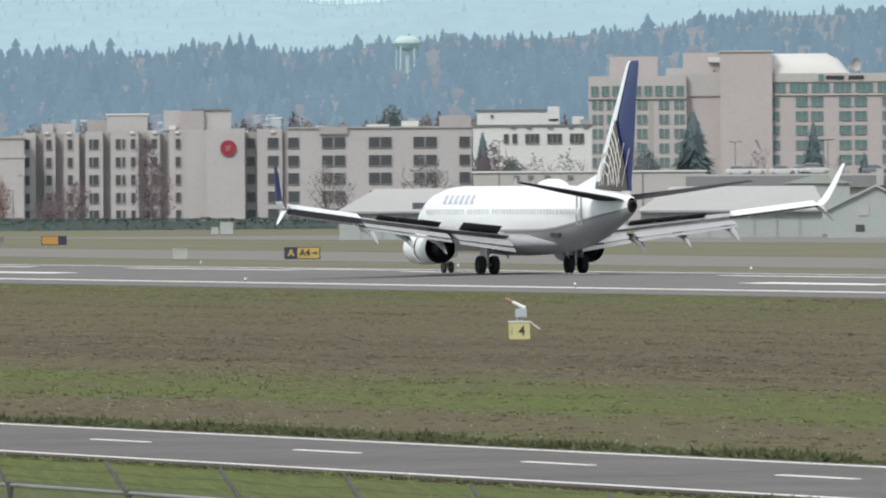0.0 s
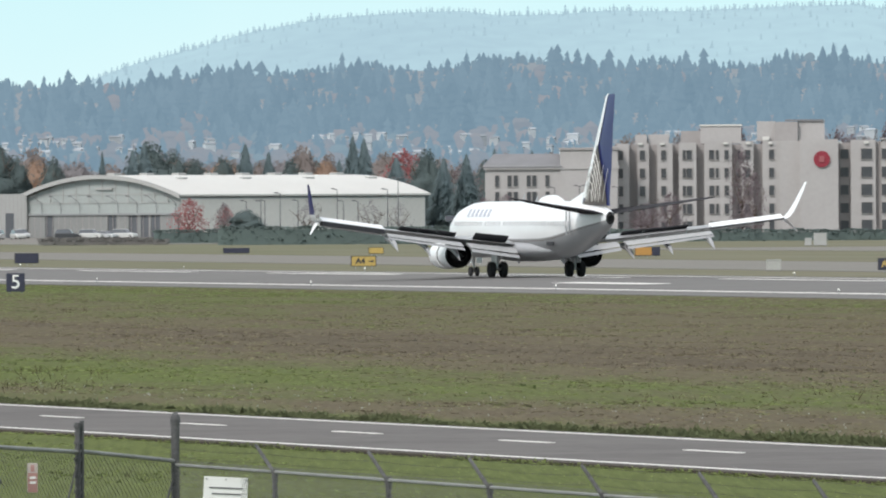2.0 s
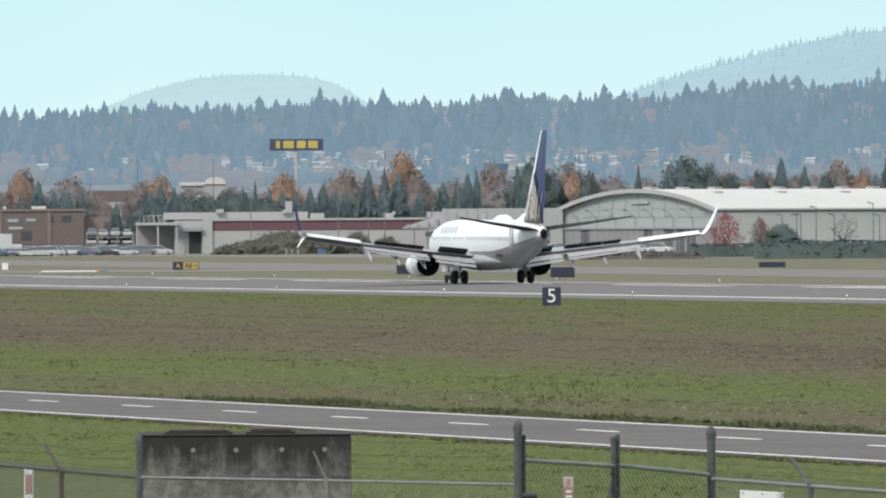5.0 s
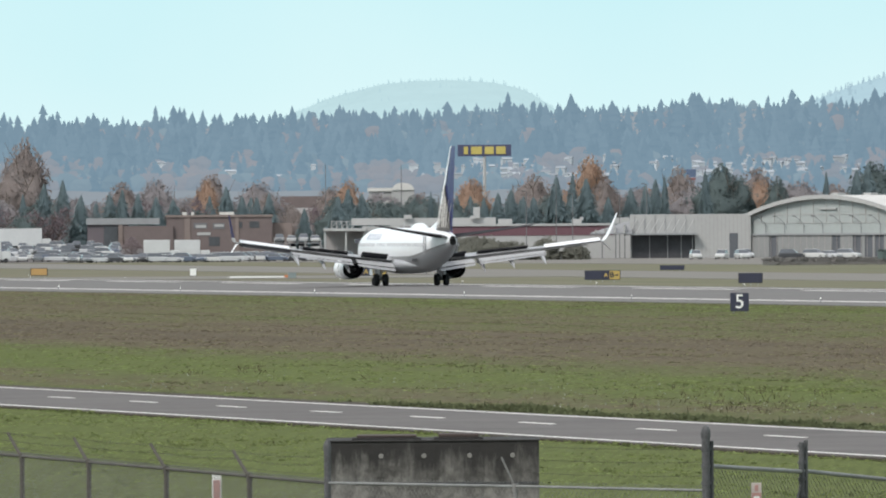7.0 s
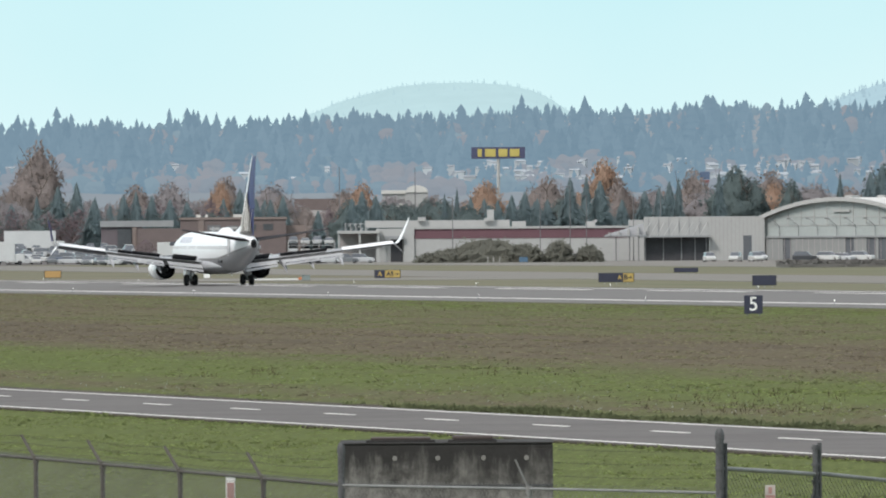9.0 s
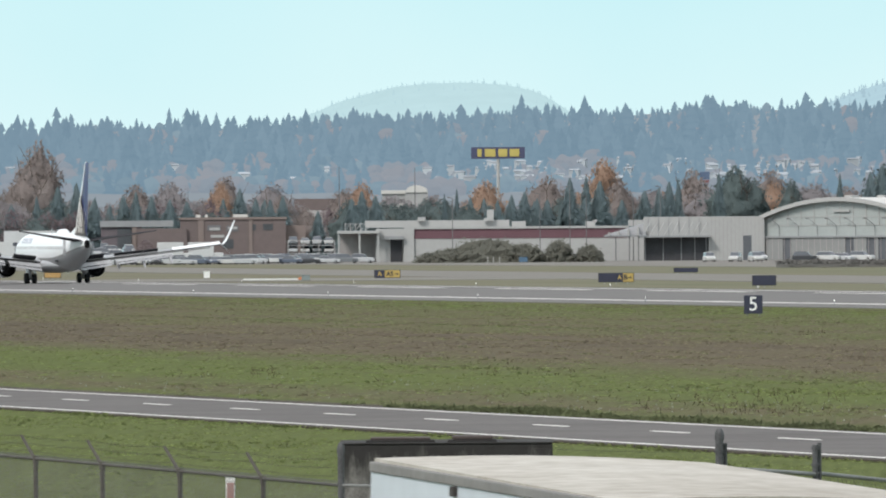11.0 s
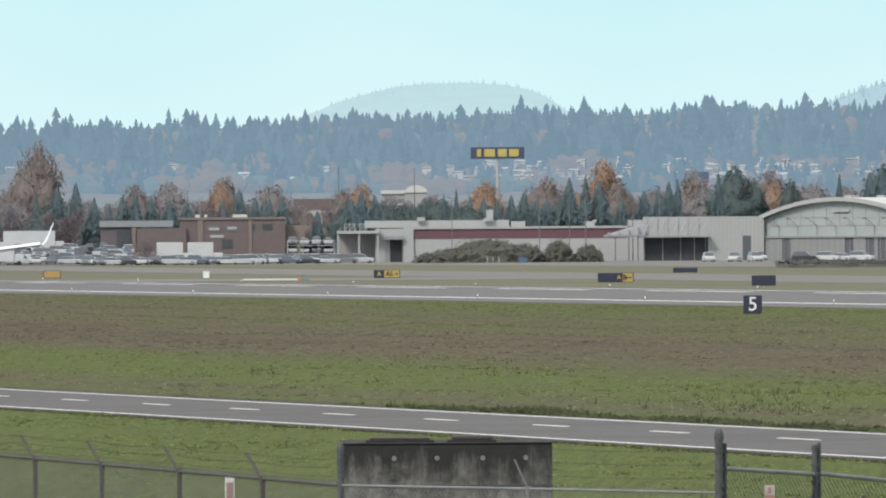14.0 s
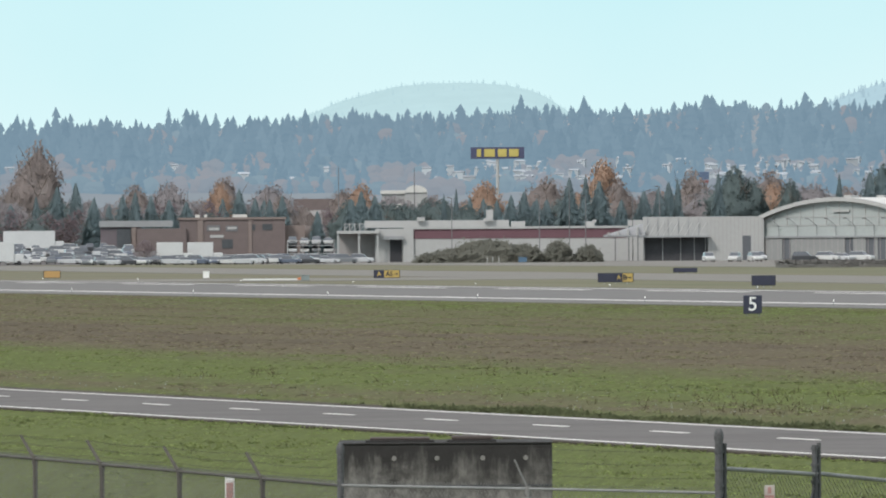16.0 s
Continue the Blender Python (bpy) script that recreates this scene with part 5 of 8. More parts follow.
HILL_PALE_TREES = hazy_forest_shader("farthest_hill_trees", (0.02, 0.03, 0.03), (0.450, 0.640, 0.695), (0.475, 0.660, 0.715))
HILL_TREES = hazy_forest_shader("far_hill_trees", (0.03, 0.04, 0.035), (0.340, 0.490, 0.585), (0.385, 0.535, 0.625))
# leaf colours lifted towards grey-blue to carry the haze at this range
NEEDLES = shader("dark_conifer_needles", (0.106, 0.138, 0.142), 0.9, detail=(0.092, 0.122, 0.132), island=0.3, scale=0.5, spec=0.05, soft=0.85)
LEAF_BROWN = shader("brown_autumn_leaves", (0.190, 0.158, 0.145), 0.9, detail=(0.150, 0.138, 0.134), island=0.2, scale=0.8, spec=0.05, soft=0.85)
LEAF_ORANGE = shader("orange_autumn_leaves", (0.265, 0.178, 0.125), 0.9, detail=(0.200, 0.150, 0.122), island=0.2, scale=0.8, spec=0.05, soft=0.85)
LEAF_RED = shader("red_autumn_leaves", (0.28, 0.10, 0.10), 0.9, detail=(0.19, 0.085, 0.088), island=0.2, scale=0.8, spec=0.05, soft=0.85)
LEAF_RUST = shader("rust_brown_leaves", (0.20, 0.115, 0.10), 0.9, detail=(0.15, 0.10, 0.095), island=0.2, scale=0.8, spec=0.05, soft=0.85)
LEAF_PURPLE = shader("dull_purple_leaves", (0.150, 0.116, 0.122), 0.9, detail=(0.118, 0.102, 0.110), island=0.2, scale=0.8, spec=0.05, soft=0.85)
TWIGS = shader("bare_grey_brown_twigs", (0.185, 0.170, 0.170), 0.9, detail=(0.155, 0.150, 0.156), island=0.2, scale=0.8, spec=0.05, soft=0.85)
LEAF_GREEN = shader("dark_green_leaves", (0.090, 0.114, 0.110), 0.9, detail=(0.076, 0.098, 0.100), island=0.2, scale=0.8, spec=0.05, soft=0.85)
BARK = shader("grey_brown_bark", (0.13, 0.10, 0.08), 0.9, vary=0.2, scale=3)
rng = random.Random(7)

RIDGE = ((-300, 228), (0, 222), (200, 214), (400, 211), (560, 203), (690, 197), (800, 195), (980, 190), (1100, 186), (1200, 181), (1330, 177), (1444, 185), (1560, 172), (1684, 155), (1824, 156),
         (1969, 142), (2034, 147), (2130, 140), (2230, 131), (2330, 128), (2380, 150), (2490, 134), (2630, 141), (2754, 130), (2894, 134), (3034, 122), (3234, 106), (3354, 108), (3504, 94), (3694, 73), (3914, 63), (4300, 50))
HILLS = (((520, 212), (565, 196), (600, 180), (650, 166), (700, 153), (760, 147), (830, 145), (900, 150), (950, 161), (985, 181), (1020, 205)),
         ((1420, 205), (1464, 182), (1500, 168), (1544, 152), (1644, 126), (1744, 97), (1874, 72), (2014, 61), (2120, 58), (2194, 66), (2300, 63), (2380, 57), (2530, 58), (2680, 50), (2830, 46), (2930, 66), (3010, 64), (3120, 48), (3400, 20), (4300, -20)))


def line_at(table, u):
    return float(np.interp(u, [a for a, b in table], [b for a, b in table]))


def cones(items, tiers=5, sides=7):
    """Vertices and faces of many rough conifers: (x, y, z, height, radius), the tiers of each joined."""
    verts, faces = [], []
    for x, y, z, h, r in items:
        ph = rng.random() * 6
        lean = (rng.random() - .5) * .05 * h
        joint = None
        for k in range(tiers):
            f = k / tiers
            z0, z1 = z + h * (.02 + .88 * f), z + h * min(1.0, .34 + .84 * f)
            rr = r * (1 - .82 * f) * (.8 + .4 * rng.random())
            base = len(verts)
            for j in range(sides):
                a = ph + 2 * math.pi * j / sides + k
                q = rr * (.70 + .5 * rng.random())
                verts.append((x + q * math.cos(a), y + q * math.sin(a), z0 + h * .08 * (rng.random() - .5)))
            verts.append((x + lean * (z1 - z) / h, y, z1))
            for j in range(sides):
                faces.append((base + j, base + (j + 1) % sides, base + sides))
            if joint is not None:
                faces.append((joint, base, base + 1))
            joint = base + sides
    return verts, faces


def lumps(items, rows=5, sides=8):
    """Many broad tree crowns, each one uneven closed mass."""
    verts, faces = [], []
    for x, y, z, h, r in items:
        base = len(verts)
        for j in range(1, rows):
            p = math.pi * j / rows
            for k in range(sides):
                a = 2 * math.pi * (k + .5 * (j % 2)) / sides
                q = rng.uniform(.74, 1.16)
                verts.append((x + r * q * math.sin(p) * math.cos(a), y + r * q * math.sin(p) * math.sin(a), z + h * .5 + h * .5 * q * math.cos(p)))
        top, low = len(verts), len(verts) + 1
        verts += [(x, y, z + h * rng.uniform(.95, 1.1)), (x, y, z)]
        for j in range(rows - 2):
            for k in range(sides):
                i, i2 = base + j * sides + k, base + j * sides + (k + 1) % sides
                faces.append((i, i2, i2 + sides, i + sides))
        for k in range(sides):
            faces.append((top, base + (k + 1) % sides, base + k))
            faces.append((low, base + (rows - 2) * sides + k, base + (rows - 2) * sides + (k + 1) % sides))
    return verts, faces


def build_ridge():
    # slope
    us = list(range(-340, 4360, 50))
    verts = []
    fr = (-.12, -.11, 0, .12, .3, .5, .7, .88, 1.0, 1.05)

    def slope_at(u, f):
        r = 3100 + 700 * f
        x, y = spot(u, r)
        top = height(u, line_at(RIDGE, u) + 18, 3800)
        foot = height(u, 345, 3100)
        g = min(max(f, 0), 1.0)
        z = foot + (top - foot) * (.25 * g + .75 * g * g) + 1.4 * noise.noise(Vector((u * .006, f * 4, 3)))
        return x, y, (-3 if f < -.115 else z if f <= 1 else z - 12)
    for f in fr:
        for u in us:
            verts.append(slope_at(u, f))
    n = len(us)
    faces = [(j * n + i, j * n + i + 1, (j + 1) * n + i + 1, (j + 1) * n + i) for j in range(len(fr) - 1) for i in range(n - 1)]
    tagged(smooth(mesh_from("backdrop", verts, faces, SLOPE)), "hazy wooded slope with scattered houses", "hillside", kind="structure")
    con, dec, green = [], [], []
    for row in range(24):
        f = row / 23
        u = -330.0
        while u < 4330:
            clump = noise.noise(Vector((u * .011, row * .5, 4)))
            u += rng.uniform(9, 24) * (.45 if f > .93 else 1.0) * (1.1 - .5 * clump)
            ff = min(1.0, max(0, f + rng.uniform(-.04, .04)))
            x, y, z = slope_at(u, ff)
            stand = noise.noise(Vector((u * .0065, ff * 3.2, 9)))
            if f > .93:
                h = rng.choice((1.7, 2.0, 2.2, 2.5, 2.9, 3.5)) * rng.uniform(.85, 1.1) * (1 + .5 * clump)
                if rng.random() < .90:
                    con.append((x, y, z - .3, h, h * rng.uniform(.30, .52)))
                else:
                    green.append((x, y, z - .8, rng.uniform(2.2, 3.4), rng.uniform(.9, 1.5)))
                continue
            if rng.random() < (.95 if ff > .5 else .34 if ff > .25 else .16) + .6 * stand:
                h = rng.uniform(4.6, 8.2) * (1 + .4 * clump) * (1.25 if rng.random() < .1 else 1) * (1 if ff > .3 else .8)
                con.append((x, y, z - .3, h, h * rng.uniform(.28, .46)))
            elif rng.random() < .80:
                (dec if rng.random() < .72 - .5 * stand else green).append((x, y, z - .3, rng.uniform(2.6, 4.8), rng.uniform(1.5, 3.0)))
    # tall single conifers low on the slope
    u = -300.0
    while u < 4300:
        u += rng.uniform(25, 130)
        x, y, z = slope_at(u, rng.uniform(.02, .34))
        h = rng.uniform(6.0, 10.0)
        con.append((x, y, z - .3, h, h * rng.uniform(.26, .36)))
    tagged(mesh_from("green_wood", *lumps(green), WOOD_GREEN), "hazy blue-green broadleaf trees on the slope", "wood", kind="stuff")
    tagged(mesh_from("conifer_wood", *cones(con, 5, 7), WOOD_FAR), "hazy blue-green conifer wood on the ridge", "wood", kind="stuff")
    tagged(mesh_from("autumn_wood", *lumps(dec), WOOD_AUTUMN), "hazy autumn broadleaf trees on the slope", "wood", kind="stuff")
    # houses on the slope
    bmw, bmr = bmesh.new(), bmesh.new()
    for _ in range(230):
        u = rng.choice((rng.uniform(-200, 4200), rng.gauss(2050, 260), rng.gauss(960, 80), rng.gauss(1350, 90), rng.gauss(2620, 120)))
        f = rng.uniform(.14, .46)
        x, y, z = slope_at(u, f)
        w, d, h = rng.uniform(1.0, 3.0), 1.8, rng.uniform(.25, .55)
        m = Matrix.Translation((x - 5, y - 24, z + 2.8)) @ Matrix.Rotation(radians(facing(u) + rng.uniform(-30, 30)), 4, "Z")
        box(bmw, -w / 2, w / 2, -d / 2, d / 2, -2, h, m=m)
        pts = [m @ Vector(p) for p in ((-w / 2 - .15, -d / 2 - .15, h), (w / 2 + .15, -d / 2 - .15, h), (w / 2 + .15, d / 2, h), (-w / 2 - .15, d / 2, h), (-w / 2, 0, h + .42), (w / 2, 0, h + .42))]
        v = [bmr.verts.new(p) for p in pts]
        for fc in ((0, 1, 5, 4), (1, 2, 5), (2, 3, 4, 5), (3, 0, 4)):
            bmr.faces.new([v[i] for i in fc])
    tagged(mesh_object("house_walls", bmw, shader("distant_house_walls", (.40, .43, .45), .8, island=.8, vary=.4, scale=.05)), "pale walls of houses far off on the slope", "houses", kind="stuff")
    tagged(mesh_object("house_roofs", bmr, shader("distant_house_roofs", (.30, .33, .36), .8, island=.8, vary=.5, scale=.05)), "grey roofs of houses far off on the slope", "houses", kind="stuff")
    # far hills
    for name, table, r in (("far_hill", HILLS[0], 4750), ("far_hill", HILLS[1], 4550)):
        us = np.arange(table[0][0], table[-1][0] + 1, 20.0)
        verts, trees = [], []
        for f in (0, .5, .85, 1.0, 1.04):
            for u in us:
                rr = r - 250 * (1 - f)
                x, y = spot(u, rr)
                top = height(u, line_at(table, u) + 1, r)
                verts.append((x, y, (top * (1 - (1 - f) ** 2) if f <= 1 else top - 12) - (8 if f == 0 else 0)))
        n = len(us)
        faces = [(j * n + i, j * n + i + 1, (j + 1) * n + i + 1, (j + 1) * n + i) for j in range(4) for i in range(n - 1)]
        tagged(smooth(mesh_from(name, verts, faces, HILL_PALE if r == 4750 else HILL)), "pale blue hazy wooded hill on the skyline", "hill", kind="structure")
        for f, step in ((1.0, 8), (.97, 14), (.90, 18), (.82, 22), (.72, 24), (.6, 26), (.48, 30), (.36, 30)):
            u = table[0][0]
            while u < table[-1][0]:
                u += step * rng.uniform(.4, 1.5)
                top = height(u, line_at(table, u) + 1, r)
                g = min(1.0, f + rng.uniform(-.07, .07)) if f < .98 else f
                x, y = spot(u, r - 250 * (1 - g))
                h = rng.uniform(1.1, 2.4) * (1.7 if rng.random() < .12 else 1) * (.6 if r == 4750 else 1)
                trees.append((x, y, top * (1 - (1 - g) ** 2) - .2, h, h * .3))
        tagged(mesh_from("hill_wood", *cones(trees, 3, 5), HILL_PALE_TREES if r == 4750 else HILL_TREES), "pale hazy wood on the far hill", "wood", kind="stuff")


def conifer_model(seed):
    q = random.Random(seed)
    t = thing("conifer_tree", pose(0, 0, -500), "dark green conifer behind the airfield", "tree", "conifers behind the airfield")
    part("trunk", rods(((0, 0, 0), (0, 0, .9), .02, .005), sides=7), BARK, t)
    verts, faces = [], []
    n, m = 14, 12
    girth = lambda zf: (.10 + .40 * min(1, zf / .12)) * (1 - zf) ** .72 if zf < .12 else .5 * (1 - zf) ** .72
    for j in range(n + 1):
        zf = .03 + .95 * j / n
        for k in range(m):
            a = 2 * math.pi * k / m
            r = girth(zf) * .64 * (1 + .30 * noise.noise(Vector((2.2 * math.cos(a) + seed * 7, 2.2 * math.sin(a), zf * 9))))
            verts.append((r * math.cos(a), r * math.sin(a), zf))
    faces += [(j * m + k, j * m + (k + 1) % m, (j + 1) * m + (k + 1) % m, (j + 1) * m + k) for j in range(n) for k in range(m)]
    # sprays of needles hanging off the mass
    for _ in range(1700):
        zf = .02 + .96 * (1 - math.sqrt(q.random()))
        a = q.random() * 6.283
        r = girth(zf) * (1 + .30 * noise.noise(Vector((2.2 * math.cos(a) + seed * 7, 2.2 * math.sin(a), zf * 9))))
        da, s = q.uniform(.06, .20), q.uniform(.78, 1.22)
        s *= 1.12 - .26 * ((zf * 8.5 + seed * .37 + .2 * math.sin(3 * a)) % 1.0)
        i = len(verts)
        verts += [(r * .55 * math.cos(a - da), r * .55 * math.sin(a - da), zf + .02), (r * .55 * math.cos(a + da), r * .55 * math.sin(a + da), zf + .03), (r * s * math.cos(a), r * s * math.sin(a), zf - q.uniform(-.01, .045))]
        faces.append((i, i + 1, i + 2))
    for k in range(8):
        a = q.random() * 6.283
        i = len(verts)
        verts += [(.015 * math.cos(a), .015 * math.sin(a), .93), (-.015 * math.cos(a), -.015 * math.sin(a), .93), (.006 * math.sin(a), 0, 1.0)]
        faces.append((i, i + 1, i + 2))
    smooth(mesh_from("crown", verts, faces, NEEDLES, t))
    return t


def broad_model(seed, leaf, label, dense=1700, name="broadleaf_tree", span=(.10, .98), core=True, girth=.43):
    q = random.Random(seed)
    t = thing(name, pose(0, 0, -500), label, "tree", "broadleaf trees behind the airfield")
    bm = rods(((0, 0, 0), (0, 0, .4), .03, .02), sides=7)
    for k in range(7):
        a = 2 * math.pi * k / 7 + q.uniform(-.3, .3)
        z0 = q.uniform(.2, .42)
        tip = (.30 * math.cos(a), .30 * math.sin(a), z0 + q.uniform(.22, .42))
        rod(bm, (0, 0, z0), tip, .013, .004, sides=5)
        for _ in range(3):
            e = (tip[0] + q.uniform(-.15, .15), tip[1] + q.uniform(-.15, .15), tip[2] + q.uniform(.02, .2))
            rod(bm, tip, e, .005, .002, sides=4)
    part("trunk", bm, BARK, t)
    verts, faces = [], []

    def swell(a, f):
        """Crown radius at angle a and height fraction f: full below the middle, uneven all over."""
        way = Vector((1.4 * math.cos(a) + seed * 5, 1.4 * math.sin(a), f * 3.0))
        return girth * max(.02, math.sin(math.pi * min(1, max(0, f)) ** .75)) ** .62 * (1 + .55 * noise.noise(way) + .32 * noise.noise(way * 2.7))
    z0, z1 = span
    if core:
        # inner leaf mass
        rows, sides = 14, 18
        for j in range(rows + 1):
            f = j / rows
            for k in range(sides):
                a = 2 * math.pi * k / sides
                r = swell(a, f) * .93
                verts.append((r * math.cos(a), r * math.sin(a), z0 + (z1 - z0) * f * (1 - .10 * (1 + noise.noise(Vector((3 * math.cos(a) + seed, 3 * math.sin(a), 0)))) * (f > .6))))
        faces += [(j * sides + k, j * sides + (k + 1) % sides, (j + 1) * sides + (k + 1) % sides, (j + 1) * sides + k) for j in range(rows) for k in range(sides)]
    for _ in range(dense):
        a, f = q.random() * 6.283, 1 - q.random() ** .8
        r = swell(a, f) * (q.uniform(.90, 1.12) if core else q.uniform(.2, 1.15))
        c = Vector((r * math.cos(a), r * math.sin(a), z0 + (z1 - z0) * f * q.uniform(.94, 1.02)))
        s = q.uniform(.014, .036)
        base = len(verts)
        for k in range(4):
            verts.append(tuple(c + Vector((q.uniform(-s, s), q.uniform(-s, s), q.uniform(-s, s) * .8))))
        faces += [(base, base + 1, base + 2), (base + 1, base + 3, base + 2)]
    smooth(mesh_from("crown", verts, faces, leaf, t))
    return t


CONIFERS = [conifer_model(k) for k in (1, 2, 3)]
BROAD = {"brown": [broad_model(k, LEAF_BROWN, "brown autumn broadleaf tree") for k in (11, 12)],
         "orange": [broad_model(k, LEAF_ORANGE, "orange autumn broadleaf tree") for k in (13, 14)],
         "red": [broad_model(15, LEAF_RED, "bright red autumn tree by the hangar", 2200, core=False, girth=.44)],
         "purple": [broad_model(k, LEAF_PURPLE, "dull purple-brown autumn tree", 1500, core=False, girth=.40) for k in (16, 17)],
         "bare": [broad_model(k, TWIGS, "nearly bare grey-brown tree", 1700) for k in (18, 19)],
         "lacy": [broad_model(k, LEAF_RUST, "thin rust-brown autumn tree", 900, core=False, girth=.38) for k in (60, 61)],
         "column": [broad_model(k, LEAF_BROWN, "tall hazy brown columnar tree", 2000, span=(.03, .98), girth=.40) for k in (50, 51)],
         "twig": [broad_model(k, TWIGS, "thin bare grey-brown tree", 500, core=False, girth=.36) for k in (40, 41)],
         "green": [broad_model(k, LEAF_GREEN, "dark green rounded tree", 1700) for k in (20, 21)]}


def plant(kind, u, v, w, r, base=0.0):
    """A tree whose tip stands on the sight line (u, v), w wide there, at range r."""
    src = rng.choice(CONIFERS if kind == "conifer" else BROAD[kind])
    x, y = spot(u, r)
    h = height(u, v, r) - base
    t = copy_thing(src, pose(x, y, base, 0, 0, rng.uniform(0, 360)))
    ww = w * r / LENS * (2.0 if kind == "conifer" else 1.25)
    t.scale = (ww, ww, h)
    return t


build_ridge()
for u, v, w in ((20, 362, 40), (102, 328, 34), (135, 322, 34), (166, 352, 40), (218, 345, 38), (240, 338, 30), (268, 345, 34), (300, 352, 40), (330, 356, 40), (424, 333, 38), (452, 350, 34), (478, 352, 30), (500, 345, 34), (562, 372, 26),
                (622, 350, 36), (640, 337, 40), (664, 345, 36), (786, 342, 15), (808, 332, 15), (832, 348, 26), (856, 350, 30), (880, 352, 26), (905, 344, 34), (928, 338, 38), (950, 350, 30), (1008, 314, 40), (1037, 309, 26), (1061, 318, 46),
                (1100, 352, 36), (1140, 336, 40), (1166, 330, 30), (1184, 320, 36), (1200, 313, 20), (1272, 304, 26), (1486, 305, 20), (1540, 302, 40), (1560, 290, 40),
                (1739, 292, 40), (1780, 306, 36), (1929, 277, 38), (1949, 282, 40), (2130, 310, 40), (2180, 300, 30), (2006, 316, 50), (2090, 318, 40), (2246, 305, 36)):
    plant("conifer", u, v, w, rng.uniform(2620, 2680))
for u, v, w in ((3582, 253, 64), (3794, 272, 40), (3884, 326, 30)):
    plant("conifer", u, v, w, 2150)
plant("conifer", 3209, 290, 34, 2180)
for u, v, w in ((1300, 291, 80), (1400, 314, 48), (1570, 287, 95), (1330, 310, 60), (1610, 300, 60), (2060, 300, 60), (3170, 300, 60), (3050, 238, 70), (1650, 318, 60), (1700, 310, 50), (1820, 318, 50)):
    plant("green", u, v, w, 2690)
for kind, u, v, w in (("column", 68, 246, 92), ("column", 44, 300, 80), ("orange", 160, 380, 40), ("orange", 640, 320, 60), ("brown", 610, 330, 70), ("orange", 860, 316, 70), ("brown", 970, 310, 80), ("orange", 1068, 276, 70), ("brown", 1090, 310, 70),
                      ("orange", 1100, 372, 70), ("orange", 1080, 378, 50), ("brown", 1225, 296, 70), ("bare", 1250, 330, 90), ("brown", 1365, 296, 80), ("orange", 1370, 318, 70), ("orange", 1395, 366, 60), ("bare", 1440, 320, 90), ("brown", 1500, 326, 80),
                      ("brown", 1640, 322, 80), ("orange", 1660, 332, 60), ("orange", 1700, 318, 70), ("brown", 1840, 292, 70), ("orange", 1880, 320, 60), ("brown", 1990, 306, 90), ("red", 2020, 302, 90), ("bare", 1800, 318, 90),
                      ("brown", 400, 308, 70), ("orange", 390, 318, 50), ("bare", 300, 318, 90), ("bare", 720, 352, 60), ("purple", 760, 346, 50), ("brown", 240, 322, 70), ("bare", 480, 322, 90), ("bare", 1160, 330, 80)):
    plant(kind, u, v, w, rng.uniform(2720, 2790))
for u0, u1, v, kinds, r in ((-60, 620, 352, ("bare", "conifer", "purple", "green", "brown"), 2700), (600, 1000, 352, ("green", "conifer", "green"), 2660), (940, 1620, 344, ("bare", "brown", "purple", "orange", "brown"), 2820), (-60, 900, 348, ("bare", "brown", "bare"), 2880),
                            (1560, 2260, 322, ("green", "brown", "purple", "conifer", "green"), 2800), (1560, 2260, 312, ("bare", "brown", "bare"), 2900), (940, 1620, 330, ("bare", "brown"), 2900), (2380, 3460, 262, ("bare", "brown", "purple"), 2900), (-60, 340, 372, ("green", "conifer", "purple"), 2640)):
    u = u0
    while u < u1:
        u += rng.uniform(22, 44)
        kind = rng.choice(kinds)
        plant(kind, u, v + rng.uniform(-9, 14), rng.uniform(22, 36) if kind == "conifer" else rng.uniform(46, 80), r + rng.uniform(-25, 25))
# trees before the hangar and the hotels
for kind, u, v, w, r in (("red", 1639, 390, 58, 2060), ("purple", 1700, 398, 40, 2050), ("red", 1705, 404, 36, 2055), ("green", 1740, 408, 60, 2030), ("purple", 2200, 380, 52, 2100), ("purple", 2195, 398, 70, 2080), ("lacy", 2350, 362, 44, 2100), ("purple", 2160, 388, 60, 2110),
                         ("purple", 256, 424, 44, 2412), ("purple", 205, 420, 36, 2590), ("purple", 2617, 294, 50, 2140), ("purple", 2640, 340, 40, 2120), ("purple", 2490, 378, 60, 2130), ("purple", 2450, 396, 60, 2120), ("purple", 2440, 414, 60, 2110), ("lacy", 2346, 376, 36, 2110),
                         ("twig", 2930, 344, 70, 2060), ("twig", 3100, 330, 90, 2050), ("twig", 3130, 340, 60, 2050), ("purple", 3225, 310, 80, 2150), ("purple", 3215, 330, 50, 2140), ("twig", 3300, 330, 90, 2150), ("twig", 3360, 322, 90, 2150), ("green", 3260, 334, 60, 2160),
                         ("twig", 3695, 304, 50, 2150), ("twig", 3480, 318, 60, 2150), ("green", 3500, 320, 60, 2160), ("twig", 3840, 330, 50, 2150), ("twig", 2960, 360, 50, 2050), ("lacy", 2360, 380, 40, 2100), ("twig", 1850, 392, 60, 2040), ("twig", 1960, 392, 60, 2040), ("twig", 2010, 396, 50, 2040)):
    plant(kind, u, v, w, r)
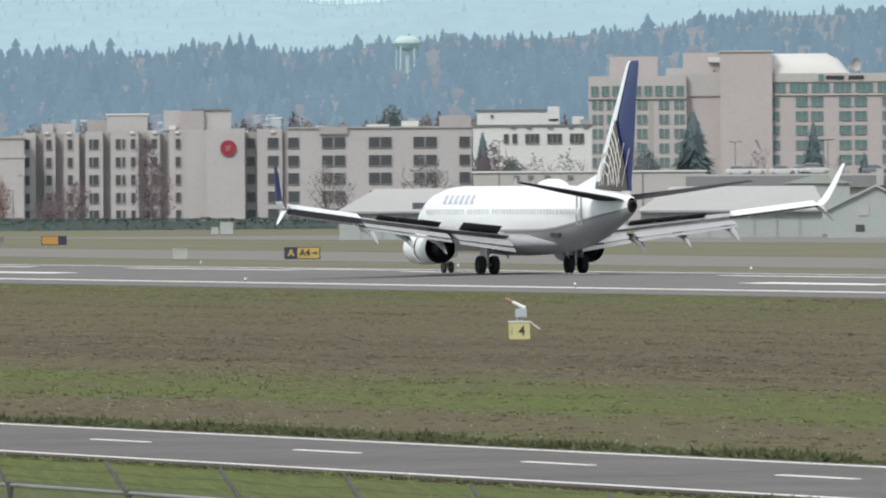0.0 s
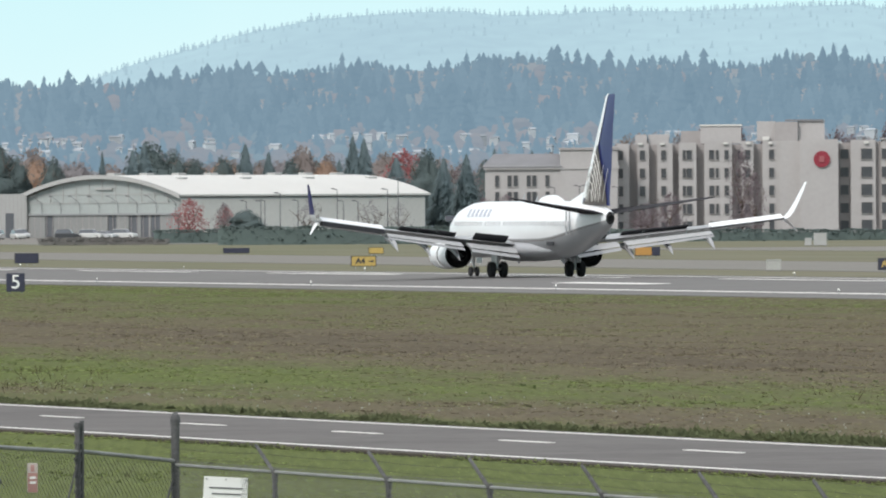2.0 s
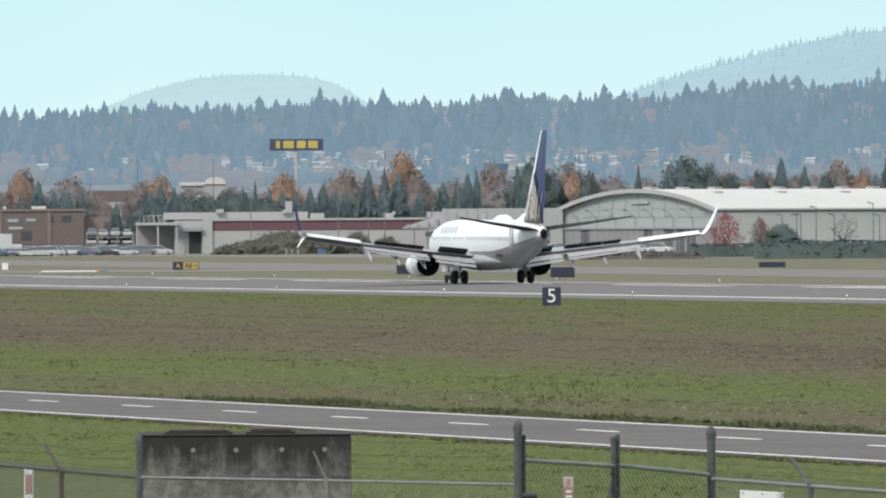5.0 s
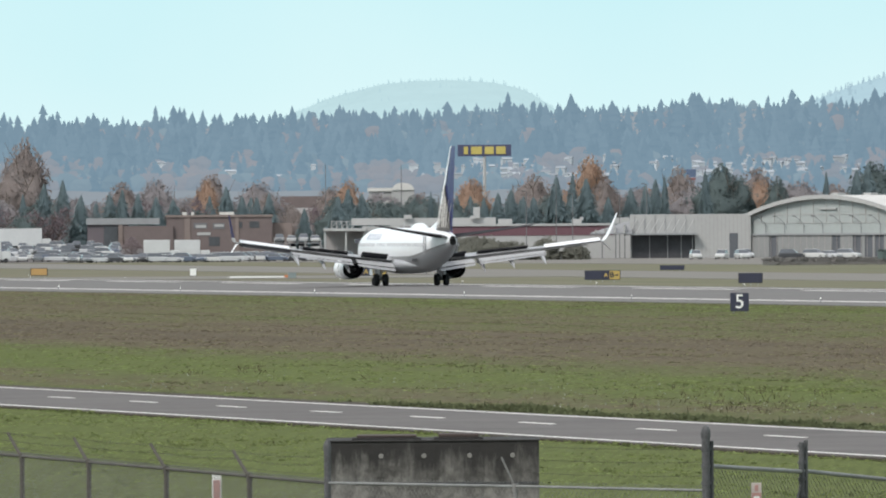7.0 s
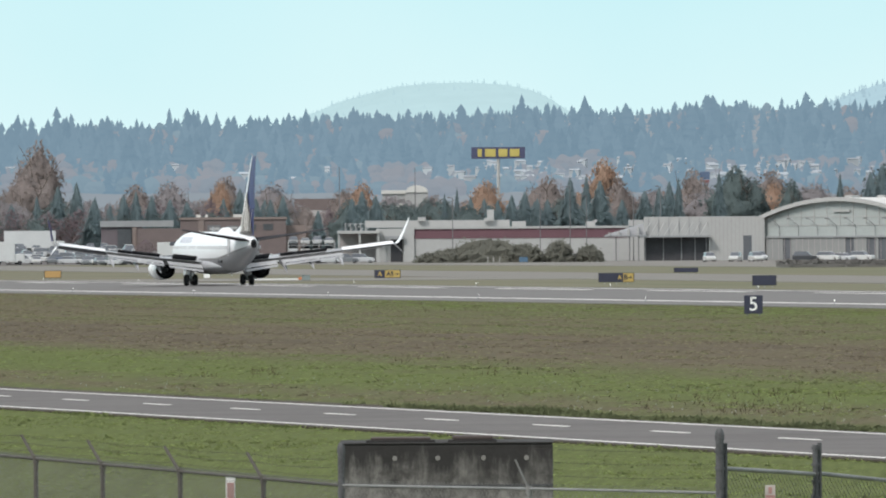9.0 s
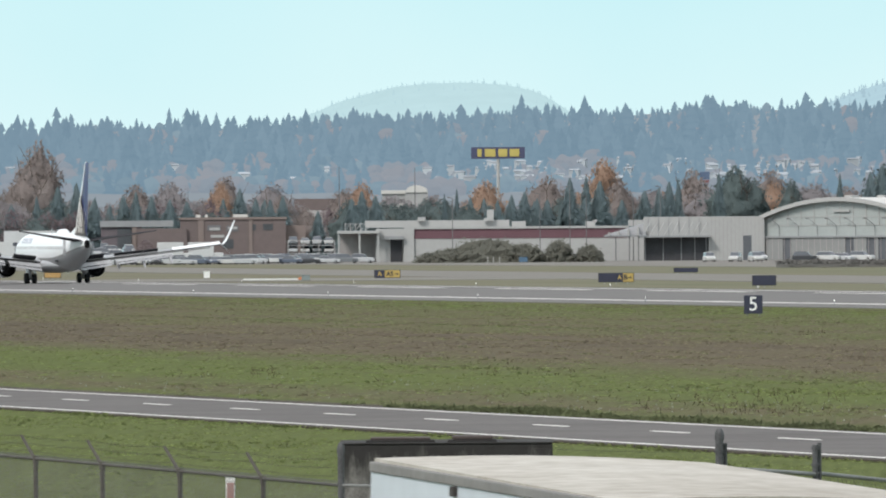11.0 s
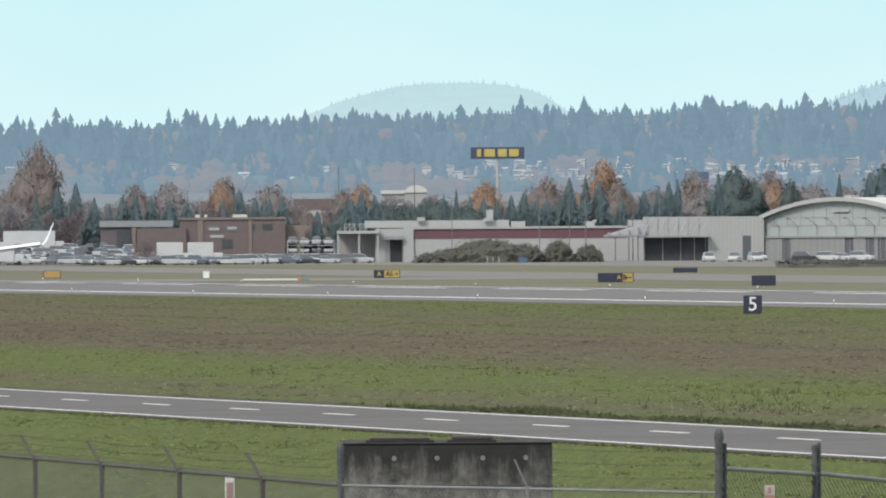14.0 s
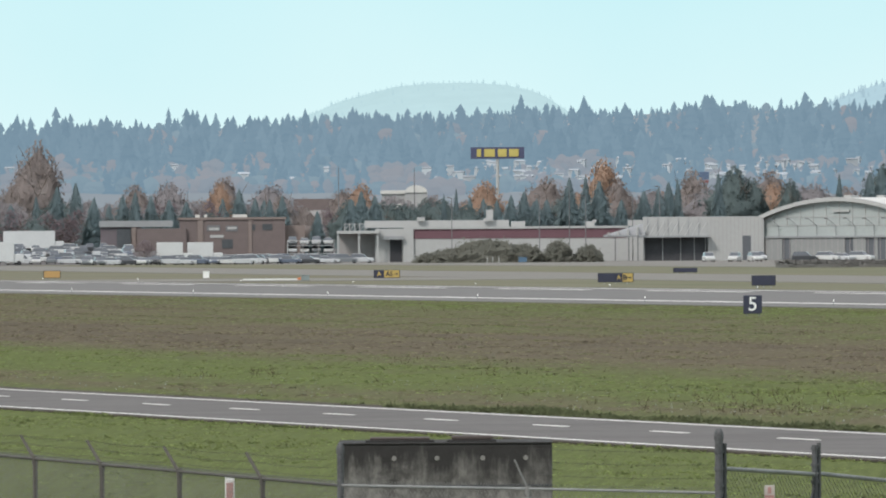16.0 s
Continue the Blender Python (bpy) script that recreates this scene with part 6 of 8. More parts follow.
# shrubs before the long white building
def mound(u0, u1, v, r, tint):
    """A low rounded thicket: a lumpy dome under many small leaf clumps."""
    uc = (u0 + u1) / 2
    x, y = spot(uc, r)
    t = thing("thicket", pose(x, y, 0, 0, 0, facing(uc)), "low rounded olive thicket before the white building", "shrub", "thickets before the white building")
    a, h = (u1 - u0) / 2 * r / LENS, height(uc, v, r)
    verts, faces = [], []
    n, m = 28, 8
    for j in range(m + 1):
        q = math.pi / 2 * j / m
        for k in range(n):
            p = 2 * math.pi * k / n
            d = 1 + .34 * noise.noise(Vector((4 * math.cos(p) + uc, 4 * math.sin(p), 4 * q)))
            verts.append((a * d * math.cos(q) * math.cos(p), 3.0 * d * math.cos(q) * math.sin(p), h * .95 * d * math.sin(q) - .1))
    faces += [(j * n + k, j * n + (k + 1) % n, (j + 1) * n + (k + 1) % n, (j + 1) * n + k) for j in range(m) for k in range(n)]
    mesh_from("core", verts, faces, tint, t)
    verts, faces = [], []
    for _ in range(1500):
        p, q = rng.random() * 6.283, math.asin(rng.random())
        d = 1 + .34 * noise.noise(Vector((4 * math.cos(p) + uc, 4 * math.sin(p), 4 * q))) + rng.uniform(-.06, .12)
        c = (a * d * math.cos(q) * math.cos(p), 3.0 * d * math.cos(q) * math.sin(p), h * .95 * d * math.sin(q))
        s = rng.uniform(.16, .40)
        i = len(verts)
        verts += [tuple(w + rng.uniform(-s, s) for w in c) for _ in range(3)]
        faces.append((i, i + 1, i + 2))
    mesh_from("foliage", verts, faces, tint, t)


# thicket olive greyed and lightened for the haze over it
THICKET = shader("olive_grey_thicket_leaves", (0.128, 0.126, 0.104), 0.95, detail=(0.096, 0.100, 0.088), island=0.2, scale=0.8, spec=0.05, soft=0.85)
for u0, u1, v in ((800, 935, 425), (755, 850, 441), (735, 790, 450), (900, 962, 434), (964, 1014, 428), (1018, 1064, 436)):
    mound(u0, u1, v, 2380, THICKET)
for ob in [*CONIFERS, *sum(BROAD.values(), [])]:
    for c in ob.children_recursive:
        bpy.data.objects.remove(c)
    bpy.data.objects.remove(ob)


# hedge colours raised to include the haze in front
HEDGE = shader("dark_hedge_leaves", (0.094, 0.120, 0.110), 0.9, detail=(0.072, 0.094, 0.092), island=0.25, scale=0.6, spec=0.05, soft=0.6)
HEDGE_BROWN = shader("brown_hedge_leaves", (0.135, 0.128, 0.118), 0.9, detail=(0.100, 0.102, 0.098), island=0.25, scale=0.6, spec=0.05, soft=0.6)


def hedge(u0, u1, v, r, name="hedge", label="long dark green clipped hedge", depth=3.0, mat=None):
    verts, faces = [], []
    u = u0
    while u < u1:
        u += 2.2
        z1 = height(u, v, r) + .25 * noise.noise(Vector((u * .03, 0, 0)))
        for _ in range(16):
            x, y = spot(u + rng.uniform(-2, 2), r + rng.uniform(0, depth))
            z = z1 * (1 - rng.random() ** 2.2)
            s = rng.uniform(.14, .34)
            base = len(verts)
            for k in range(4):
                verts.append((x + rng.uniform(-s, s), y + rng.uniform(-s, s), max(-.1, z + rng.uniform(-s, s) * .7)))
            faces += [(base, base + 1, base + 2), (base, base + 2, base + 3), (base, base + 3, base + 1), (base + 1, base + 3, base + 2)]
    pts = []
    for u in np.linspace(u0, u1, 40):
        z1 = height(u, v, r) - .35
        for d in (.3, depth - .3):
            x, y = spot(u, r + d)
            pts.append(((x, y, 0), (x, y, z1)))
    b = len(verts)
    for a, c in pts:
        verts += [a, c]
    for k in range(39):
        i = b + 4 * k
        faces += [(i, i + 4, i + 5, i + 1), (i + 1, i + 5, i + 7, i + 3), (i + 2, i + 3, i + 7, i + 6)]
    tagged(mesh_from(name, verts, faces, mat or HEDGE), label, "hedge", kind="stuff")


hedge(2230, 2950, 446, 1930)
hedge(1690, 2240, 441, 1885)
hedge(1386, 1580, 461, 2200, mat=HEDGE_BROWN, label="low brown-green hedge before the parked cars")
hedge(1372, 1600, 464, 1930, name="low_hedge", label="low dark brown-green scrub at the edge of the apron", depth=8.0, mat=HEDGE_BROWN)
hedge(1576, 1700, 447, 2000)


# ---- field grass ----
def grass(name, label, spots_, blades, lo, hi, mat, wide=.02, spread=.12):
    """Tufts of blades; a spot may carry its own size as a third number."""
    verts, faces = [], []
    for x, y, *size in spots_:
        z = ground_z(x, y) - .02
        k = size[0] if size else 1.0
        for _ in range(blades):
            a = rng.random() * 6.283
            h = rng.uniform(lo, hi) * k
            bx, by = x + rng.gauss(0, spread), y + rng.gauss(0, spread * 2)
            dx, dy = wide * math.cos(a), wide * math.sin(a)
            lx, ly = rng.gauss(0, .4) * h, rng.gauss(0, .4) * h
            i = len(verts)
            verts += [(bx - dx, by - dy, z), (bx + dx, by + dy, z), (bx + lx, by + ly, z + h)]
            faces.append((i, i + 1, i + 2))
    tagged(mesh_from(name, verts, faces, mat), label, "grass", kind="stuff")


VERGE = shader("verge_grass", (0.092, 0.104, 0.052), 0.95, detail=(0.068, 0.076, 0.042), island=0.4, scale=0.5, spec=0.05, soft=1.0)
WEED = shader("dark_weed_stalks", (0.115, 0.092, 0.058), 0.95, detail=(0.055, 0.052, 0.032), island=0.7, scale=0.4, spec=0.05)
WEED_LEAF = shader("dark_weed_leaves", (0.085, 0.108, 0.045), 0.95, detail=(0.066, 0.082, 0.038), island=0.4, scale=0.5, spec=0.05, soft=1.0)
def turf(name, label, spots_, mat, n=4):
    """Low ragged tufts, each one joined fan of blades: (x, y, height, half width)."""
    verts, faces = [], []
    for x, y, h, w in spots_:
        z = ground_z(x, y) - .01
        a = rng.gauss(0, .5)
        ca, sa = math.cos(a), math.sin(a)
        i = len(verts)
        verts.append((x, y, z))
        for k in range(n):
            f = (k + rng.uniform(.15, .85)) / n * 2 - 1
            d = f * w
            verts += [(x + d * ca, y + d * sa * 2, z), (x + (d + rng.gauss(0, .3) * w) * ca, y + d * sa * 2 + rng.gauss(0, .1), z + h * rng.uniform(.45, 1.0) * (1 - .45 * abs(f)))]
            faces.append((i, i + 1 + 2 * k, i + 2 + 2 * k))
            if k:
                faces.append((i + 2 * k, i + 2 * k - 1, i + 1 + 2 * k))
    tagged(mesh_from(name, verts, faces, mat), label, "grass", kind="stuff")


edge = []
y = 150.0
while y < 560:
    y += rng.expovariate(1.0) * (0.8 if y < 326 else 4.0)
    big = max(0, noise.noise(Vector((y * .09, 0, 5)))) + rng.random() ** 3
    n_tuft = int((9 if y < 326 else 1) + 36 * big * (1 if y < 326 else .15))
    size = .35 + .75 * min(1, big)
    wide_ = rng.uniform(.15, .6)
    for _ in range(n_tuft):
        edge.append((68.5 + .0015 * (y - 300) + abs(rng.gauss(0, .45)), y + rng.gauss(0, wide_ * 1.6), size * rng.uniform(.6, 1.1)))
turf("verge_tussocks", "uneven olive green grass tussocks along the road edge", [(x + abs(rng.gauss(0, .3)), y, .29 * k * rng.uniform(.5, 1.1), rng.uniform(.16, .42)) for x, y, k in edge for _ in (0, 1)], VERGE, 9)


field = []
while len(field) < 64000:
    x = math.sqrt(rng.uniform(69.4 ** 2, 216 ** 2))
    y = x / math.tan(radians(rng.uniform(9.6, 20.2)))
    lump = noise.noise(Vector((x * .20, y * .045, 1))) + .5 * noise.noise(Vector((x * .6, y * .15, 7)))
    if rng.random() < .55 + .6 * lump:
        r = math.hypot(x, y)
        field.append((x, y, rng.uniform(.015, .050) * (1 + 1.0 * max(0, lump)) * (1 + r / 1500), rng.uniform(.05, .15) * (1 + r / 700)))
turf("field_grass", "short mixed green and brown airfield grass", field, GRASS_TUFT)
near = [(rng.uniform(44, 58.8), rng.uniform(165, 380)) for _ in range(4000)]
grass("lawn_grass", "short bright green grass between fence and road", near, 3, .01, .035, GRASS_TUFT, .05)
lawn = []
for _ in range(26000):
    x, y = rng.uniform(33, 59.3), rng.uniform(118, 430)
    k = max(0, .45 + 1.2 * noise.noise(Vector((x * .35, y * .08, 2))))
    if x < 30 + y * .12 and k > .1:
        lawn.append((x, y, rng.uniform(.025, .065) * (.5 + k), rng.uniform(.05, .17)))
turf("lawn_tufts", "low uneven green tufts in the lawn", lawn, GRASS_TUFT)
turf("road_edge_tufts", "ragged grass growing over the gravel road edge", [(59.56 + .0015 * (y - 300) - abs(rng.gauss(0, .14)), y, rng.uniform(.04, .12) * (.5 + max(0, .5 + noise.noise(Vector((y * .11, 4, 8))))), rng.uniform(.08, .24)) for y in (rng.uniform(110, 470) for _ in range(2600))], GRASS_TUFT)


def field_at(u, v):
    """A place in the field on the sight line (u, v)."""
    r = 400.0
    for _ in range(6):
        r = (EYE - ground_z(*spot(u, r))) * LENS / (v - 414 + .006475 * (u - 784))
    return spot(u, r)


weeds = []
for u0, u1, v0, v1, count, k0, k1 in ((660, 1090, 543, 553, 34, .7, 1.6), (1405, 1455, 588, 595, 16, .8, 1.5), (1210, 1420, 690, 736, 90, .3, 1.1), (440, 500, 655, 668, 22, .5, 1.1), (300, 380, 655, 670, 18, .4, .9), (690, 740, 634, 645, 10, .6, 1.2),
                                      (830, 1010, 650, 664, 26, .4, 1.0), (1000, 1500, 700, 735, 50, .4, 1.2), (2350, 2900, 640, 760, 50, .3, .9), (1500, 2300, 560, 720, 60, .3, .9), (2100, 2330, 580, 600, 14, .6, 1.3)):
    for _ in range(count):
        weeds.append((*field_at(rng.uniform(u0, u1), rng.uniform(v0, v1)), rng.uniform(k0, k1)))
for _ in range(110):
    y = rng.uniform(200, 900)
    weeds.append((rng.uniform(72, 72 + (y - 100) * .2), y, rng.uniform(.5, 1)))
grass("weed_stalks", "scattered dark dry weed stalks in the field", weeds, 3, .08, .28, WEED, .014, .06)
SEED = shader("pale_seed_heads", (0.50, 0.50, 0.46), 0.9, vary=0.2)
verts, faces = [], []
for _ in range(420):
    y = rng.uniform(165, 420)
    x = rng.uniform(70, 71 + (y - 120) * .06)
    z, i, q = ground_z(x, y) + rng.uniform(.04, .12), len(verts), rng.uniform(.012, .022)
    verts += [(x - q, y, z), (x + q, y, z), (x, y, z + 2 * q), (x, y - q, z + q)]
    faces += [(i, i + 1, i + 3), (i + 1, i + 2, i + 3), (i + 2, i, i + 3), (i, i + 2, i + 1)]
tagged(mesh_from("seed_heads", verts, faces, SEED), "scattered tiny pale seed heads in the grass", "seed heads", kind="stuff")
clumps = []
for cx, cy in ((193, 1010), (194, 930), (196, 1080), (120, 560), (95, 430), (88, 380), (84, 330), (100, 330), (130, 420), (86, 392), (92, 412), (84, 372), (90, 360), (98, 450), (101, 470), (83, 300), (88, 318)):
    clumps += [(cx + rng.gauss(0, .7), cy + rng.gauss(0, 4), rng.uniform(.3, 1.0)) for _ in range(6)]
grass("weed_clumps", "dark green leafy weed clumps in the field", clumps, 4, .03, .12, WEED_LEAF, .07)
# a darker line of taller grass along an old mower track
TRACK = ((158.3, 846.0), (155.5, 640.0))
track = []
for k in range(900):
    f = rng.random()
    xa, ya = TRACK[0][0] + (TRACK[1][0] - TRACK[0][0]) * f, TRACK[0][1] + (TRACK[1][1] - TRACK[0][1]) * f
    if noise.noise(Vector((f * 26, 3, 0))) > -.15:
        track.append((xa + rng.gauss(0, .12), ya + rng.gauss(0, .8), rng.uniform(.4, 1)))
grass("mower_track_grass", "line of darker taller grass along a mower track", track, 3, .03, .10, WEED_LEAF, .07)


# ---- fence, signs, lights, vehicles ----
def letters(text, size, mat, parent, loc, name="lettering", rot=(90, 0, 0), bold=0.0):
    """Built-in lettering as a flat raised mesh, centred on loc."""
    c = bpy.data.curves.new("text", "FONT")
    c.body, c.size, c.align_x, c.align_y, c.extrude, c.offset = text, size, "CENTER", "CENTER", .01, bold
    tmp = new("text", c)
    me = bpy.data.meshes.new_from_object(tmp.evaluated_get(bpy.context.evaluated_depsgraph_get()))
    bpy.data.objects.remove(tmp)
    bpy.data.curves.remove(c)
    me.materials.clear()
    me.materials.append(mat)
    ob = new(name, me)
    ob.parent = parent
    ob.matrix_basis = pose(*loc, *rot)
    return ob


SIGN_NAVY = shader("dark_navy_sign", (0.030, 0.032, 0.056), 0.5, vary=0.15, scale=2)
SIGN_YELLOW = shader("yellow_sign_face", (0.44, 0.315, 0.095), 0.6, vary=0.1, scale=2)
SIGN_CREAM = shader("pale_yellow_box", (0.50, 0.46, 0.22), 0.6, vary=0.12, scale=3)
SIGN_WHITE = shader("white_sign_face", (0.78, 0.78, 0.76), 0.5, vary=0.05, scale=2)
SIGN_FADED = shader("faded_beige_sign_face", (0.46, 0.41, 0.38), 0.6, vary=0.1, scale=3)
SIGN_RED = shader("faded_red_face", (0.37, 0.20, 0.18), 0.6, vary=0.2, scale=3)
LAMP_ON = shader("lit_runway_lamp", (0.9, 0.9, 0.85), 0.3, glow=(0.9, 0.9, 0.85))
FENCE_STEEL = shader("weathered_fence_steel", (0.082, 0.082, 0.084), 0.65, 0.1, vary=0.55, scale=7)
FENCE_PALE = shader("pale_galvanised_rail", (0.225, 0.228, 0.222), 0.6, 0.15, vary=0.3, scale=8)
FENCE_DULL = shader("dull_galvanised_arm", (0.17, 0.168, 0.16), 0.65, 0.1, vary=0.3, scale=8)
FENCE_OLD = shader("brown_weathered_fence_steel", (0.078, 0.071, 0.062), 0.75, 0.05, vary=0.3, scale=6)
BARB_WIRE = shader("dark_rusty_barbed_wire", (0.055, 0.05, 0.045), 0.8, 0.1, vary=0.3, scale=3)
FENCE_WIRE = shader("dull_fence_wire", (0.145, 0.145, 0.136), 0.7, 0.1, vary=0.2, scale=3)


def stained_concrete(top):
    """Weathered cast concrete with dark streaks running down."""
    m = shader("stained_concrete", (0.175, 0.165, 0.153), 0.95, vary=0.6, scale=2.2, bump=0.4)
    n, l = m.node_tree.nodes, m.node_tree.links
    b = n["Principled BSDF"]
    src = b.inputs["Base Color"].links[0].from_socket
    tc, mp, st = n.new("ShaderNodeTexCoord"), n.new("ShaderNodeMapping"), n.new("ShaderNodeTexNoise")
    mp.inputs["Scale"].default_value = (2.2, 2.2, 0.45)
    st.inputs["Scale"].default_value, st.inputs["Detail"].default_value, st.inputs["Roughness"].default_value = 1.3, 8, 0.68
    l.new(tc.outputs["Object"], mp.inputs[0])
    l.new(mp.outputs[0], st.inputs["Vector"])
    mr = n.new("ShaderNodeMapRange")
    mr.inputs["From Min"].default_value, mr.inputs["From Max"].default_value = 0.36, 0.60
    # soot washed down from the roof edge
    sz, down = n.new("ShaderNodeSeparateXYZ"), n.new("ShaderNodeMath")
    l.new(tc.outputs["Object"], sz.inputs[0])
    down.operation = "MULTIPLY_ADD"
    down.inputs[1].default_value = -0.42
    l.new(sz.outputs[2], down.inputs[0])
    sumd = n.new("ShaderNodeMath")
    sumd.operation = "ADD"
    sumd.inputs[1].default_value = 0.42 * top - 0.195
    l.new(down.outputs[0], sumd.inputs[0])
    l.new(st.outputs[0], down.inputs[2])
    l.new(sumd.outputs[0], mr.inputs["Value"])
    mix = n.new("ShaderNodeMix")
    mix.data_type = "RGBA"
    mix.inputs[6].default_value = (0.030, 0.028, 0.027, 1)
    l.new(src, mix.inputs[7])
    l.new(mr.outputs[0], mix.inputs[0])
    # black lichen blotches
    bl, blr, blm = n.new("ShaderNodeTexNoise"), n.new("ShaderNodeMapRange"), n.new("ShaderNodeMix")
    bl.inputs["Scale"].default_value, bl.inputs["Detail"].default_value, bl.inputs["Roughness"].default_value = 2.1, 9, 0.78
    l.new(tc.outputs["Object"], bl.inputs["Vector"])
    blr.inputs["From Min"].default_value, blr.inputs["From Max"].default_value = 0.48, 0.60
    blr.inputs["To Max"].default_value = 0.60
    l.new(bl.outputs[0], blr.inputs["Value"])
    blm.data_type = "RGBA"
    blm.inputs[7].default_value = (0.022, 0.020, 0.019, 1)
    l.new(blr.outputs[0], blm.inputs[0])
    l.new(mix.outputs[2], blm.inputs[6])
    l.new(blm.outputs[2], b.inputs["Base Color"])
    return m


CONC = stained_concrete(2.49)


def vault():
    r = 175.0
    u0, u1 = 598, 975
    uc = (u0 + u1) / 2
    x, y = spot(uc, r)
    g = ground_z(x, y)
    t = thing("concrete_vault", pose(x, y, g, 0, 0, facing(uc)), "stained grey concrete vault with two steel lids on the grass", "vault")
    w = (u1 - u0) * r / LENS
    h = height(uc, 786, r) - g
    bm = boxes((-w / 2, w / 2, 0, 2.6, -.2, h), bevel=.03)
    part("body", bm, CONC, t, "stained concrete body")
    part("roof_slab", boxes((-w / 2 - .01, w / 2 + .01, -.015, 2.62, h, h + .02), bevel=.008), CONC, t)
    for a, b, d in ((652, 758, .085), (797, 868, .10)):
        xa, xb = (a - uc) * r / LENS, (b - uc) * r / LENS
        part("lid_rim", boxes((xa - .06, xb + .06, .25, 1.25, h + .015, h + .05), bevel=.01), CONC, t)
        part("lid", boxes((xa, xb, .3, 1.2, h + .05, h + d), bevel=.02), shader("rusty_dark_steel", (.06, .045, .04), .8, vary=.3, scale=4), t, "rusty dark steel lid")
    for a in (695, 771, 852, 928):
        xa = (a - uc) * r / LENS
        bm = bmesh.new()
        loft(bm, [[(xa + q * math.cos(k * .524), yy, h - .19 + q * math.sin(k * .524)) for k in range(12)] for q, yy in ((.036, .01), (.032, -.012))])
        part("form_tie_plug", bm, shader("pale_grout", (.20, .19, .178), .9), t)
    part("seam", boxes((-w / 2 + .4, w / 2, -.012, .02, h - .575, h - .55)), P_DARK, t)


def strand(bm, a, b, r=.006, sides=4):
    rod(bm, a, b, r, sides=sides, caps=False)


def chain_link(name, a, b, top_a, top_b, parent, pitch=.058):
    """Woven wire between two posts: two families of slanting wires, from the ground to the rail."""
    bm = bmesh.new()
    A, B = Vector(a), Vector(b)
    n = (B - A).length
    d = (B - A) / n
    side = Vector((d.y, -d.x, 0)) * .006
    H = 1.72
    step = pitch * 1.35
    k = -int(H / step) - 1
    while k * step < n:
        for s in (1, -1):
            # a wire climbing one way or the other, cut to the bay
            p0, p1 = k * step, k * step + H
            q0, q1 = max(0.0, p0), min(n, p1)
            if q1 - q0 > .03:
                h0, h1 = q0 - p0, q1 - p0
                if s < 0:
                    q0, q1 = n - q0, n - q1
                za, zb = (top_a + (top_b - top_a) * q / n - H for q in (q0, q1))
                c0, c1 = A + d * q0, A + d * q1
                strand(bm, (c0.x + side.x * s, c0.y + side.y * s, za + h0), (c1.x + side.x * s, c1.y + side.y * s, zb + h1), .0019, 3)
        k += 1
    return tagged(part(name, bm, FENCE_WIRE, parent), kind="stuff")


def post_thing(x, y, top, r, parent, cap=False, arm=None, steel=None, thick=.022):
    g = ground_z(x, y) - .1
    p = part("post", rods(((x, y, g), (x, y, top), r), sides=12), steel or FENCE_STEEL, parent)
    if cap:
        bm = bmesh.new()
        loft(bm, [[(x + q * math.cos(k * .5236), y + q * math.sin(k * .5236), top + z) for k in range(12)] for q, z in ((r * 1.15, -.05), (r * 1.18, .0), (r * 1.05, .03), (r * .7, .06), (r * .15, .075))])
        part("cap", bm, steel or FENCE_STEEL, p)
    if arm:
        bm = rods(((x, y, top - .02), (x + arm[0], y + arm[1], top + arm[2]), thick, thick * .8), sides=6)
        rod(bm, (x, y, top - .06), (x, y, top + .03), r * 1.25, sides=10)
        part("barb_arm", bm, steel or FENCE_STEEL, p)
    return p


def barbed(bm, a, b):
    a, b = Vector(a), Vector(b)
    n = max(1, int((b - a).length / .13))
    sag = lambda f: Vector((0, 0, -.02 * 4 * f * (1 - f)))
    for k in range(n):
        p, q = a.lerp(b, k / n) + sag(k / n), a.lerp(b, (k + 1) / n) + sag((k + 1) / n)
        strand(bm, p, q, .0016, 3)
        strand(bm, p + Vector((0, 0, -.018)), p + Vector((.012, .01, .018)), .0014, 3)


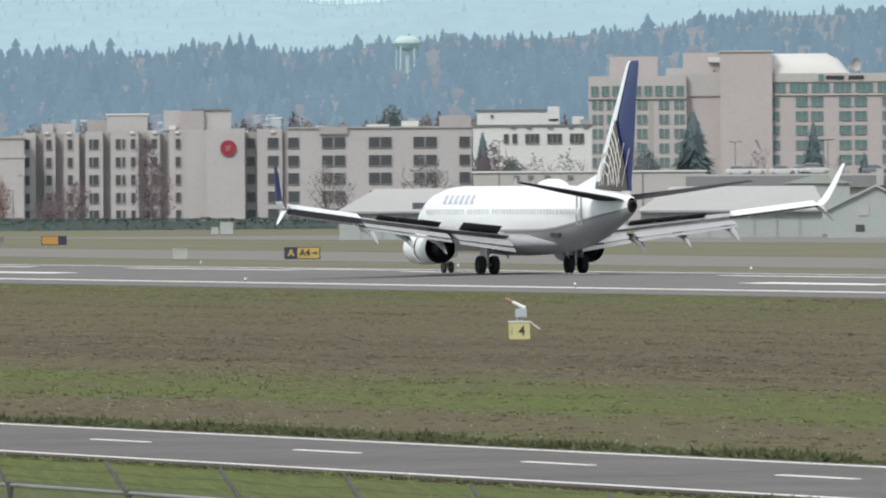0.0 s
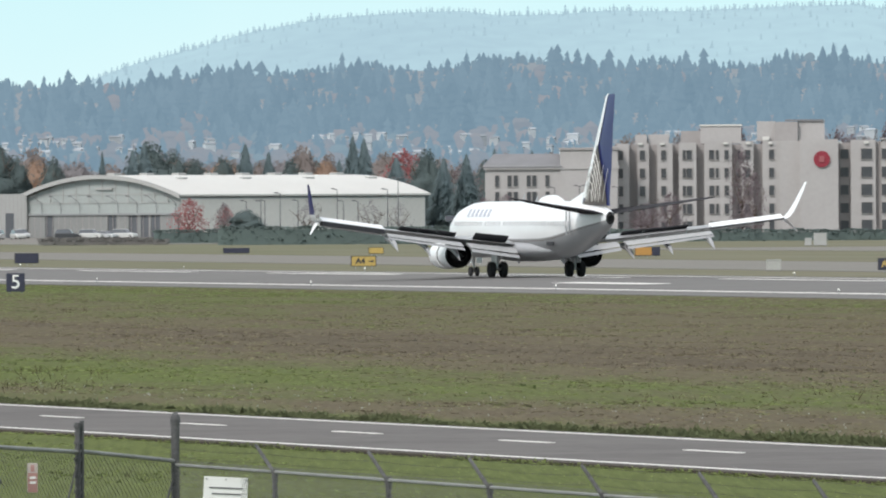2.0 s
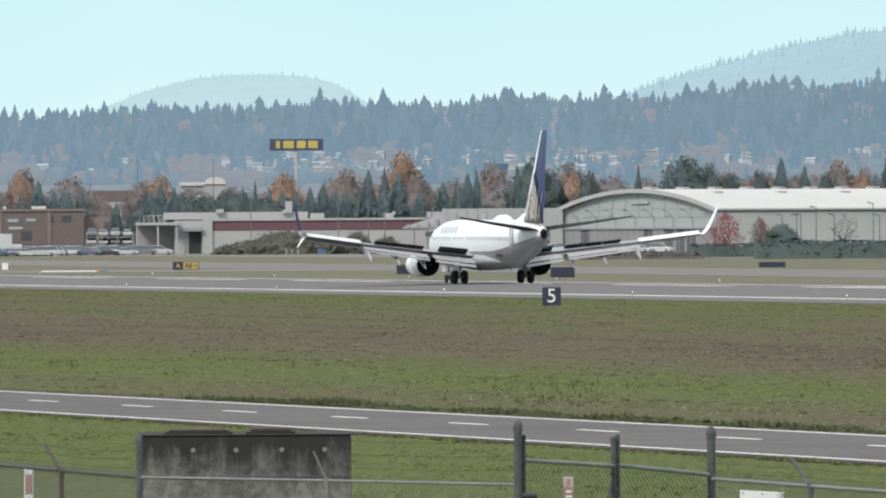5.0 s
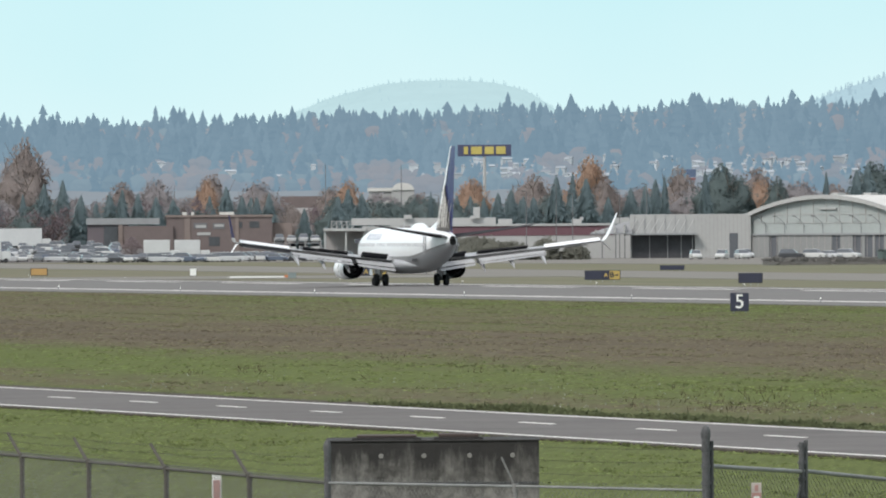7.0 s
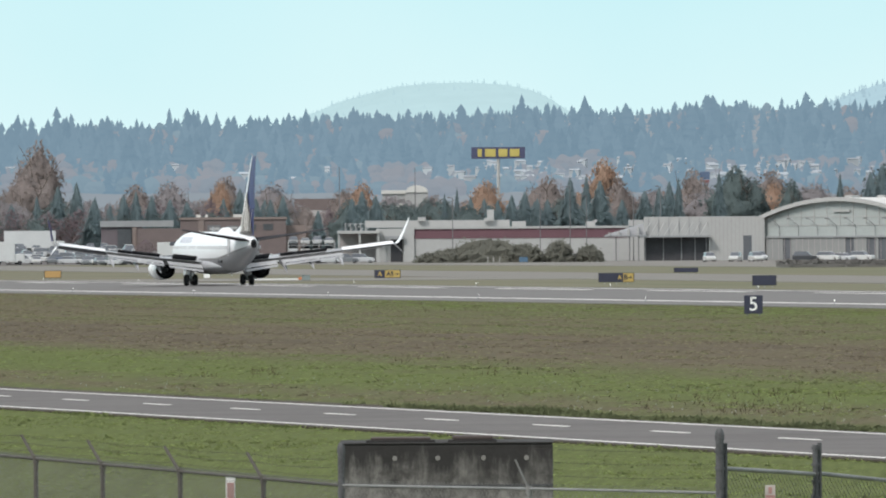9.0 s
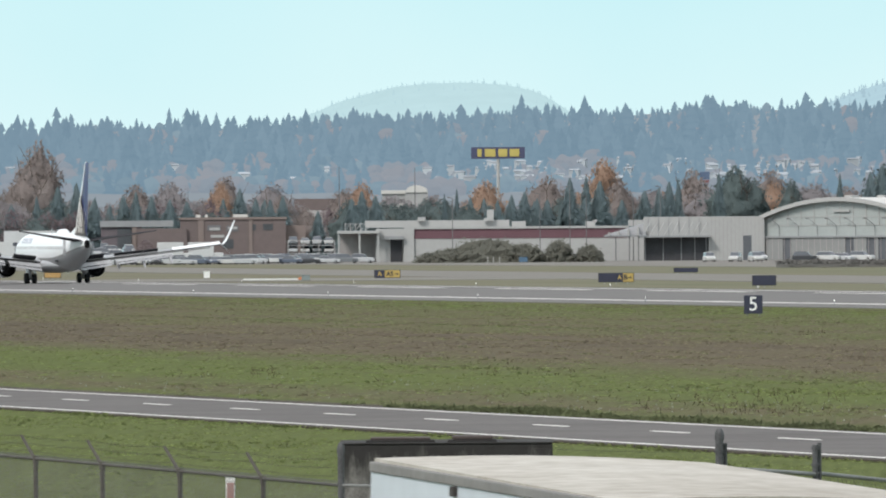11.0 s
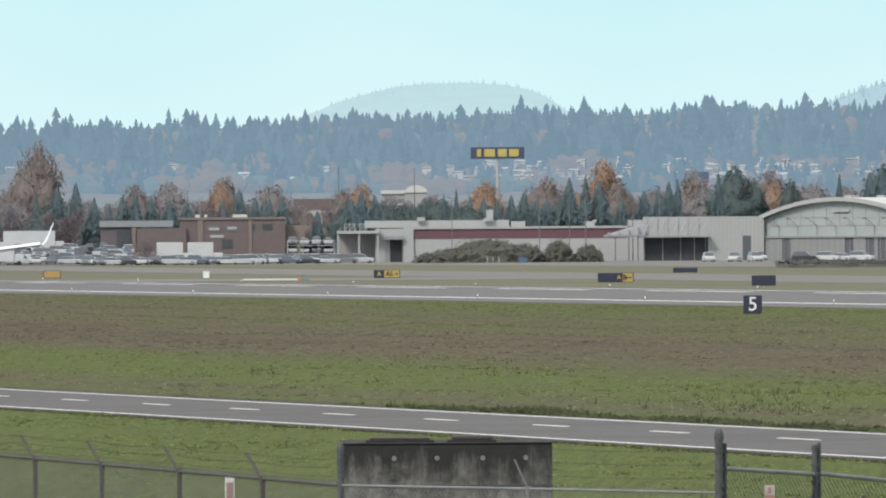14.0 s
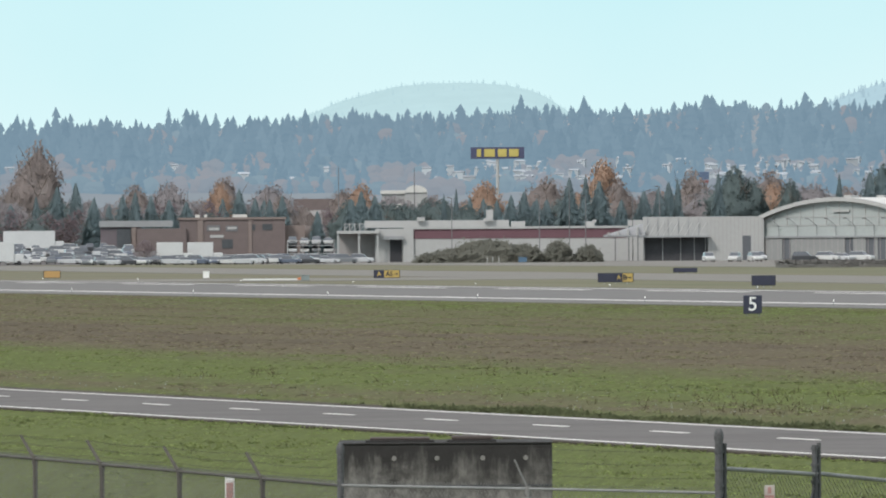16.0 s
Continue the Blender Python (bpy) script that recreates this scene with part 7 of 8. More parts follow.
def fence():
    f = thing("chain_link_fence", pose(0, 0, 0), "galvanised chain-link fence with barbed wire on slanting arms", "fence")
    left = [(27.4 / math.tan(radians(12.0153) + (u - 784) / LENS)) for u in (-200, -70, 60, 178, 315, 462, 600)]
    L = [(27.4, y, 2.69) for y in left]
    M = [L[-1], (28.7, 130.7, 2.70), (30.0, 127.5, 2.70)]
    R = [(32.7, y, 2.68) for y in (130.4, 126.3, 121.9, 118.2, 114.3, 110.5, 107.0, 103.4, 100.0, 96.5)]
    ARM = (-.11, .34, .27)
    for row, inner in ((L, True), (M, False), (R, True)):
        for k, (x, y, z) in enumerate(row):
            first, last = k == 0, k == len(row) - 1
            if row is M and (first or last):
                continue
            if row is L and last:
                post_thing(x, y, 3.07, .037, f, True)
            elif row is R and first:
                post_thing(x, y, 3.15, .046, f, True)
            elif row is M:
                post_thing(x, y, z, .026, f, arm=(-.14, .02, .30), steel=FENCE_DULL, thick=.014)
            else:
                post_thing(x, y, z, .029, f, arm=ARM, steel=FENCE_OLD if row is L else None)
        for a, b in zip(row, row[1:]):
            part("top_rail", rods((a, b, .014 if row is M else .018), sides=7), FENCE_OLD if row is L else FENCE_PALE, f)
            chain_link("chain_link_panel", (a[0], a[1], 0), (b[0], b[1], 0), a[2], b[2], f)
            bm = bmesh.new()
            n = int((Vector(a) - Vector(b)).length / .058)
            for k in range(n):
                p = Vector(a).lerp(Vector(b), (k + .5) / n)
                strand(bm, p, p + Vector((.01, 0, .05)), .0022, 3)
                strand(bm, p + Vector((0, .02, 0)), p + Vector((-.01, .02, .05)), .0022, 3)
            tagged(part("wire_selvage", bm, FENCE_WIRE, f), kind="stuff")
            for q in (.35, .68, 1.0):
                bm = bmesh.new()
                if row is M and a is M[0]:
                    bm.free()
                    continue
                if row is M:
                    barbed(bm, (a[0], a[1], a[2] + .42 * q), (b[0], b[1], b[2] + .42 * q))
                else:
                    barbed(bm, (a[0] + ARM[0] * q, a[1] + ARM[1] * q, a[2] + ARM[2] * q), (b[0] + ARM[0] * q, b[1] + ARM[1] * q, b[2] + ARM[2] * q))
                part("barbed_wire", bm, BARB_WIRE, f)
    # gate between two stout posts
    g = thing("fence_gate", pose(0, 0, 0), "chain-link gate leaf between stout steel posts", "gate")
    A, B, C = (29.965, 127.5), (31.345, 129.1), (32.7, 130.4)
    post_thing(*A, 3.285, .042, g, True)
    post_thing(A[0] + .068, A[1] + .05, 3.20, .024, g)
    post_thing(*B, 3.15, .030, g)
    post_thing(B[0] + .052, B[1] + .03, 3.17, .022, g)
    for k in range(6):
        z = 3.1 - .17 * k
        part("hinge_band", rods(((A[0] - .02, A[1], z), (A[0] + .2, A[1] + .06, z), .03), sides=8) if k in (3, 5) else rods(((A[0], A[1], z), (A[0], A[1], z + .03), .052), sides=10), FENCE_STEEL, g)
        part("hinge_band", rods(((B[0], B[1], z), (B[0], B[1], z + .03), .042), sides=10), FENCE_STEEL, g)
    for a, za, b, zb in ((A, 2.95, B, 2.85), (B, 2.86, C, 2.72)):
        part("top_rail", rods(((a[0], a[1], za), (b[0], b[1], zb), .022), sides=8), FENCE_PALE, g)
        part("brace", rods(((b[0], b[1], zb - .1), (a[0] + .5 * (b[0] - a[0]), a[1] + .5 * (b[1] - a[1]), .95), .012), sides=6), FENCE_STEEL, g)
        chain_link("chain_link_panel", (a[0], a[1], 0), (b[0], b[1], 0), za, zb, g)
    # notices hung on the wire
    for u, v, w, h, lab, red in ((1699, 883, .45, .36, "white notice board with dark lines of text on the fence", 0), (1357, 858, .105, .30, "small narrow red and white notice on the gate", 1)):
        r = 132.0
        a = radians(12.0153) + (u - 784) / LENS
        xx, yy = math.sin(a) * r - .05, math.cos(a) * r - .25
        z = height(u, v, r)
        n = thing("notice_board" if not red else "gate_notice", pose(xx, yy, z, 0, 3 if not red else 0, facing(u, 8)), lab, "notice")
        part("plate", boxes((-w / 2, w / 2, -.01, .01, -h, 0), bevel=.004), SIGN_FADED if red else SIGN_WHITE, n)
        if red:
            part("red_band", boxes((-w / 2 + .005, w / 2 - .005, -.016, -.008, -h + .005, -.10)), SIGN_RED, n)
            part("symbol_bar", boxes((-.018, .018, -.016, -.008, -.085, -.02)), SIGN_RED, n)
            for k in range(2):
                part("text_bar", boxes((-.03, .03, -.02, -.014, -.16 - .05 * k, -.135 - .05 * k)), SIGN_WHITE, n)
        else:
            for k, (p, q) in enumerate(((-.17, .17), (-.14, .16), (-.17, .10))):
                part("text_bar", boxes((p, q, -.016, -.008, -.118 - .06 * k, -.103 - .06 * k)), POLE, n)
            for p, q in ((-.2, -.025), (.2, -.025), (0, -.025)):
                part("bolt", rods(((p, -.02, q), (p, 0, q), .008), sides=6), P_DARK, n)
    # marker post behind the fence
    x, y = spot(404, 150)
    g0 = ground_z(x, y)
    m = thing("marker_post", pose(x, y, g0, 0, 0, facing(404)), "narrow white and faded red marker post in the grass", "marker")
    z = height(404, 842, 150) - g0
    part("post", boxes((-.055, .055, -.02, .02, 0, z), bevel=.01), SIGN_WHITE, m)
    part("red_panel", boxes((-.04, .04, -.03, -.015, z - .3, z - .08)), SIGN_RED, m)


def five_sign():
    x, y = 193.6, 814.0
    t = thing("distance_sign", pose(x, y, ground_z(x, y), 0, 0, -13.4), "square dark navy runway distance sign with a white 5", "sign")
    part("box", boxes((-.6, .6, -.15, .15, .12, 1.3), bevel=.02), SIGN_NAVY, t)
    letters("5", 1.28, SIGN_WHITE, t, (0, -.165, .71), "numeral", bold=.004)
    for a in (-.4, .4):
        part("leg", rods(((a, 0, 0), (a, 0, .15), .04), sides=8), PIPE, t)
    for k in range(5):
        part("lamp_clip", boxes((-.45 + .2 * k, -.40 + .2 * k, -.1, 0, 1.3, 1.34)), POLE, t)


def four_box():
    x, y = 140.5, 427.0
    g = ground_z(x, y)
    t = thing("equipment_box", pose(x, y, g, 0, 0, -17.5), "pale yellow equipment box numbered 4 with a tilted tube lamp", "equipment box")
    part("box", boxes((-.36, .36, -.25, .25, 0, .60), bevel=.015), SIGN_CREAM, t)
    part("box_lid", boxes((-.39, .39, -.28, .28, .60, .635), bevel=.01), SIGN_WHITE, t)
    letters("4", .46, P_DARK, t, (.08, -.262, .29), "numeral", bold=.006)
    part("text_bar", boxes((-.28, -.25, -.262, -.25, .16, .44)), POLE, t)
    part("side_panel", boxes((.38, .82, -.02, .02, -.02, .02), bevel=.006, ), SIGN_WHITE, t).matrix_basis = pose(.05, -.1, .86, 0, 38, 0)
    part("stand", rods(((-.06, 0, .63), (-.06, 0, .78), .05), ((.08, 0, .63), (.08, 0, .78), .04), sides=8), PIPE, t)
    part("lamp_body", boxes((-.14, .26, -.14, .14, .76, 1.06), bevel=.04), shader("pale_blue_grey_metal", (.36, .40, .42), .5), t)
    tube = part("tube", rods(((.2, 0, 1.08), (-.25, -.05, 1.30), .07, .06), sides=12), SIGN_WHITE, t)
    part("red_tip", rods(((-.25, -.05, 1.30), (-.46, -.07, 1.42), .062, .055), sides=12), SIGN_RED, tube)


def taxi_sign(x, y, parts, h=.75, turn=0.0, label="", z0=.25):
    """A low airfield sign: panels of (width, material, text, text material)."""
    a = math.degrees(math.atan2(x, y))
    t = thing("taxiway_sign", pose(x, y, 0, 0, 0, -a + turn), label, "sign", "airfield signs")
    w = sum(p[0] for p in parts)
    cx = -w / 2
    part("housing", boxes((-w / 2 - .06, w / 2 + .06, .0, .28, z0 - .06, z0 + h + .06), bevel=.02), P_DARK, t)
    for pw, mat, text, tm in parts:
        part("panel", boxes((cx + .02, cx + pw - .02, -.03, .02, z0, z0 + h), bevel=.005), mat, t)
        if text:
            letters(text.replace(">", ""), min(h * .86, pw * .8), tm, t, (cx + pw / 2 - (.28 if ">" in text else 0), -.04, z0 + h / 2), bold=.025)
            if ">" in text:
                ax = cx + pw - .35
                part("arrow", boxes((ax - .28, ax, -.05, -.035, z0 + h * .45, z0 + h * .55)), tm, t)
                bm = bmesh.new()
                loft(bm, [[(ax, yy, z0 + h * .32), (ax + .22, yy, z0 + h * .5), (ax, yy, z0 + h * .68)] for yy in (-.05, -.035)])
                part("arrow_head", bm, tm, t)
        cx += pw
    for k in range(3):
        lx = -w / 2 + w * (k + .5) / 3
        part("leg", rods(((lx, .14, 0), (lx, .14, z0), .04), sides=6), PIPE, t)


def ground_box(x, y, w, d, h, mat, label, name="equipment_cabinet"):
    a = math.degrees(math.atan2(x, y))
    t = thing(name, pose(x, y, 0, 0, 0, -a), label, "cabinet")
    part("body", boxes((-w / 2, w / 2, -d / 2, d / 2, .05, h), bevel=.04), mat, t)
    part("lid", boxes((-w / 2 - .04, w / 2 + .04, -d / 2 - .04, d / 2 + .04, h, h + .06), bevel=.02), mat, t)
    part("plinth", boxes((-w / 2 - .1, w / 2 + .1, -d / 2 - .1, d / 2 + .1, -.05, .06)), CONCRETE_PALE, t)
    return t


def runway_lights():
    t = thing("runway_light", pose(0, 0, -300), "small lit runway edge light on a short stem", "runway light", "runway edge lights")
    part("stem", rods(((0, 0, -.05), (0, 0, .3), .03), sides=6), PIPE, t)
    bm = bmesh.new()
    loft(bm, [[(q * math.cos(k * .628), q * math.sin(k * .628), z) for k in range(10)] for q, z in ((.025, .3), (.036, .32), (.034, .37), (.016, .385))])
    part("lens", bm, LAMP_ON, t)
    ring = [(222.6, 1032.6 + 60.96 * k) for k in range(-7, 16)] + [(274.6, 1274.6 + 60.96 * k) for k in range(-11, 12)]
    for x, y in ring:
        copy_thing(t, pose(x, y, 0))
    for c in list(t.children_recursive):
        bpy.data.objects.remove(c)
    bpy.data.objects.remove(t)


POLE_PALE = shader("pale_grey_cabinet", (0.36, 0.36, 0.34), 0.7, vary=0.15, scale=2)
VAN_WHITE = shader("dusty_white_van_paint", (0.52, 0.53, 0.53), 0.5, vary=0.08, scale=1)
CAR_PAINT = {}
CAR_GLASS = shader("grey_car_glass", (0.10, 0.11, 0.125), 0.15, vary=0.2, spec=0.6)


def car(u, r, colour, turn=0.0, tall=False, base=0.0):
    """A parked car with body, glass and wheels; its nose looks along -y before turning."""
    if colour not in CAR_PAINT:
        CAR_PAINT[colour] = shader("car_paint", {"white": (.52, .52, .51), "black": (.045, .045, .05), "silver": (.45, .46, .47), "red": (.17, .07, .07), "blue": (.10, .12, .16), "grey": (.16, .17, .18)}[colour], .3, vary=.04, spec=.5)
    x, y = spot(u, r)
    t = thing("parked_car", pose(x, y, base, 0, 0, facing(u, turn)), "parked %s %s on the apron" % (colour, "utility vehicle" if tall else "saloon car"), "car", "parked cars")
    h, hb = (1.75, 1.05) if tall else (1.45, .92)
    bm = bmesh.new()
    loft(bm, [[(-w, yy, zl), (w, yy, zl), (w * 1.0, yy, zh - .12), (w * .9, yy, zh), (-w * .9, yy, zh), (-w, yy, zh - .12)] for yy, w, zl, zh in
              ((-2.3, .72, .40, .70), (-2.15, .86, .28, hb - .14), (-1.0, .92, .25, hb), (1.4, .92, .25, hb), (2.15, .88, .28, hb - .02), (2.3, .78, .40, hb - .12))])
    part("body", bm, CAR_PAINT[colour], t)
    back = 2.1 if tall else 1.5
    bm = bmesh.new()
    loft(bm, [[(-.84, -1.05, hb - .02), (.84, -1.05, hb - .02), (.84, back + .1, hb - .02), (-.84, back + .1, hb - .02)], [(-.68, -.35, h - .06), (.68, -.35, h - .06), (.68, back - .25, h - .06), (-.68, back - .25, h - .06)]])
    part("glass", bm, CAR_GLASS, t)
    part("roof", boxes((-.66, .66, -.3, back - .28, h - .08, h), bevel=.03), CAR_PAINT[colour], t)
    for sx in (-1, 1):
        for yy in (-1.45, 1.4):
            wheel(t, sx * .80, yy, .33, .22)
        part("headlight", boxes((sx * .62 - .18, sx * .62 + .18, -2.28, -2.12, .62, .78), bevel=.02), SIGN_WHITE, t)
    return t


def van(u, r, v0, length=6.0, turn=90.0, base=0.0):
    x, y = spot(u, r)
    h = height(u, v0, r) - base
    t = thing("white_van", pose(x, y, base, 0, 0, facing(u, turn)), "parked white box van beside the brick building", "van", "parked vans")
    part("body", boxes((-1.15, 1.15, -length / 2 + 1.8, length / 2, .7, h), bevel=.06), VAN_WHITE, t)
    part("cab", boxes((-1.0, 1.0, -length / 2, -length / 2 + 1.8, .5, min(h, 2.1)), bevel=.15), VAN_WHITE, t)
    part("windscreen", boxes((-.85, .85, -length / 2 - .03, -length / 2 + .1, 1.25, 1.85)), GLASS_DARK, t)
    for sx in (-1, 1):
        for yy in (-length / 2 + .9, length / 2 - 1.2):
            wheel(t, sx * .95, yy, .42, .26)


def lorry():
    """A box lorry; its origin is on the road under the middle of the rear doors, its nose along +y."""
    t = thing("box_lorry", pose(20.6, 94, 0), "white box lorry with a dirty pale roof and roll-up rear door", "lorry")
    W, L, H, F = 2.5, 8.0, 3.6, 1.05
    header_m = shader("brown_grime_header", (.130, .112, .100), .8, detail=(.070, .058, .052), scale=2.5)
    side = shader("bluish_white_box_side", (.52, .56, .60), .45, vary=.08, scale=.8)
    rear = shader("dull_beige_door", (.205, .19, .18), .6, vary=.10, scale=1.2)
    dirt = shader("dirty_pale_roof", (.56, .54, .49), .8, detail=(.27, .235, .19), scale=1.3)
    door_m = shader("pale_dusty_door", (.235, .223, .21), .6, vary=.10, scale=1.2)
    frame_m = shader("grimy_grey_frame", (.20, .19, .18), .6, vary=.25, scale=3)
    grime = shader("dark_grime", (.045, .04, .036), .8, vary=.4, scale=4)
    for s in (-1, 1):
        part("side_panel", boxes((s * W / 2 - .025, s * W / 2 + .025, .06, L, F, H - .07), bevel=.01), side, t)
        part("top_rail", boxes((s * W / 2 - .04, s * W / 2 + .035, .02, L, H - .085, H - .01), bevel=.012), frame_m, t)
        part("rear_post", boxes((s * W / 2 - (.15 if s > 0 else -.0), s * W / 2 + (.0 if s > 0 else .15), -.03, .10, F, H - .03), bevel=.012), rear, t)
        bm = bmesh.new()
        a = s * (W / 2 - .12)
        loft(bm, [[(a, yy, H - .22), (a - s * .22, yy, H - .22), (a, yy, H - .44)] for yy in (-.045, -.02)])
        part("corner_gusset", bm, rear, t)
        for k in range(7):
            part("rivet", rods(((s * (W / 2 + .03), .5 + k, H - .07), (s * (W / 2 + .045), .5 + k, H - .07), .012), sides=6), frame_m, t)
        part("marker_lamp", boxes((s * (W / 2 + .02), s * (W / 2 + .06), L * .62, L * .62 + .12, H - .16, H - .09)), grime, t)
    bm = bmesh.new()
    n = 12
    loft(bm, [[(-W / 2 + W * k / n, y, H + .015 * y / L + .035 * math.sin(math.pi * k / n)) for k in range(n + 1)] + [(W / 2, y, H - .03), (-W / 2, y, H - .03)] for y in (0, L * .33, L * .66, L)])
    part("roof", bm, dirt, t, "dirty pale sheet roof")
    part("header", boxes((-W / 2 + .02, W / 2 - .02, -.04, .06, H - .22, H - .04), bevel=.01), header_m, t)
    part("header_grime", boxes((-W / 2 + .9, W / 2 - .5, -.044, -.03, H - .12, H - .06)), grime, t, "dark soot band over the door")
    part("header_lip", boxes((-W / 2, W / 2, -.06, .02, H - .05, H - .015), bevel=.008), grime, t)
    for k in range(11):
        z1 = H - .215 - k * .21
        part("door_slat", boxes((-W / 2 + .15, W / 2 - .15, -.005, .04, z1 - .2075, z1), bevel=.006), door_m, t)
        for xx in (-.42, .36):
            for d in (.05, .11, .16):
                part("rivet", rods(((xx, -.014, z1 - d), (xx, 0, z1 - d), .010), sides=6), frame_m, t)
    part("front_wall", boxes((-W / 2, W / 2, L - .05, L, F, H - .03)), side, t)
    part("floor", boxes((-W / 2, W / 2, 0, L, F - .15, F)), frame_m, t)
    part("bumper", boxes((-W / 2, W / 2, -.12, .02, .5, .68), bevel=.02), frame_m, t)
    for s in (-1, 1):
        part("chassis_rail", boxes((s * .45 - .06, s * .45 + .06, .1, L + 2.0, .68, F - .15)), P_DARK, t)
        part("tail_lamp", boxes((s * 1.0 - .12, s * 1.0 + .12, -.06, 0, .78, .9)), SIGN_RED, t)
        wheel(t, s * .95, 1.5, .48, .5)
        wheel(t, s * 1.0, L + 1.2, .48, .28)
    bm = bmesh.new()
    loft(bm, [[(-w, y, .55), (w, y, .55), (w, y, z), (-w, y, z)] for y, w, z in ((L + .1, 1.1, 2.35), (L + 1.0, 1.1, 2.35), (L + 1.7, 1.05, 1.55), (L + 2.4, 1.0, 1.35))])
    part("cab", bm, SIGN_WHITE, t)
    part("windscreen", boxes((-.95, .95, L + 1.2, L + 1.34, 1.6, 2.2)), GLASS_DARK, t)
    return t


vault()
fence()
five_sign()
four_box()
A_ = (.95, SIGN_NAVY, "A", SIGN_YELLOW)
taxi_sign(300.6, 967.6, [A_, (1.75, SIGN_YELLOW, "A4>", P_DARK)], .82, label="black and yellow taxiway sign reading A and A4")
taxi_sign(291.3, 1093.8, [(2.1, SIGN_YELLOW, "A4>", P_DARK)], .8, label="yellow taxiway sign reading A4")
taxi_sign(311, 1493, [(1.15, SIGN_NAVY, "A", SIGN_YELLOW), (1.8, SIGN_YELLOW, "A5>", P_DARK)], .82, label="black and yellow taxiway sign reading A and A5")
taxi_sign(297.8, 1313.4, [(1.8, SIGN_NAVY, "", None), (.7, SIGN_NAVY, "A", SIGN_YELLOW), (1.1, SIGN_YELLOW, "B>", P_DARK)], .86, label="black and yellow taxiway sign reading A and B")
taxi_sign(288.4, 1208, [(2.2, SIGN_NAVY, "", None)], .86, label="dark blank back of a taxiway sign")
taxi_sign(286.2, 1576.2, [(2.0, shader("faded_amber_face", (.42, .26, .10), .6), "", None)], .8, label="plain amber taxiway sign far down the runway")
taxi_sign(370.6, 1278.6, [(1.7, shader("faded_orange_face", (.42, .22, .06), .6), "", None), (.8, SIGN_NAVY, "", None)], .8, label="faded orange and dark taxiway sign")
taxi_sign(370.6, 1386.2, [(1.6, SIGN_YELLOW, "", None)], .62, label="small yellow taxiway sign in the grass")
taxi_sign(367, 1434.4, [(2.9, SIGN_NAVY, "", None)], .5, label="long low dark taxiway sign back")
taxi_sign(376, 1618, [(3.0, SIGN_NAVY, "", None)], .5, label="long low dark taxiway sign back")
ground_box(302.5, 1007, 1.2, .9, .85, POLE_PALE, "pale grey equipment cabinet beside the taxiway")
ground_box(305.7, 1577, .75, .6, .85, SIGN_WHITE, "small white equipment cabinet in the grass")
ground_box(297.6, 1475, .95, .6, .6, shader("green_grey_box", (.20, .24, .24), .6), "green-grey equipment box in the grass")
ground_box(398, 1395, .9, .7, .6, POLE, "dark grey equipment box beyond the taxiway")
for u, v in ((2734, 468), (2755, 472)):
    x, y = spot(u, 1690)
    ground_box(x, y, .9 if u < 2740 else 1.7, .8, height(u, 461 if u < 2740 else 452, 1690), OFFWHITE, "white cabinet before the hedge", "white_cabinet")
# low orange and white barrier
x, y = 299.5, 1490.0
b = thing("barrier", pose(x, y, 0, 0, 0, -11.4), "low white barrier with an orange end in the grass", "barrier")
part("beam", boxes((-6.2, .2, -.14, .14, .05, .20), bevel=.03), SIGN_WHITE, b)
part("orange_end", boxes((.2, 1.0, -.16, .16, .05, .34), bevel=.04), shader("orange_plastic", (.5, .17, .07), .6), b)
runway_lights()
for u, c, turn, tall in ((1254, "white", 8, True), (1300, "white", -10, True), (1336, "white", 15, True), (1424, "black", 84, True), (1466, "white", 62, True), (1492, "silver", 48, False), (1524, "white", 66, True), (1343, "silver", 20, True)):
    car(u, 2330 if u != 1343 else 2400, c, turn, tall)
cols = ("white", "silver", "grey", "black", "white", "grey", "blue", "silver")
u_, r_ = 3760, 2090
z_ = height(u_, 367, r_)
x, y = spot(u_, r_)
t = thing("raised_car_park", pose(x, y, 0, 0, 0, facing(u_)), "raised concrete car park before the tall hotel", "car park")
part("deck", boxes((-20, 20, -6, 12, 0, z_ - .25)), BEIGE_SHADE, t)
part("kerb", boxes((-20.2, 20.2, -6.2, -5.8, z_ - .25, z_ + .1)), OFFWHITE, t)
part("surface", boxes((-20, 20, -5.8, 12, z_ - .25, z_)), ROAD_TAR, t)
for u, c, turn, tall in ((3664, "white", 90, False), (3688, "white", 85, False), (3740, "white", 92, False), (3772, "silver", 20, False), (3800, "white", 90, True), (3905, "grey", 90, False)):
    car(u, r_, c, turn, tall, z_)
for k in range(30):
    car(420 + k * 6.3 + rng.uniform(-2, 2), 2395 + (k % 5) * 26, rng.choice(cols), rng.choice((0, 8, 85, 92, 180)), rng.random() < .5)
for k in range(34):
    car(150 + k * 8.5 + rng.uniform(-3, 3), 2372 + (k % 3) * 14, rng.choice(cols), rng.choice((0, 8, 85, 92, 180)), rng.random() < .4)


def lot_z(r):
    """Level of the rising car park at range r."""
    return 2.3 * min(1, max(0, (r - 2425) / 120))


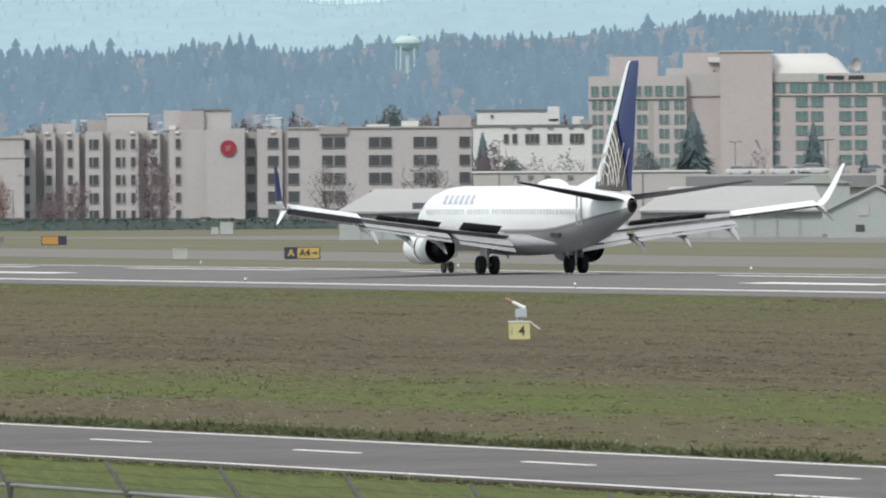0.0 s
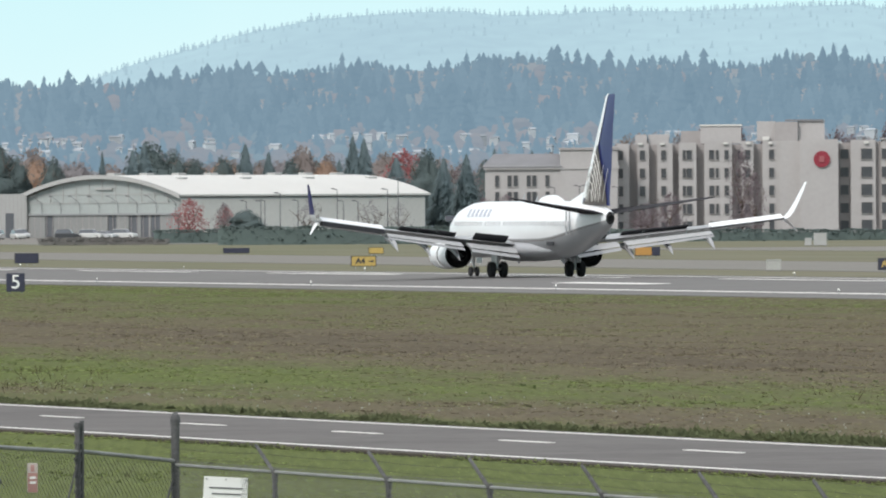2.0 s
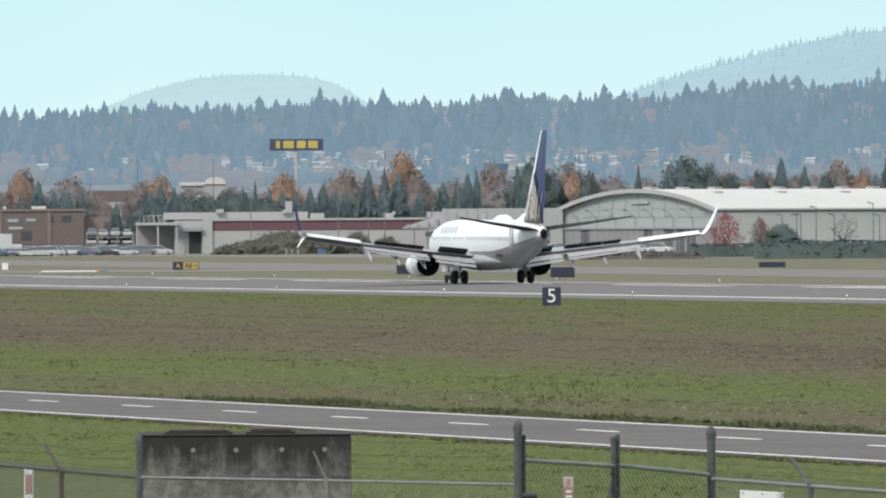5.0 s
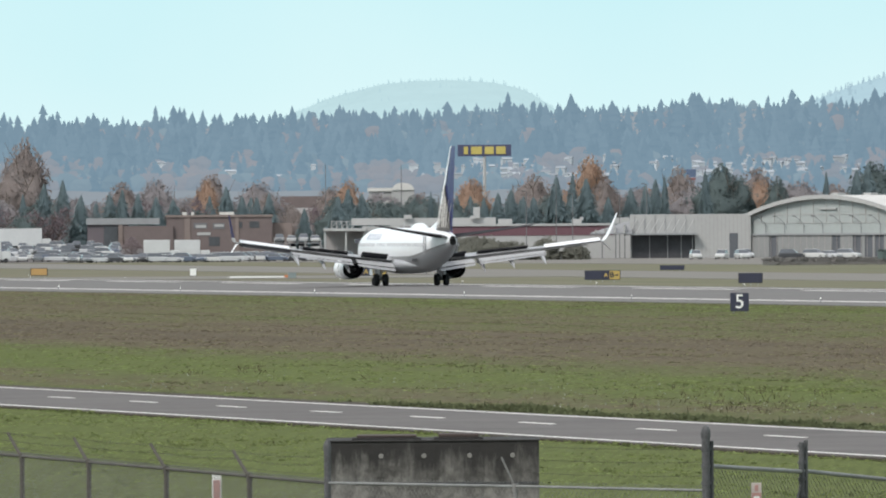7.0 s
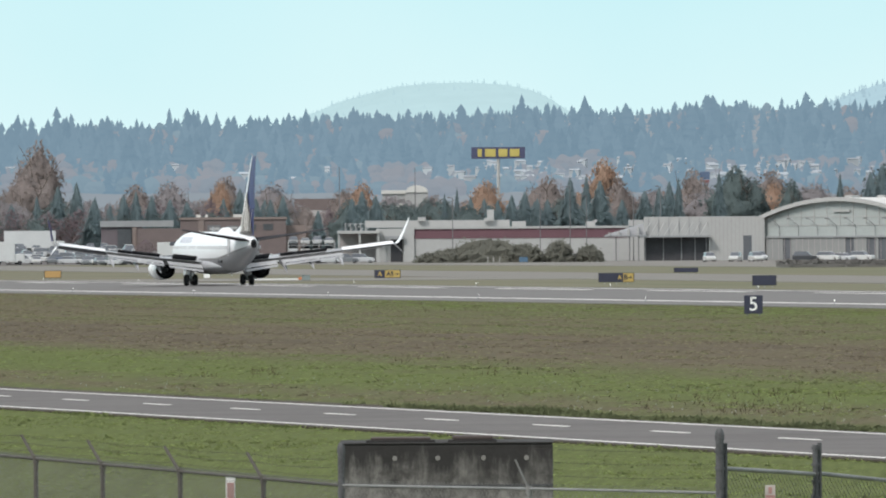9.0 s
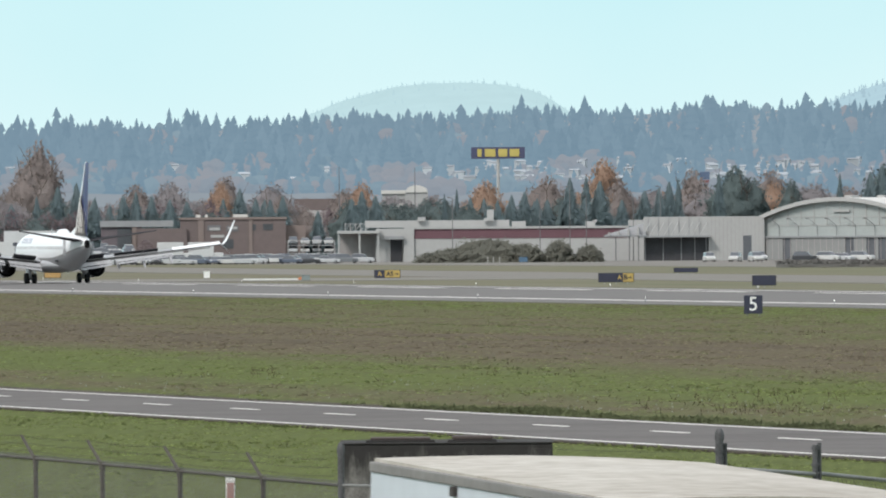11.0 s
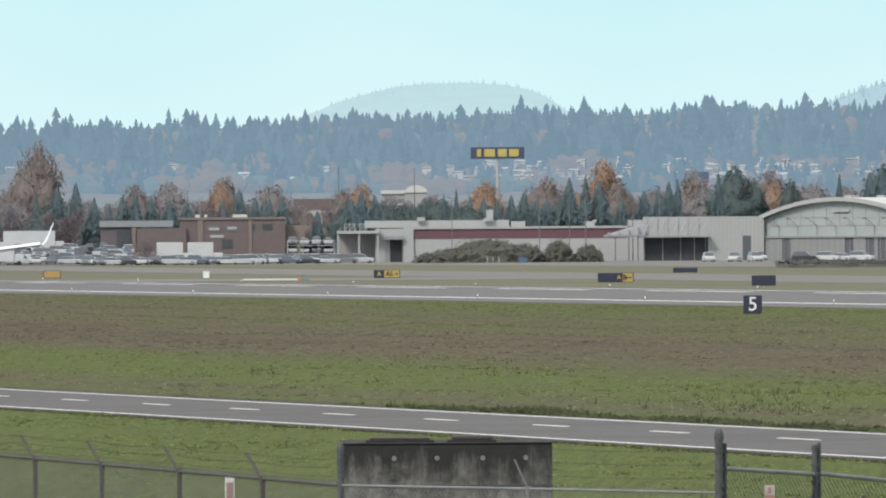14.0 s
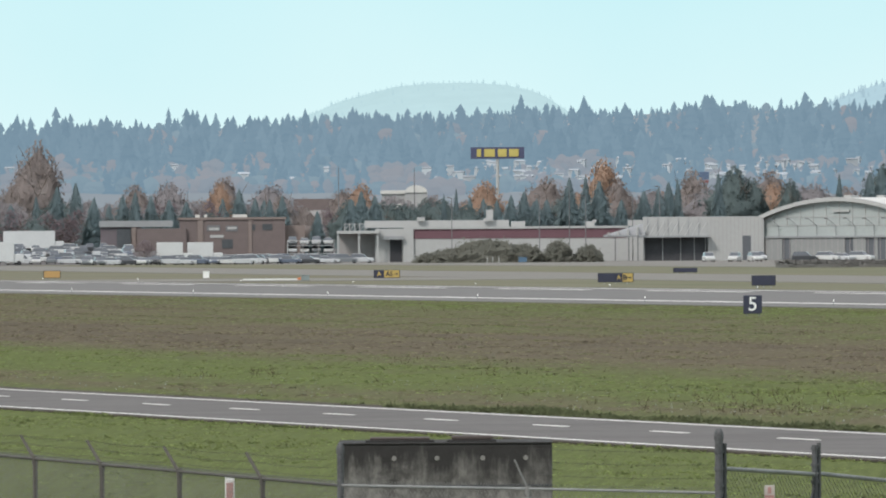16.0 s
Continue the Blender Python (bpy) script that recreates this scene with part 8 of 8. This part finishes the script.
bm = bmesh.new()
loft(bm, [[(*spot(u, 2400), -.3), (*spot(u, 2425), .01), (*spot(u, 2545), 2.3), (*spot(u, 2640), 2.3), (*spot(u, 2640), -.3)] for u in (-120, 80, 290)])
tagged(mesh_object("car_park", bm, ROAD_TAR), "grey asphalt car park rising away from the apron", "car park", kind="structure")
for row, r in enumerate((2432, 2452, 2474, 2496, 2518, 2540)):
    for k in range(11):
        u = -38 + 27 * k + rng.uniform(-9, 9)
        if u < 255 and rng.random() < .86:
            car(u, r, rng.choice(cols), rng.choice((0, 8, 85, 92, 180)), rng.random() < .5, lot_z(r))
for u, r, v, n, z in ((309, 2420, 429, 6.7, 0), (363, 2426, 429, 6.6, 0), (60, 2566, 409, 12.0, 2.3), (14, 2424, 428, 6.0, 0)):
    van(u, r, v, n, base=z)
for u in (862, 872, 883):
    x, y = spot(u, 2372)
    t = thing("bollard", pose(x, y, 0), "short white bollard before the thicket", "bollard", "bollards before the thicket")
    part("post", rods(((0, 0, -.05), (0, 0, 1.0), .10), sides=10), POLE_PALE, t)
    part("cap", rods(((0, 0, 1.0), (0, 0, 1.06), .11, .05), sides=10), PIPE, t)
x, y = spot(925, 2368)
ground_box(x, y, 1.5, 1.0, .95, shader("dull_blue_bin_paint", (.07, .13, .20), .6), "dull blue bin on the apron", "blue_bin")
for u, r, c, turn, tall in ((612, 2415, "grey", 90, True), (640, 2418, "silver", 85, True), (560, 2420, "white", 95, True), (520, 2424, "grey", 85, False)):
    car(u, r, c, turn, tall)
x, y = spot(550, 2520)
deck = thing("parking_deck", pose(x, y, 0, 0, 0, facing(550)), "open steel parking deck crowded with cars", "parking deck")
for lv in (1.75, 3.3):
    part("deck_slab", boxes((-4.6, 4.6, -2.6, 2.6, lv - .15, lv), bevel=.02), PIPE, deck)
for px in (-4.5, -1.5, 1.5, 4.5):
    for py in (-2.5, 2.5):
        part("deck_post", rods(((px, py, 0), (px, py, 4.2), .08), sides=6), OFFWHITE, deck)
part("deck_rail", rods(((-4.5, -2.5, 4.2), (4.5, -2.5, 4.2), .05), ((-4.5, 2.5, 4.2), (4.5, 2.5, 4.2), .05), sides=5), OFFWHITE, deck)
for lv in (1.75, 3.3):
    for k in range(4):
        car(550 - 32 + 21 * k, 2520, ("white", "silver", "white", "grey")[(k + int(lv)) % 4], 0, k % 2 == 0, lv)
truck = lorry()


def motions():
    # seconds, place along the runway, heading off the centre line after touchdown
    roll = [(0, 750.0, 1.3), (0.5, 784.0, 1.25), (1, 817.4, 1.2), (1.5, 850.1, 1.1), (2, 882.4, 1.0), (3, 944.5, .9), (4, 1004.3, .8), (5, 1062.4, .62), (6, 1118.3, .45), (7, 1171.7, .3), (8, 1222.7, .18),
            (9, 1271.0, .08), (10, 1317.4, 0), (11, 1361.1, 0), (12, 1400.7, 0), (13, 1436.0, 0), (14, 1468.3, 0), (15, 1497.8, 0), (16, 1523.5, 0)]
    walk(airliner, [(t, pose(RUNX, y, 0.34, 0, 0, turn)) for t, y, turn in roll])
    # the lorry comes from behind the eye and climbs gently past the fence
    drive = [(0, -175.0, -0.35, 0), (8, 12.0, -0.35, 0), (10, 62.0, -0.35, .3), (11, 85.2, -0.12, 1.0), (11.3, 91.6, 0.0, 1.1), (11.5, 96.2, 0.08, 1.1), (11.7, 101.0, 0.17, 1.1), (11.9, 106.1, 0.29, 1.1),
             (12.1, 111.3, 0.37, 1.1), (12.4, 119.1, 0.52, 1.0), (12.5, 121.9, 0.55, .9), (13, 134.5, 0.66, .5), (14, 160.0, 0.74, .2), (16, 211.0, 0.75, 0)]
    walk(truck, [(t, pose(20.46, y, z + 0.03, pitch, 1.3)) for t, y, z, pitch in drive])


motions()
